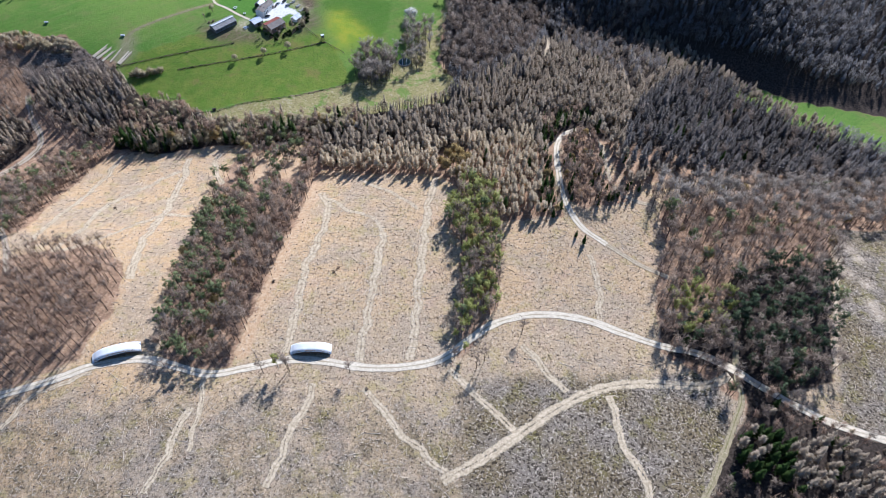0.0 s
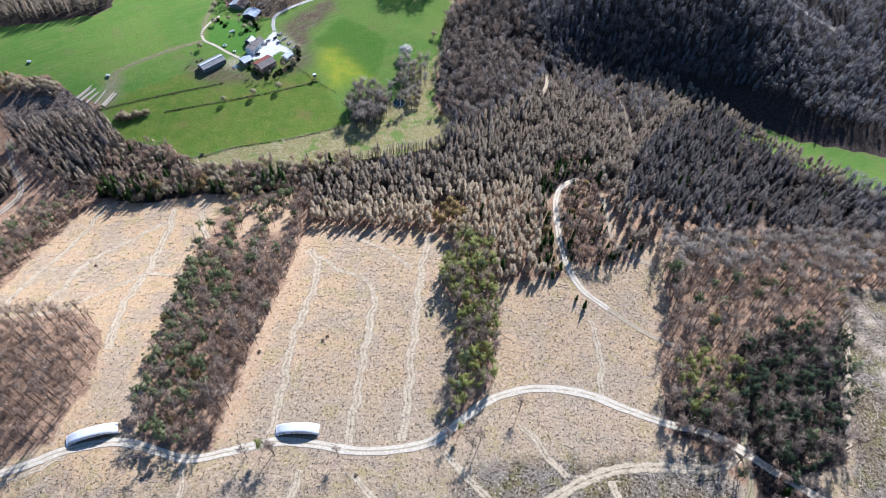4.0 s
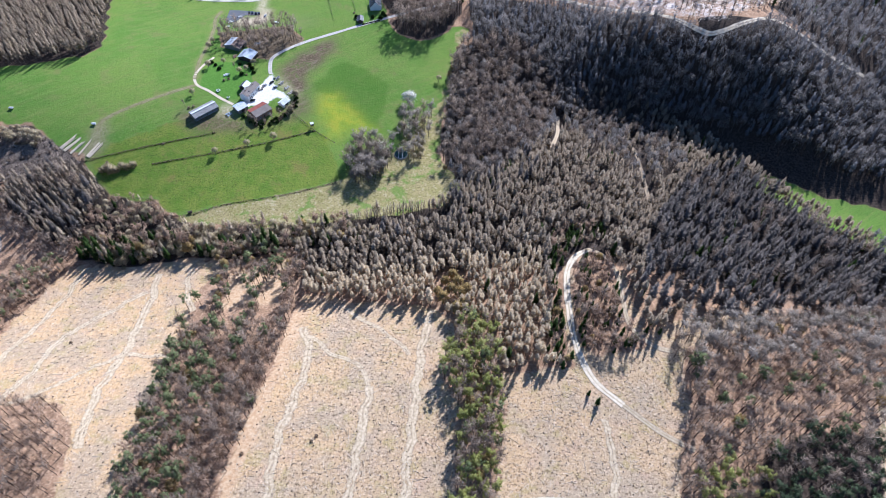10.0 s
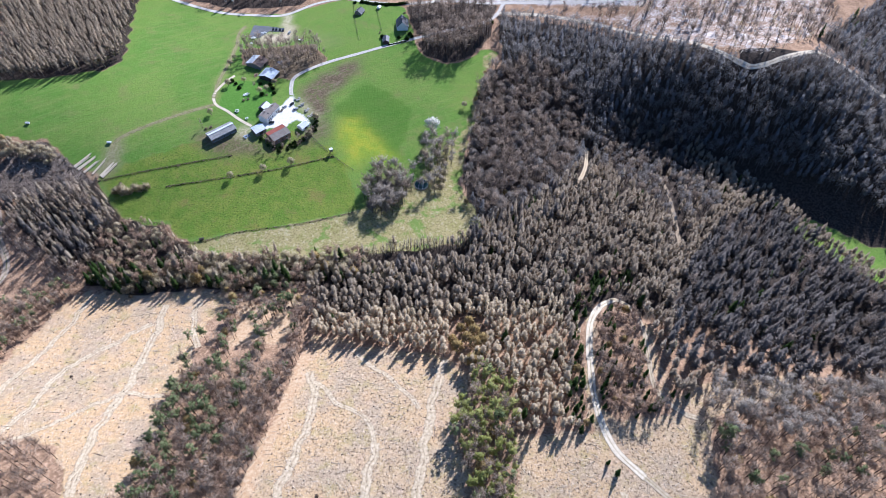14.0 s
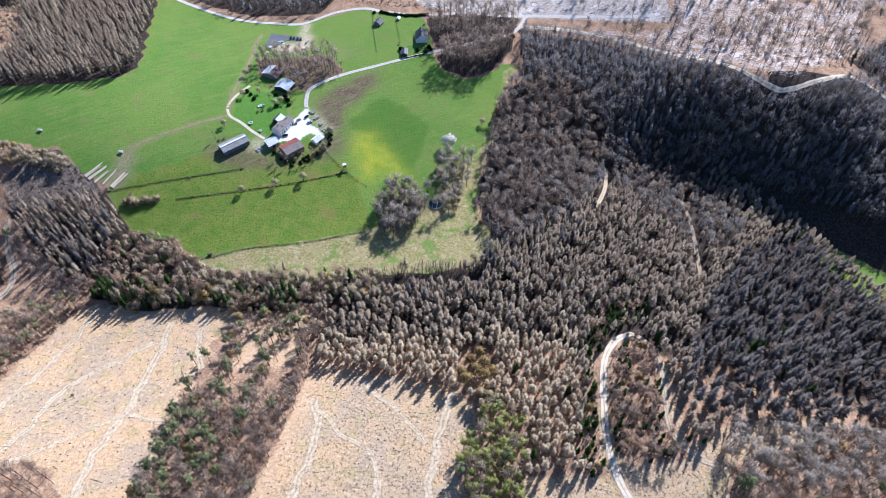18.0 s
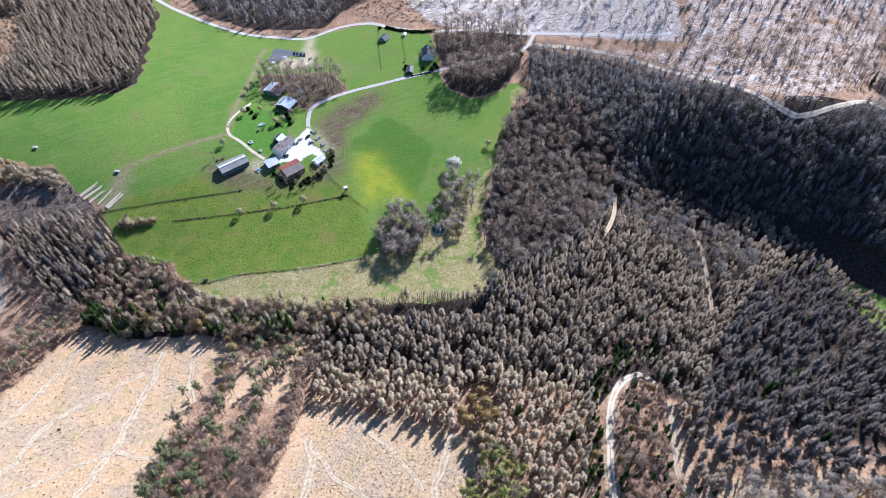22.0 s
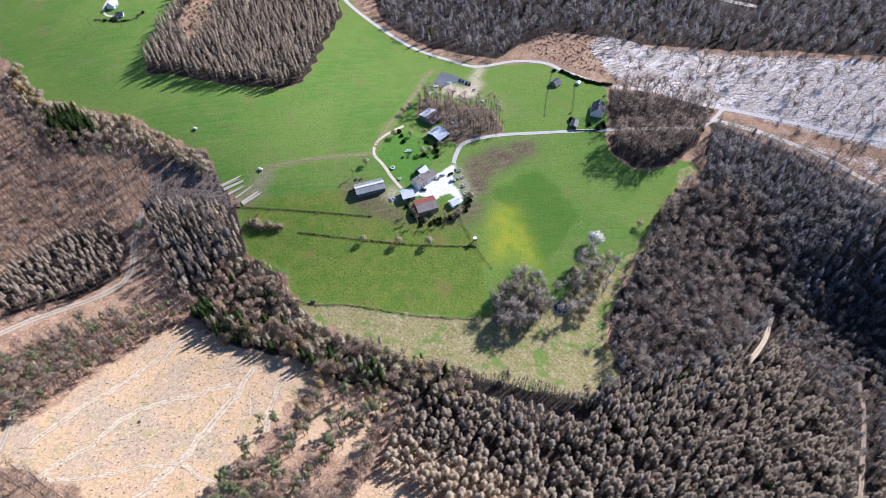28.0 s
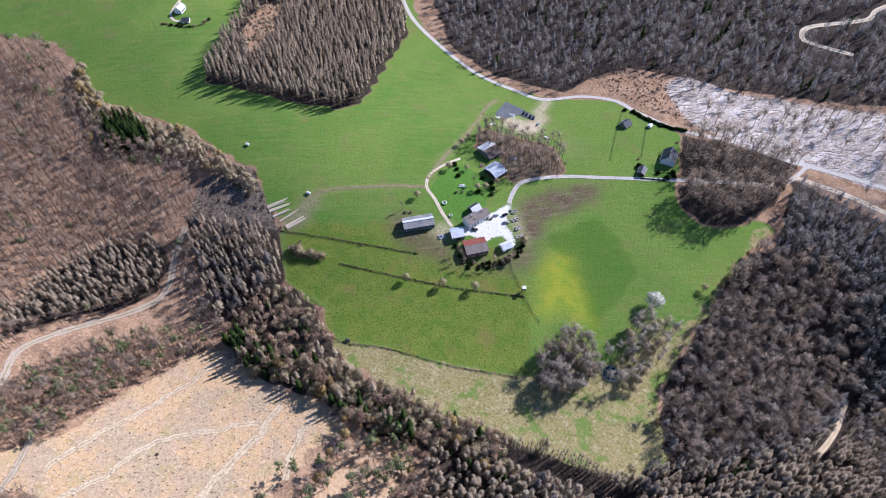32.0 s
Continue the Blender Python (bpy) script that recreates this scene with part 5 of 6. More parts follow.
for kname, group, size, spots in (
        ("green_spruce", "green spruces by the creek", 1.15, [(-238, 352), (-228, 351), (-222, 349), (-216, 349), (-209, 350), (-201, 351), (-158, 353), (-152, 353), (-122, 359), (-117, 359), (-109, 360), (-233, 355), (-229, 358), (-224, 353), (-218, 358), (-213, 355), (-208, 359), (-203, 356), (-198, 359), (-143, 360), (-137, 357), (-130, 362), (-118, 366), (-112, 363)]),
        ("green_spruce", "green spruces of the west wood", 1.1, [(-420, 424), (-414, 431), (-407, 440), (-400, 438), (-395, 444), (-391, 440), (-404, 430), (-410, 425)]),
        ("green_spruce", "green spruces along the hairpin road", 0.6, [(70, 326), (67, 335), (71, 345), (79, 354), (70, 357), (86, 366), (94, 368), (102, 369), (68, 312), (70, 300), (67, 288), (66, 272), (63, 264), (68, 259), (122, 290), (118, 284), (111, 280), (126, 284), (84, 239), (80, 244)]),
        ("birch_tree", "birches along the forest road", 0.8, [(-83, 152), (143, 190), (151, 183)]),
        ("beech_tree", "leafless trees along the forest road", 0.75, [(-90, 149), (-78, 151), (-77, 150), (-47, 150), (17, 154), (21, 158), (42, 176), (-135, 147)]),
        ("golden_tree", "golden trees at the clearing's edge", 1.0, [(7, 312), (14, 301), (10, 296), (16, 311), (2, 305), (11, 317), (12, 308), (4, 319), (8, 325), (-434, 421), (-1, 311)]),
        ("pale_shrub", "wide bushes in the pasture", 1.85, [(-245, 424), (-242, 426), (-239, 424), (-236, 424), (-232, 427), (-228, 427), (-225, 429)]),
        ("blossom_tree", "white blossom trees", 1.45, [(-27, 513)]),
        ("hedge_tree", "single trees in the meadow", 0.85, [(-168, 443), (-146, 452), (-128, 461), (-4, 543), (0, 407), (-196, 500), (-165, 529)]),
        ("golden_tree", "golden trees at the oak wood's edge", 0.5, [(12, 585), (11, 570), (7, 559), (5, 552), (9, 531), (2, 440), (30, 452)]),
        ("green_shrub", "green bushes on the farm lawn", 1.0, [(-191, 541), (-187, 538), (-183, 533), (-160, 540), (-157, 536), (-155, 531), (-168, 541), (-164, 528)]),
        ("hedge_tree", "garden trees beside the sheds", 0.75, [(-192, 535), (-181, 541), (-161, 533), (-156, 541), (-198, 562), (-197, 572), (-194, 582), (-190, 590)]),
        ("pine_tree", "lone pines on the clearing", 0.7, [(-150, 312), (-146, 309), (-153, 306)]),
        ("shrub", "bushes on the clearing", 0.75, [(-213, 279), (-95, 208), (-62, 215), (-60, 218), (-244, 431), (-207, 449), (-262, 433), (-38, 141), (-150, 480)]),
        ("beech_tree", "leafless trees behind the large barn", 0.45, [(-150, 478), (-146, 475), (-142, 472), (-136, 474), (-131, 478), (-126, 483), (-121, 488), (-117, 493), (-199, 486), (-170, 533)]),
        ("green_shrub", "dark bushes behind the large barn", 0.8, [(-148, 476), (-144, 474), (-139, 472), (-133, 475), (-128, 480), (-123, 486), (-119, 491), (-116, 497), (-154, 481)]),
        ("shrub", "garden shrubs", 0.7, [(-196, 485), (-193, 487), (-176, 519), (-173, 521), (-148, 480), (-143, 474), (-138, 472), (-133, 476), (-127, 480), (-121, 489), (-119, 495), (-81, 618), (-79, 612), (-63, 650), (-160, 528)]),
        ("green_shrub", "evergreen bushes by the lane", 1.1, [(-57, 611), (-53, 615), (-55, 618), (-64, 612), (-78, 611), (-111, 668), (12, 657), (16, 655)])):
    r = np.random.RandomState(len(group))
    for i, (x, y) in enumerate(spots):
        plant(kname, x, y, size * r.uniform(0.85, 1.15), r.uniform(0, 360), group, "", i)


# ---- litter of the felled ground ----
def joined(name, base_v, base_f, at, turn, scale, mats, label, category, tilt=None, lift=0.0):
    """Many small alike pieces in one mesh; scale has three columns."""
    c, s = np.cos(turn)[:, None], np.sin(turn)[:, None]
    v = base_v[None] * scale[:, None, :]
    x, y, z = v[..., 0] * c - v[..., 1] * s, v[..., 0] * s + v[..., 1] * c, v[..., 2]
    if tilt is not None:
        z = z + v[..., 0] * tilt[:, None]
    x, y = x + at[:, :1], y + at[:, 1:]
    z = z + height(x, y) + lift
    f = base_f[None] + (np.arange(len(at)) * len(base_v))[:, None, None]
    me = mesh_of(name, np.stack([x, y, z], -1).reshape(-1, 3), f.reshape(-1, base_f.shape[1]), mats)
    return tagged(new(name, me), label, category, kind="stuff")


def cut_wood(name, dark, light):
    n = Nodes(name)
    g = n.noise(0.6, 3, 0.6)
    c = n.mix(n.island(), dark, light)
    c = n.mix(n.math("MULTIPLY", n.chance(), 0.6), c, light)
    return n.done(n.mix(n.step(g, 0.4, 0.7, 0, 0.4), c, dark), 0.9)


STUMP = cut_wood("stump_wood", (0.07, 0.053, 0.042), (0.17, 0.125, 0.095))
STICK = cut_wood("weathered_sticks", (0.32, 0.25, 0.18), (0.70, 0.58, 0.44))
DARK_STICK = cut_wood("dark_brash", (0.14, 0.105, 0.08), (0.28, 0.22, 0.17))
LOG = cut_wood("pale_logs", (0.58, 0.46, 0.31), (0.80, 0.69, 0.52))
stump_v, stump_f = shaft([(0, 0, -0.1), (0, 0, 0.15), (0, 0, 0.42), (0, 0, 0.45)], [0.5, 0.32, 0.28, 0.01], 6)
stick_v, stick_f = shaft([(0, 0, -0.5), (0, 0, 0.5)], [1.0, 0.6], 5)
stick_v = np.stack([stick_v[:, 2], stick_v[:, 1], stick_v[:, 0] + 1.0], 1)

r = np.random.RandomState(41)
WOODED = ("beech", "strip1", "band", "strip3", "mixed", "lowmix", "ridge", "ringwood", "hedge")
ROADS = ("main_road", "hairpin", "skid_road")


def felled(n, seed, keep=3.5):
    """Random places on the felled slope."""
    r = np.random.RandomState(seed)
    x, y = r.uniform(-260, 290, n), r.uniform(62, 348, n)
    ok = (y < 346 + 0.05 * (x + 100)) & (x > -300 + 0.2 * (y - 200)) & (away(ROADS, x, y) > keep)
    for name in WOODED:
        ok &= ~inside(name, x, y)
    return np.stack([x[ok], y[ok]], 1)


gx, gy = np.meshgrid(np.arange(-262, 292, 4.6), np.arange(60, 350, 4.6))
spots = np.stack([gx.ravel() + r.uniform(-1.6, 1.6, gx.size), gy.ravel() + r.uniform(-1.6, 1.6, gx.size)], 1)
x, y = spots.T
ok = (y < 346 + 0.05 * (x + 100)) & (x > -300 + 0.2 * (y - 200)) & (away(ROADS, x, y) > 4.5) & (r.uniform(0, 1, len(x)) < 0.86)
for name in WOODED:
    ok &= ~inside(name, x, y)
spots = spots[ok]
close = (np.abs(spots[:, 0] + 45) < 48) & (np.abs(spots[:, 1] - 195) < 33)
joined("tree_stumps", stump_v, stump_f, spots[~close], r.uniform(0, 6, (~close).sum()), r.uniform(0.5, 1.05, ((~close).sum(), 1)) * np.ones(3), [STUMP], "dark weathered tree stumps dotted over the clearing", "stumps")
stump_mesh = mesh_of("tree_stump", stump_v, stump_f, [STUMP])
for x, y in spots[close][:280]:
    ob = new("tree_stump", stump_mesh)
    ob.matrix_world = pose(x, y, ground_z(x, y), 0, 0, r.uniform(0, 360)) @ Matrix.Scale(r.uniform(0.55, 1.05), 4)
    tagged(ob, "dark weathered stump of a felled spruce", "tree stump", "stumps between the strips")


def brash(name, at, seed, mats, label, long=(1.0, 4.5), thick=(0.05, 0.13), way=None):
    r = np.random.RandomState(seed)
    n = len(at)
    turn = r.uniform(0, 6.28, n) if way is None else way + r.normal(0, 0.35, n)
    size = np.stack([r.uniform(*long, n), r.uniform(*thick, n), np.zeros(n)], 1)
    size[:, 2] = size[:, 1]
    return joined(name, stick_v, stick_f, at, turn, size, mats, label, "brash", r.normal(0, 0.02, n))


def clustered(n, seed, size=3.0):
    """Places drawn together into heaps and drifts."""
    p = felled(n, seed)
    keep = wobble(p[:, 0], p[:, 1], 8, seed * 0.7) + 0.6 * wobble(p[:, 0], p[:, 1], 21, seed * 0.3) > np.random.RandomState(seed).uniform(-0.9, 0.7, len(p))
    return p[keep]


brash("pale_brash", clustered(20000, 51), 51, [STICK], "pale weathered brash strewn over the clearing")
brash("dark_brash", (lambda p: p[(p[:, 1] < 175) & (np.arange(len(p)) % 2 == 0) | (np.arange(len(p)) % 6 == 0)])(clustered(17000, 52)), 52, [DARK_STICK], "dark rotting brash strewn over the clearing", (0.8, 3.2), (0.05, 0.11))
brash("felled_poles", felled(420, 53), 53, [STICK], "thin grey poles lying on the clearing", (3, 8), (0.08, 0.14))
pole_mesh = mesh_of("fallen_trunk", stick_v * (1, 0.12, 0.12), stick_f, [STICK])
dark_pole = mesh_of("fallen_trunk", stick_v * (1, 0.13, 0.13), stick_f, [DARK_STICK])
for i, (x, y) in enumerate(felled(520, 54)[:90]):
    ob = new("fallen_trunk", dark_pole if i % 9 == 0 else pole_mesh)
    long = r.uniform(5, 12)
    ob.matrix_world = pose(x, y, ground_z(x, y) - 0.02, 0, 0, r.uniform(0, 180)) @ Matrix.Diagonal((long, 1.1, 1.1, 1))
    tagged(ob, "dark bare trunk lying on the clearing" if i % 9 == 0 else "pale bare trunk lying on the clearing", "fallen trunk", "trunks lying on the clearing")


def slope_litter(name, n, seed):
    r = np.random.RandomState(seed)
    p = np.array(PLAN[name], float)
    x, y = r.uniform(p[:, 0].min(), p[:, 0].max(), n), r.uniform(p[:, 1].min(), p[:, 1].max(), n)
    ok = inside(name, x, y) & (away(("upper_road", "lower_road"), x, y) > 4)
    return np.stack([x, y], 1)[ok]


brash("slope_brash", slope_litter("slopecut", 9000, 55), 55, [STICK], "pale rows of brash on the far felled slope", (1.5, 6), (0.12, 0.28), 1.1)
brash("slope_brash", slope_litter("slopecut2", 1500, 56), 56, [STICK], "pale rows of brash below the far road", (1.5, 6), (0.12, 0.28), 0.9)
brash("slash_heap", slope_litter("slash", 5200, 60), 60, [DARK_STICK], "dark heaps of brash at the meadow's edge", (1.0, 4.0), (0.08, 0.2))
brash("slash_sticks", slope_litter("slash", 2200, 61), 61, [STICK], "pale sticks on the heaps of brash", (1.0, 4.0), (0.06, 0.13))
wood("slope_trees", slope_litter("slopecut", 160, 57), {"beech_tree": 1}, 57, "scattered leafless trees on the felled slope", (0.6, 0.9))
wood("slope_trees", slope_litter("slopecut2", 650, 58), {"beech_tree": 2, "young_dead_spruce": 1}, 58, "scattered thin trees below the far road", (0.5, 0.9))
wood("heather_scrub", slope_litter("heather", 450, 59), {"shrub": 1}, 59, "reddish scrub beside the road", (0.3, 0.6))


# ---- building helpers ----
def part(name, bm, material, parent=None, label=""):
    me = bpy.data.meshes.new(name)
    bm.to_mesh(me)
    bm.free()
    me.materials.append(material)
    ob = new(name, me)
    ob.parent = parent
    return tagged(ob, label)


def block(x0, x1, y0, y1, z0, z1, bm=None, bevel=0.0):
    bm = bm or bmesh.new()
    m = Matrix.Translation(((x0 + x1) / 2, (y0 + y1) / 2, (z0 + z1) / 2)) @ Matrix.Diagonal((x1 - x0, y1 - y0, z1 - z0, 1))
    made = bmesh.ops.create_cube(bm, size=1, matrix=m)
    if bevel:
        bmesh.ops.bevel(bm, geom=list({e for v in made["verts"] for e in v.link_edges}), offset=bevel, segments=2, affect="EDGES")
    return bm


def disc(r0, r1, z0, z1, sides=20, bm=None, at=(0, 0)):
    bm = bm or bmesh.new()
    bmesh.ops.create_cone(bm, cap_ends=True, segments=sides, radius1=r0, radius2=r1, depth=z1 - z0, matrix=Matrix.Translation((*at, (z0 + z1) / 2)))
    return bm


def prism(points, x0, x1, bm=None):
    """A solid with the given outline in y and z, drawn out along x."""
    bm = bm or bmesh.new()
    a, b = [bm.verts.new((x0, *p)) for p in points], [bm.verts.new((x1, *p)) for p in points]
    bm.faces.new(a[::-1]), bm.faces.new(b)
    for i in range(len(points)):
        j = (i + 1) % len(points)
        bm.faces.new((a[i], a[j], b[j], b[i]))
    bmesh.ops.recalc_face_normals(bm, faces=bm.faces)
    return bm


def surface(name, dark, light, size=0.8, rough=0.8, metal=0.0, stretch=None):
    n = Nodes(name)
    g, h = n.noise(size, 4, 0.6, n.own(), stretch), n.noise(size * 6, 2, 0.5, n.own())
    c = n.mix(n.step(n.math("ADD", n.math("MULTIPLY", g, 0.6), n.math("MULTIPLY", h, 0.4)), 0.35, 0.65), dark, light)
    c = n.mix(n.math("MULTIPLY", n.chance(), 0.35), c, dark)
    n.relief(g, 0.3, 0.03)
    return n.done(c, rough, metal)


def glass():
    n = Nodes("window_glass")
    n.bsdf.inputs["Specular IOR Level"].default_value = 0.6
    return n.done(n.mix(n.noise(1.5, 2, 0.5, n.own()), (0.02, 0.025, 0.03), (0.05, 0.06, 0.07)), 0.06)


WHITEWASH = surface("whitewash", (0.8, 0.79, 0.76), (0.88, 0.875, 0.86))
BRICK = surface("brick_wall", (0.22, 0.12, 0.09), (0.36, 0.22, 0.17))
DARK_BOARD = surface("dark_boards", (0.045, 0.035, 0.03), (0.10, 0.08, 0.065), 0.4, 0.85, 0, (6, 6, 0.6, 0))
GREY_BOARD = surface("grey_boards", (0.18, 0.155, 0.13), (0.32, 0.28, 0.24), 0.4, 0.85, 0, (6, 6, 0.6, 0))
RED_TILE = surface("red_roof_tiles", (0.20, 0.055, 0.04), (0.34, 0.12, 0.085), 0.5)
GREY_TILE = surface("grey_brown_tiles", (0.17, 0.14, 0.12), (0.30, 0.26, 0.23), 0.5)
SLATE = surface("dark_slate", (0.05, 0.052, 0.062), (0.11, 0.11, 0.125), 0.5, 0.55)
TIN = surface("bright_roof_sheet", (0.55, 0.57, 0.6), (0.74, 0.75, 0.76), 0.9, 0.45)
BLUE_TIN = surface("blue_grey_roof_sheet", (0.34, 0.40, 0.47), (0.55, 0.6, 0.66), 0.9, 0.45)
RUST_TIN = surface("rusty_roof_sheet", (0.2, 0.12, 0.08), (0.36, 0.26, 0.2), 0.9, 0.7)
FIBRE = surface("fibre_cement_sheet", (0.20, 0.195, 0.19), (0.36, 0.35, 0.335), 0.9, 0.8)
CONCRETE = surface("concrete", (0.4, 0.39, 0.36), (0.56, 0.54, 0.5))
FRAME = surface("white_frame", (0.7, 0.7, 0.68), (0.8, 0.8, 0.78), 0.4, 0.5)
GLASS = glass()
TARP = surface("white_tarpaulin", (0.74, 0.74, 0.72), (0.84, 0.84, 0.83), 1.5, 0.5)
STEEL = surface("galvanised_steel", (0.4, 0.41, 0.42), (0.55, 0.56, 0.57), 0.4, 0.4, 0.7)
POST = surface("weathered_post", (0.10, 0.08, 0.065), (0.2, 0.165, 0.135), 0.3)
RUBBER = surface("black_rubber", (0.015, 0.015, 0.015), (0.03, 0.03, 0.03))
WATER = surface("teal_water", (0.008, 0.035, 0.032), (0.015, 0.06, 0.055), 2.0, 0.35)
ASPHALT = surface("asphalt", (0.10, 0.105, 0.115), (0.17, 0.175, 0.185), 1.0, 0.85)
STONE = surface("rubble_stone", (0.3, 0.28, 0.25), (0.58, 0.55, 0.5), 0.5)


def window(parent, x, z, wide, high, y):
    """A window in the wall at y that looks along y."""
    s = 1 if y > 0 else -1
    bm = block(x - wide / 2 - 0.08, x + wide / 2 + 0.08, min(y, y + s * 0.06), max(y, y + s * 0.06), z - 0.08, z + high + 0.08)
    frame_ob = part("window", bm, FRAME, parent)
    for dx in (-0.25, 0.25):
        part("pane", block(x + dx * wide - wide * 0.22, x + dx * wide + wide * 0.22, min(y + s * 0.06, y + s * 0.09), max(y + s * 0.06, y + s * 0.09), z, z + high), GLASS, frame_ob, "dark window pane")
    part("sill", block(x - wide / 2 - 0.15, x + wide / 2 + 0.15, min(y, y + s * 0.22), max(y, y + s * 0.22), z - 0.16, z - 0.09), CONCRETE, frame_ob)


def building(name, cx, cy, turn, long, wide, eave, ridge, wall, roofs, label, category, windows=0, door=True, chimney=0, sheets=0, over=0.45, open_side=False, skylights=0, cap=0.18):
    """A gabled building: walls, two roof slopes or their sheets, openings. long lies along x before the turn."""
    root = new(name)
    root.matrix_world = pose(cx, cy, ground_z(cx, cy) - 0.3, 0, 0, turn)
    h, e, t = long / 2, wide / 2, 0.3
    for s in (-1, 1):
        part("gable_wall", prism([(-e, 0), (e, 0), (e, eave), (0, ridge), (-e, eave)], s * h - t / 2, s * h + t / 2), wall, root)
        if s > 0 or not open_side:
            part("wall", block(-h + t / 2, h - t / 2, s * e - t / 2, s * e + t / 2, 0, eave), wall, root)
        else:
            for i in range(5):
                x = -h + 0.4 + i * (long - 0.8) / 4
                part("post", block(x - 0.12, x + 0.12, -e - 0.12, -e + 0.12, 0, eave), POST, root)
    part("floor", block(-h + t, h - t, -e + t, e - t, 0.1, 0.4), CONCRETE, root)
    rise = (ridge - eave) / e
    for s, m in zip((-1, 1), roofs):
        def slope(y):
            return ridge + 0.1 - rise * abs(y)
        y1 = s * (e + over)
        n = sheets or 1
        for i in range(n):
            x0, x1 = -h - over + i * (long + 2 * over) / n, -h - over + (i + 1) * (long + 2 * over) / n
            gap = 0.03 if sheets else 0.0
            lift = 0.03 * (i % 2) if sheets else 0
            line = [(0, slope(0) + lift), (y1, slope(y1) + lift), (y1, slope(y1) + 0.14 + lift), (0, slope(0) + 0.14 + lift)]
            part("roof_sheet" if sheets else "roof", prism(line, x0 + gap, x1 - gap), m, root)
        part("gutter", block(-h - over, h + over, min(y1, y1 + s * 0.14), max(y1, y1 + s * 0.14), slope(y1) - 0.06, slope(y1) + 0.06), STEEL, root)
        for k in range(skylights):
            x = -h + (k + 1) * long / (skylights + 1)
            a, b = s * e * 0.45, s * e * 0.7
            part("skylight", prism([(a, slope(a) + 0.15), (b, slope(b) + 0.15), (b, slope(b) + 0.24), (a, slope(a) + 0.24)], x - 0.45, x + 0.45), GLASS, root, "dark roof window")
    part("ridge_cap", block(-h - over, h + over, -cap, cap, ridge + 0.2, ridge + 0.32), TIN if cap > 0.3 else roofs[0], root)
    for s in (-1, 1):
        if open_side and s < 0:
            continue
        for k in range(windows):
            x = -h + (k + 1) * long / (windows + 1)
            for z in ([1.3, 4.0] if eave > 5 else [1.3]):
                if not (door and s < 0 and k == windows // 2 and z < 2):
                    window(root, x, z, 1.3, 1.3, s * (e + t / 2))
    if door and not open_side:
        x = -h + (windows // 2 + 1) * long / (windows + 1) if windows else 0
        high = 2.2 if windows else min(3.0, eave - 0.3)
        w = 1.1 if windows else 2.8
        d = part("door", block(x - w / 2, x + w / 2, -e - t / 2 - 0.08, -e - t / 2, 0.3, 0.3 + high), DARK_BOARD, root)
        part("handle", block(x + w * 0.36, x + w * 0.4, -e - t / 2 - 0.16, -e - t / 2 - 0.08, 1.25, 1.35), STEEL, d)
    for k in range(chimney):
        x = -h + (k + 0.7) * long / (chimney + 0.6)
        c = part("chimney", block(x - 0.35, x + 0.35, -0.35, 0.35, ridge - 0.6, ridge + 1.3, bevel=0.03), BRICK, root)
        part("cap", block(x - 0.45, x + 0.45, -0.45, 0.45, ridge + 1.3, ridge + 1.42), CONCRETE, c)
    return tagged(root, label, category)


# the farm
barn = building("open_barn", -183.5, 481.8, 44, 20, 9.2, 3.6, 5.2, GREY_BOARD, (FIBRE, FIBRE), "long open-sided barn with dark roof sheets and a pale ridge", "barn", 0, False, 0, 16, open_side=True, cap=0.9)
building("farmhouse", -154.2, 502.6, 70, 9.6, 7.0, 5.1, 7.0, WHITEWASH, (GREY_TILE, GREY_TILE), "white farmhouse with a grey-brown tiled roof", "house", 3, True, 1, skylights=1)
building("house_wing", -150.6, 510.8, 70, 7.0, 6.0, 4.4, 6.2, WHITEWASH, (GREY_TILE, GREY_TILE), "low white wing behind the farmhouse", "house", 2, True, 1)
building("small_barn", -157.8, 512.4, 70, 6.8, 6.2, 3.2, 5.0, DARK_BOARD, (TIN, SLATE), "small dark boarded barn with a pale roof slope", "barn", 0, True, 0, 6)
building("machine_shed", -157.4, 488.7, 45, 8.2, 7.6, 3.4, 4.4, GREY_BOARD, (TIN, BLUE_TIN), "machine shed with a bright metal roof", "shed", 0, True, 0, 8)
building("large_barn", -141.9, 486.1, 46, 14.2, 11.0, 4.4, 5.7, BRICK, (GREY_TILE, RED_TILE), "large brick barn with one red and one grey roof slope", "barn", 3, True, 0)
building("garden_shed", -125.8, 498.6, 58, 6.8, 5.4, 2.5, 3.9, WHITEWASH, (TIN, TIN), "small shed with a bright white roof", "shed", 0, True, 0, 6)
building("tractor_shed", -176.6, 566.8, 70, 11.0, 14.0, 3.6, 5.6, GREY_BOARD, (RUST_TIN, TIN), "timber shed with bright and rusty roof sheets", "shed", 0, True, 0, 9)
building("hay_shed", -162.9, 550.8, 72, 10.6, 12.0, 3.6, 5.4, DARK_BOARD, (BLUE_TIN, TIN), "dark hay shed with a blue-grey metal roof", "shed", 0, True, 0, 9)
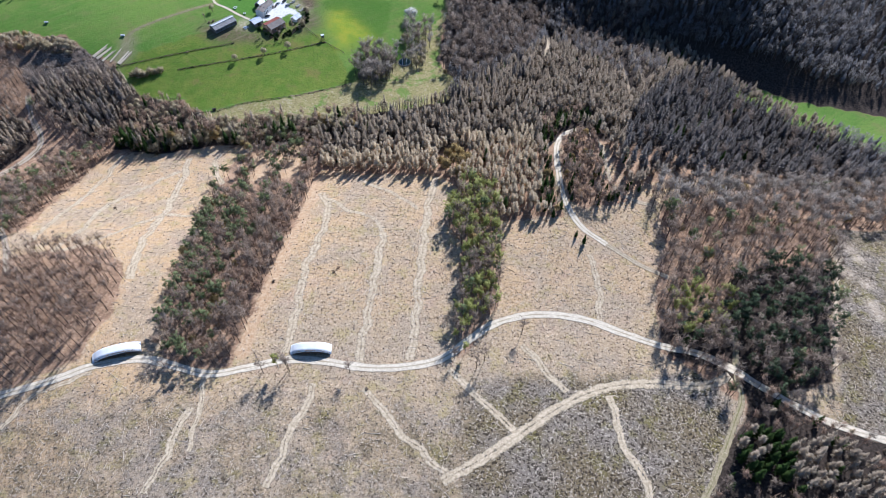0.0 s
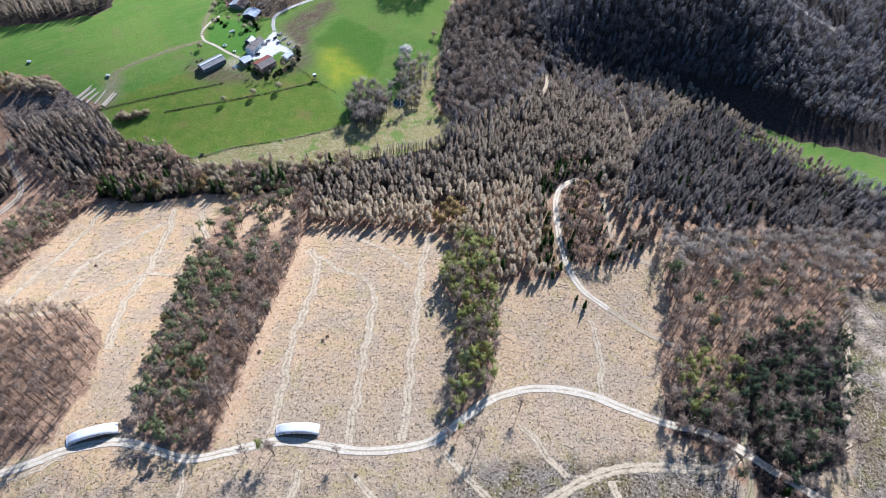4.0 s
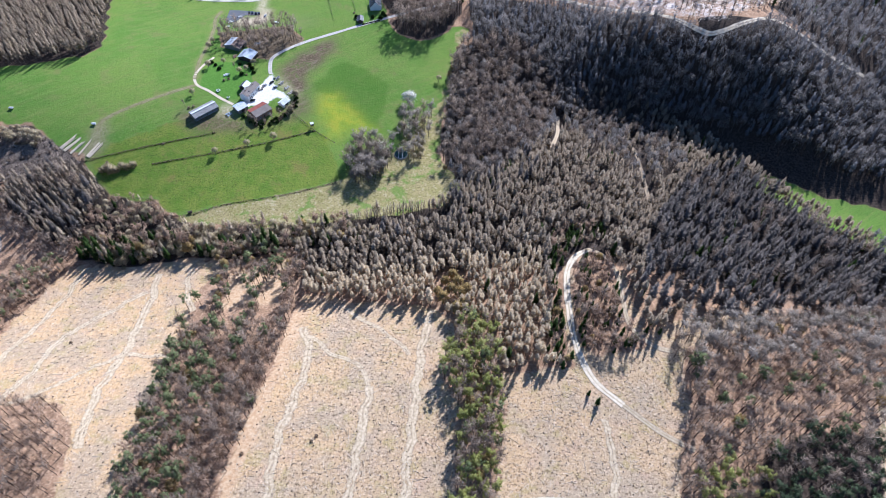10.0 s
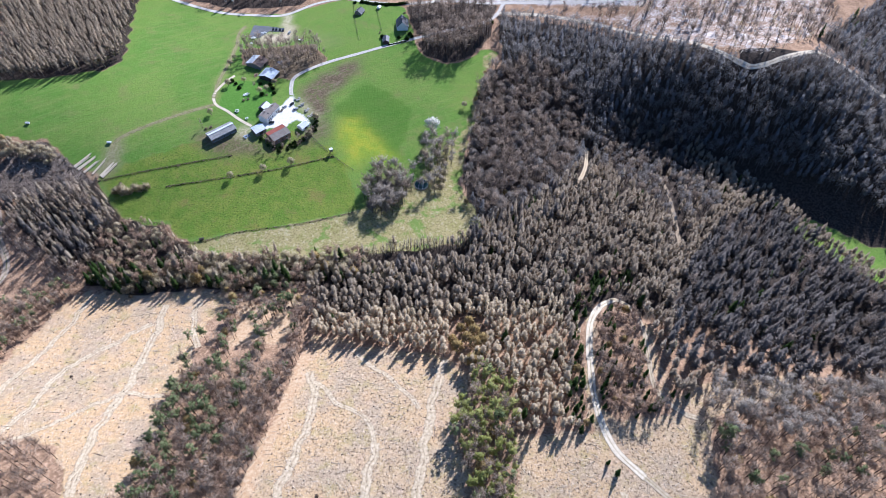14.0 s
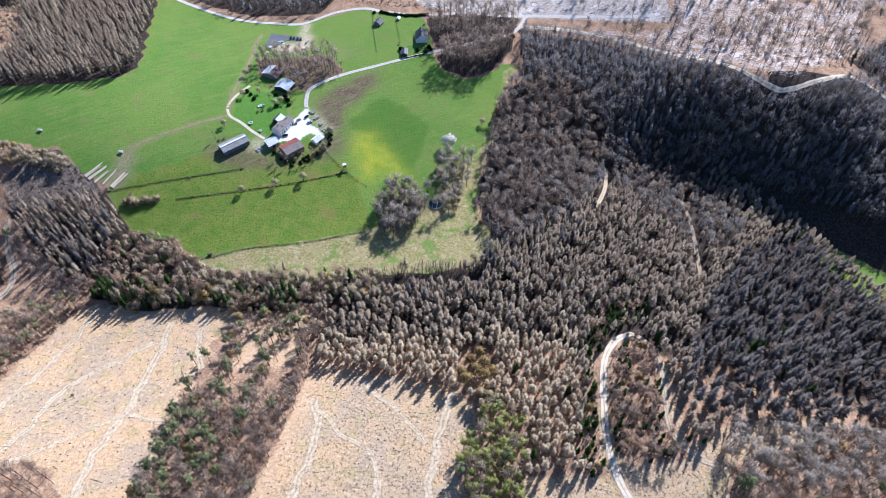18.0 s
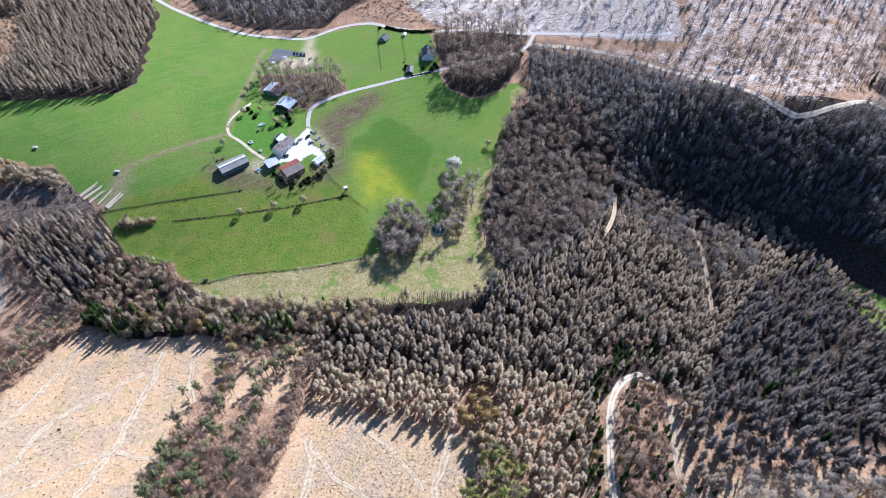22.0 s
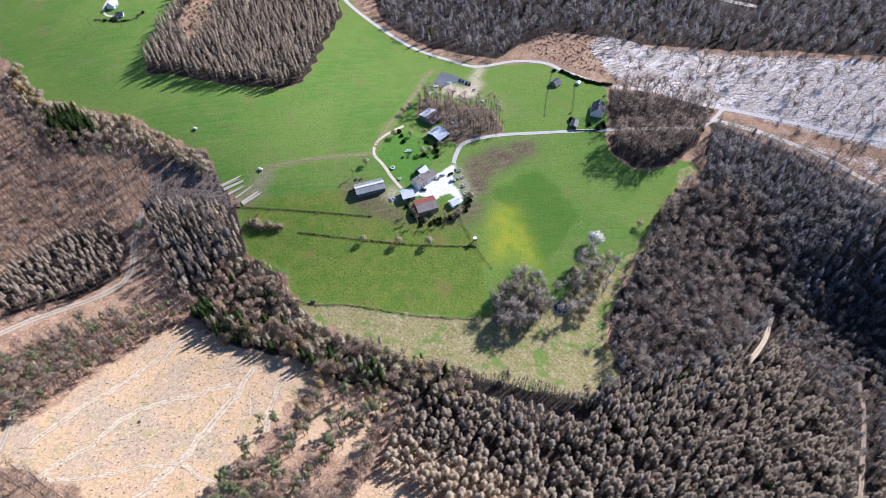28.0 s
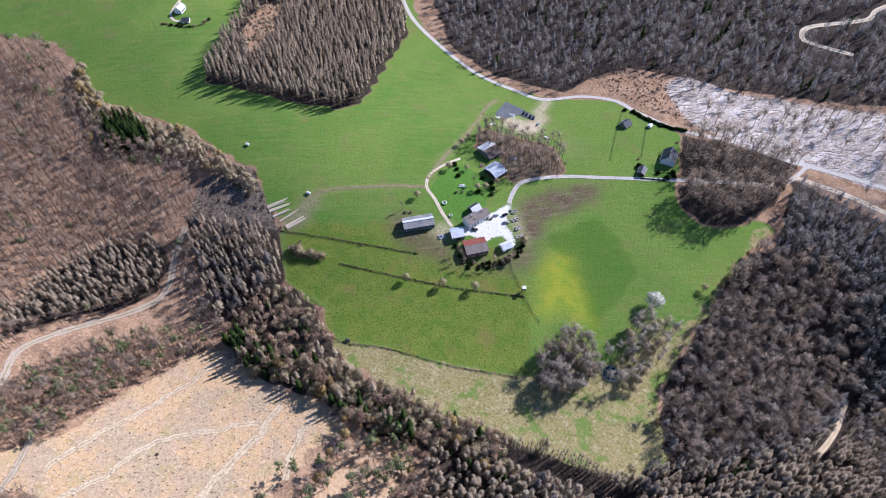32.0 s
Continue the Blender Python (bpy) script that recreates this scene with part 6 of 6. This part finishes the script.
# the house beside the lane
building("cottage", -62.6, 628.9, 98, 11.5, 9.6, 3.6, 8.2, WHITEWASH, (SLATE, SLATE), "white cottage with a steep dark slate roof", "house", 3, True, 1, skylights=2)
building("summer_house", -103.5, 649.4, 70, 6.6, 6.4, 2.4, 4.6, GREY_BOARD, (SLATE, SLATE), "small summer house with a dark gabled roof", "shed", 1, True)
building("carport", -74.4, 606.6, 96, 7.5, 4.6, 2.4, 3.6, DARK_BOARD, (SLATE, SLATE), "dark wooden garage by the lane", "garage", 0, True)
building("tool_hut", -86.9, 657.0, 80, 3.0, 2.4, 2.0, 2.7, WHITEWASH, (TIN, TIN), "tiny white tool hut in the garden", "shed", 0, True)
# the far farm
building("far_house", -484.1, 566.4, 110, 8.0, 6.5, 3.4, 6.2, WHITEWASH, (TIN, TIN), "far white house with a pale roof", "house", 3, True, 1)
building("far_shed", -468.7, 558.0, 40, 5.5, 5.0, 2.4, 4.0, WHITEWASH, (SLATE, SLATE), "far small building with a dark roof", "shed", 1, True)


def boards(name, x, y, turn, long, wide, high, material, label):
    """A low heap of stacked boards or rubble."""
    root = new(name)
    root.matrix_world = pose(x, y, ground_z(x, y), 0, 0, turn)
    r = np.random.RandomState(int(abs(x * 7 + y)))
    for i in range(12):
        bx, by, bz = r.uniform(-long, long) / 2, r.uniform(-wide, wide) / 2, (i % 3) * high / 3
        bm = block(bx - r.uniform(0.4, 1.1), bx + r.uniform(0.4, 1.1), by - 0.35, by + 0.35, bz, bz + high / 3, bevel=0.04)
        part("piece", bm, material, root)
    return tagged(root, label, "heap", "heaps round the yard")


for i, (x, y, turn, m, text) in enumerate(((-136, 526, 20, STONE, "heap of pale rubble beside the lane"), (-131, 521, 40, STONE, "heap of pale rubble beside the lane"), (-126, 516, 50, STONE, "heap of pale stones beside the yard"),
        (-122, 511, 60, STONE, "heap of pale stones beside the yard"), (-146, 512, 60, GREY_BOARD, "stack of boards behind the house"), (-176, 526, 30, WHITEWASH, "white garden furniture heaped on the lawn"),
        (-159, 571, 10, TIN, "bright sheet-metal scraps beside the shed"), (-174, 551, 80, RUST_TIN, "rusty scrap beside the hay shed"), (-149, 606, 10, WHITEWASH, "white covered trailer load in the grove"),
        (-185, 618, 5, WHITEWASH, "pale covered heap at the parking place"), (-192, 609, 30, WHITEWASH, "pale heap at the parking place"), (-192, 599, 60, WHITEWASH, "pale heap among the trees"), (-165, 482, 45, BLUE_TIN, "blue crates beside the machine shed"))):
    boards("scrap_heap", x, y, turn, 4.5, 2.6, 1.1, m, text)


def trampoline(x, y, radius):
    root = new("trampoline")
    root.matrix_world = pose(x, y, ground_z(x, y))
    part("ring", disc(radius, radius, 0.75, 0.9, 24), FRAME, root, "white padded ring")
    part("mat", disc(radius * 0.72, radius * 0.72, 0.9, 0.94, 24), PINE_MAT, root, "green jumping mat")
    for i in range(6):
        a = i * math.pi / 3
        part("leg", block(-0.04, 0.04, -0.04, 0.04, 0, 0.76, None), STEEL, root).location = (math.cos(a) * radius * 0.9, math.sin(a) * radius * 0.9, 0)
    tagged(root, "round trampoline with a white rim on the lawn", "trampoline", "trampolines on the lawn")


PINE_MAT = surface("green_mat", (0.05, 0.12, 0.05), (0.08, 0.17, 0.07))
trampoline(-178, 506.3, 1.7)
trampoline(-169, 499.7, 1.2)

pool = new("pool")
pool.matrix_world = pose(-31.7, 457, ground_z(-31.7, 457) - 0.1)
part("rim", disc(5.2, 5.0, 0, 1.0, 32), CONCRETE, pool, "pale rim")
part("water", disc(4.8, 4.8, 0.9, 1.04, 32), WATER, pool, "dark teal water")
for dx in (-1.6, 1.4):
    part("bar", block(dx - 0.12, dx + 0.12, -4.6, 4.6, 1.08, 1.2), FRAME, pool, "white bar across")
tagged(pool, "round teal pool with a pale rim under the oaks", "pool")


# vehicles
def car_paint(name, colour):
    n = Nodes(name)
    n.bsdf.inputs["Coat Weight"].default_value = 0.6
    return n.done(n.mix(n.noise(2, 2, 0.5, n.own()), colour, tuple(c * 1.2 for c in colour)), 0.35, 0.2)


def car(x, y, turn, paint, label):
    root = new("car")
    root.matrix_world = pose(x, y, ground_z(x, y) + 0.1, 0, 0, turn)
    part("body", block(-2.15, 2.15, -0.86, 0.86, 0.28, 0.88, bevel=0.12), paint, root)
    cab = prism([(-0.76, 0.86), (0.76, 0.86), (0.62, 1.42), (-0.62, 1.42)], -1.5, 0.9)
    for v in cab.verts:
        if v.co.z > 1.2:
            v.co.x = v.co.x * 0.72 - 0.1
    part("cabin", cab, GLASS, root, "dark glazed cabin")
    part("roof", block(-1.15, 0.5, -0.6, 0.6, 1.42, 1.48, bevel=0.02), paint, root)
    for sx in (-1.35, 1.35):
        for sy in (-0.82, 0.82):
            bm = bmesh.new()
            turn_m = Matrix.Translation((sx, sy, 0.32)) @ Matrix.Rotation(radians(90), 4, "X")
            bmesh.ops.create_cone(bm, cap_ends=True, segments=14, radius1=0.32, radius2=0.32, depth=0.2, matrix=turn_m)
            wheel = part("wheel", bm, RUBBER, root)
            bm = bmesh.new()
            bmesh.ops.create_cone(bm, cap_ends=True, segments=10, radius1=0.19, radius2=0.19, depth=0.24, matrix=turn_m)
            part("rim", bm, STEEL, wheel)
    for sy in (-0.6, 0.6):
        part("headlight", block(2.1, 2.17, sy - 0.16, sy + 0.16, 0.55, 0.7), FRAME, root)
        part("tail_light", block(-2.17, -2.1, sy - 0.16, sy + 0.16, 0.6, 0.72), RED_TILE, root)
    tagged(root, label, "car", "parked cars")


BLACK, BLUE, SILVER = car_paint("black_paint", (0.012, 0.012, 0.014)), car_paint("blue_paint", (0.02, 0.03, 0.06)), car_paint("silver_paint", (0.4, 0.41, 0.43))
for x, y, turn, paint, text in ((-178.1, 625.5, 100, BLACK, "black car parked on the asphalt"), (-175.2, 625.2, 100, BLUE, "dark blue car parked on the asphalt"), (-171.6, 624.0, 104, BLACK, "black car parked on the asphalt"),
        (-168.6, 623.4, 100, BLUE, "dark blue car parked on the asphalt"), (-150.0, 498.8, 25, BLACK, "black car parked in front of the farmhouse"), (-138.7, 520.5, 60, BLACK, "black car parked in the farmyard"),
        (-135.0, 515.5, 40, SILVER, "silver car parked in the farmyard"), (-143.8, 516.5, 50, SILVER, "silver car parked behind the farmhouse"), (-162, 618, 80, SILVER, "silver car parked beside the road")):
    car(x, y, turn, paint, text)
lot = [(-197, 613), (-198, 633), (-184, 631), (-169, 627), (-168, 621), (-181, 622), (-188, 609)]
bm = bmesh.new()
low, high = [bm.verts.new((x, y, ground_z(x, y) - 0.2)) for x, y in lot], [bm.verts.new((x, y, ground_z(x, y) + 0.25)) for x, y in lot]
bm.faces.new(high)
for i in range(len(lot)):
    j = (i + 1) % len(lot)
    bm.faces.new((low[i], low[j], high[j], high[i]))
bmesh.ops.recalc_face_normals(bm, faces=bm.faces)
tagged(part("parking_place", bm, ASPHALT), "grey asphalt parking place above the sheds", "parking place", kind="structure")


# fences, hedges
def fence(line, gap, label, rails=(0.45, 0.85, 1.2), high=1.3, wire=0.035, scrub=0.0, seed=1):
    root = new("fence")
    x0, y0 = line[0]
    root.location = (x0, y0, ground_z(x0, y0))
    pts = smooth_line(line, gap)
    post = mesh_of("post", *shaft([(0, 0, -0.3), (0, 0, high)], [0.11, 0.09], 5), [POST])
    for x, y in pts:
        ob = new("post", post)
        ob.parent = root
        ob.location = (x - x0, y - y0, ground_z(x, y) - root.location.z)
    for z in rails:
        x, y = pts.T
        mid = np.stack([x - x0, y - y0, height(x, y) - root.location.z + z], 1)
        v = np.concatenate([mid + d for d in np.array([(-1, 0, -1), (1, 0, -1), (1, 0, 1), (-1, 0, 1)]) * wire])
        n, i = len(mid), np.arange(len(mid) - 1)
        f = np.concatenate([np.stack([a * n + i, b * n + i, b * n + i + 1, a * n + i + 1], 1) for a, b in ((0, 1), (1, 2), (2, 3), (3, 0))])
        new("rail", mesh_of("rail", v, f, [POST])).parent = root
    if scrub:
        r = np.random.RandomState(seed)
        fine = smooth_line(line, scrub)
        wood("fence_scrub", fine + r.normal(0, 0.35, fine.shape), {"shrub": 4, "green_shrub": 0.5}, seed, "dark scrub and dead grass along the fence", (0.18, 0.34), "scrub")
    return tagged(root, label, "fence")


fence([(-261, 431), (-224, 444), (-190, 456), (-172, 463)], 4.0, "post and wire fence overgrown with dark scrub", scrub=0.6, seed=61)
fence([(-211, 431), (-172, 443), (-147, 452), (-126, 461), (-99, 474)], 4.0, "post and wire fence overgrown with bramble", scrub=0.6, seed=62)
fence([(-191, 387), (-175, 389), (-154, 398), (-119, 408), (-98, 416), (-78, 425)], 4.0, "post and wire fence below the pasture", scrub=0.8, seed=63)
fence([(-235, 403), (-217, 402), (-203, 400), (-192, 387)], 4.0, "post and wire fence at the pasture's corner", scrub=1.6, seed=64)
fence([(-120, 492), (-110, 483), (-98, 473), (-83, 464)], 4.0, "wire fence running down from the farm", scrub=2.5, seed=65)
fence([(-111, 664), (-107, 642), (-98, 607)], 3.5, "wooden garden fence across the lawn")
fence([(-89, 657), (-85, 641), (-80, 622)], 3.5, "wooden fence between the gardens")
fence([(-124, 572), (-131, 590), (-133, 603)], 3.5, "wooden fence beside the grove")
r = np.random.RandomState(66)
line = smooth_line([(-106, 669), (-91, 664), (-76, 663), (-63, 666)], 1.3)
wood("hedge", np.concatenate([line, line + (0.6, 0.8)]) + r.normal(0, 0.3, (2 * len(line), 2)), {"green_shrub": 1}, 66, "dense dark green garden hedge along the road", (0.6, 0.9), "hedge")
line = smooth_line([(-145, 474), (-133, 479), (-123, 489), (-118, 503), (-120, 512)], 1.5)
wood("hedge", np.concatenate([line, line + (1.5, -1.2)]) + r.normal(0, 0.6, (2 * len(line), 2)), {"shrub": 3, "green_shrub": 3, "hedge_tree": 1}, 69, "overgrown hedge of dark bushes behind the large barn", (0.45, 0.85), "hedge")
line = smooth_line([(-72, 601), (-64, 605), (-58, 608)], 1.2)
wood("hedge", line, {"green_shrub": 1}, 67, "clipped dark hedge along the lane", (0.4, 0.5), "hedge")
line = smooth_line([(-485, 545), (-474, 548), (-462, 553), (-456, 560), (-455, 572)], 1.6)
wood("hedge", line + r.normal(0, 0.6, line.shape), {"shrub": 2, "green_shrub": 1}, 68, "scrubby hedge round the far house", (0.5, 0.9), "hedge")


# the raised hide and small things in the meadow
hide = new("raised_hide")
hide.matrix_world = pose(-101, 477, ground_z(-101, 477), 0, 0, 30)
for sx in (-0.9, 0.9):
    for sy in (-0.9, 0.9):
        part("leg", block(sx - 0.08, sx + 0.08, sy - 0.08, sy + 0.08, -0.2, 2.6), POST, hide)
part("platform", block(-1.1, 1.1, -1.1, 1.1, 2.6, 2.72), GREY_BOARD, hide)
part("cabin", block(-1.0, 1.0, -1.0, 1.0, 2.72, 4.5), GREY_BOARD, hide)
part("roof", prism([(-1.3, 4.5), (1.3, 4.5), (1.3, 4.62), (-1.3, 4.95)], -1.3, 1.3), TIN, hide, "pale sloping roof")
for z in (0.5, 1.0, 1.5, 2.0, 2.5):
    part("rung", block(-0.3, 0.3, -1.35 - 0.05, -1.35 + 0.05, z - 0.04, z + 0.04), POST, hide)
tagged(hide, "wooden raised hide with a pale roof in the meadow", "hide")


def trough(x, y, turn, material, label, name="feed_trough"):
    root = new(name)
    root.matrix_world = pose(x, y, ground_z(x, y), 0, 0, turn)
    part("tub", block(-1.3, 1.3, -0.6, 0.6, 0.35, 1.3, bevel=0.06), material, root)
    part("lid", prism([(-0.9, 1.3), (0.9, 1.3), (0, 1.75)], -1.6, 1.6), material, root)
    for sx in (-1.2, 1.2):
        for sy in (-0.6, 0.6):
            part("leg", block(sx - 0.07, sx + 0.07, sy - 0.07, sy + 0.07, -0.1, 0.36), POST, root)
    tagged(root, label, "trough")


trough(-175.5, 390.5, 20, DARK_BOARD, "dark roofed feed trough beside the fence")
trough(-325, 474, 0, FRAME, "small white trough in the meadow")
trough(-261, 463, 0, FRAME, "small white trough at the end of a worn track")
for x, y in ((-483, 537), (-455, 545)):
    pole = new("power_pole")
    pole.matrix_world = pose(x, y, ground_z(x, y))
    part("mast", disc(0.16, 0.11, -0.2, 9, 8), POST, pole)
    part("crossarm", block(-0.9, 0.9, -0.07, 0.07, 8.3, 8.45), POST, pole)
    for dx in (-0.7, 0, 0.7):
        part("insulator", disc(0.06, 0.05, 8.45, 8.65, 8, None, (dx, 0)), FRAME, pole)
    tagged(pole, "wooden power pole with a crossarm in the meadow", "pole", "power poles")


# log piles under white tarpaulins
def log_pile(cx, cy, turn, long, deep, high, label):
    root = new("log_pile")
    z = ground_z(cx, cy)
    root.matrix_world = pose(cx, cy, z, 0, 0, turn)
    r = np.random.RandomState(int(abs(cx)))
    v, f = shaft([(0, 0, -0.5), (0, 0, -0.499), (0, 0, 0.499), (0, 0, 0.5)], [0.01, 0.5, 0.5, 0.01], 8)
    me = mesh_of("log", np.stack([v[:, 0], v[:, 2], v[:, 1]], 1), f, [DARK_LOG])

    def top(x):
        return high * (1 - 0.75 * abs(2 * x / long) ** 3)
    d, row, zz = 0.58, 0, 0.28
    while zz < high:
        x = -long / 2 + 0.3 + (row % 2) * d / 2
        while x < long / 2:
            if zz < top(x):
                ob = new("log", me)
                ob.parent = root
                ob.location = (x, r.uniform(-0.25, 0.25), zz)
                ob.scale = (d * r.uniform(0.85, 1.0), deep * r.uniform(0.95, 1.02), d * r.uniform(0.85, 1.0))
            x += d
        zz += d * 0.88
        row += 1
    xs = np.linspace(-long / 2 - 0.3, long / 2 + 0.3, 41)
    ys = np.linspace(-deep / 2 - 0.25, deep / 2 + 0.35, 9)
    gx, gy = np.meshgrid(xs, ys)
    gz = np.array([top(max(-long / 2, min(long / 2, x))) for x in xs])[None, :] + 0.4 + 0.07 * wobble(gx, gy, 1.3, cx) - 0.5 * (np.abs(gy) / deep * 2) ** 8
    n = len(xs)
    v = np.stack([gx, gy, gz], -1).reshape(-1, 3)
    i = (np.arange(len(ys) - 1)[:, None] * n + np.arange(n - 1)).ravel()
    quad = np.stack([i, i + 1, i + n + 1, i + n], 1)
    k = len(v)
    both = np.concatenate([v, v - (0, 0, 0.05)])
    new("tarpaulin", mesh_of("tarpaulin", both, np.concatenate([quad, quad[:, ::-1] + k]), [TARP], smooth=True)).parent = root
    for x in np.linspace(-long * 0.4, long * 0.4, 5):
        part("strap", block(x - 0.06, x + 0.06, -deep / 2 - 0.3, -deep / 2 - 0.24, 0.6, top(x) + 0.4), STEEL, root)
    tagged(root, label, "log pile", "covered log piles")


DARK_LOG = cut_wood("piled_logs", (0.10, 0.07, 0.05), (0.30, 0.22, 0.15))
log_pile(-165.2, 159.6, 17, 23, 5.4, 4.0, "long stack of logs under a white tarpaulin beside the road")
log_pile(-67.9, 163.0, 1, 20.5, 5.4, 3.9, "long stack of logs under a white tarpaulin beside the road")
log_v, log_f = shaft([(0, 0, 0), (0, 0, 0.001), (0, 0, 0.999), (0, 0, 1)], [0.01, 1, 0.7, 0.01], 8)
long_log = mesh_of("long_log", np.stack([log_v[:, 2], log_v[:, 1], log_v[:, 0] + 0.9], 1), log_f, [LOG])
r = np.random.RandomState(71)
for x0, y0, x1, y1, count in ((-279.6, 440.7, -271.0, 451.8, 4), (-276.6, 438.9, -267.4, 450.3, 4), (-271.7, 436.9, -264.7, 447.4, 3), (-265.4, 436.3, -259.2, 449.2, 2), (-258.6, 434.8, -251.5, 448.3, 6)):
    a = math.degrees(math.atan2(y1 - y0, x1 - x0))
    for k in range(count):
        off = (k - (count - 1) / 2) * 0.62
        x, y = x0 - math.sin(radians(a)) * off, y0 + math.cos(radians(a)) * off
        ob = new("long_log", long_log)
        run = math.hypot(x1 - x0, y1 - y0)
        slope = math.degrees(math.atan2(ground_z(x + x1 - x0, y + y1 - y0) - ground_z(x, y), run))
        ob.matrix_world = pose(x, y, ground_z(x, y) + 0.05, 0, -slope, a + r.uniform(-2, 2)) @ Matrix.Diagonal((math.hypot(x1 - x0, y1 - y0) * r.uniform(0.85, 1.08), 0.34, 0.34, 1))
        tagged(ob, "long peeled pale log lying in the meadow", "log", "long logs in the meadow")
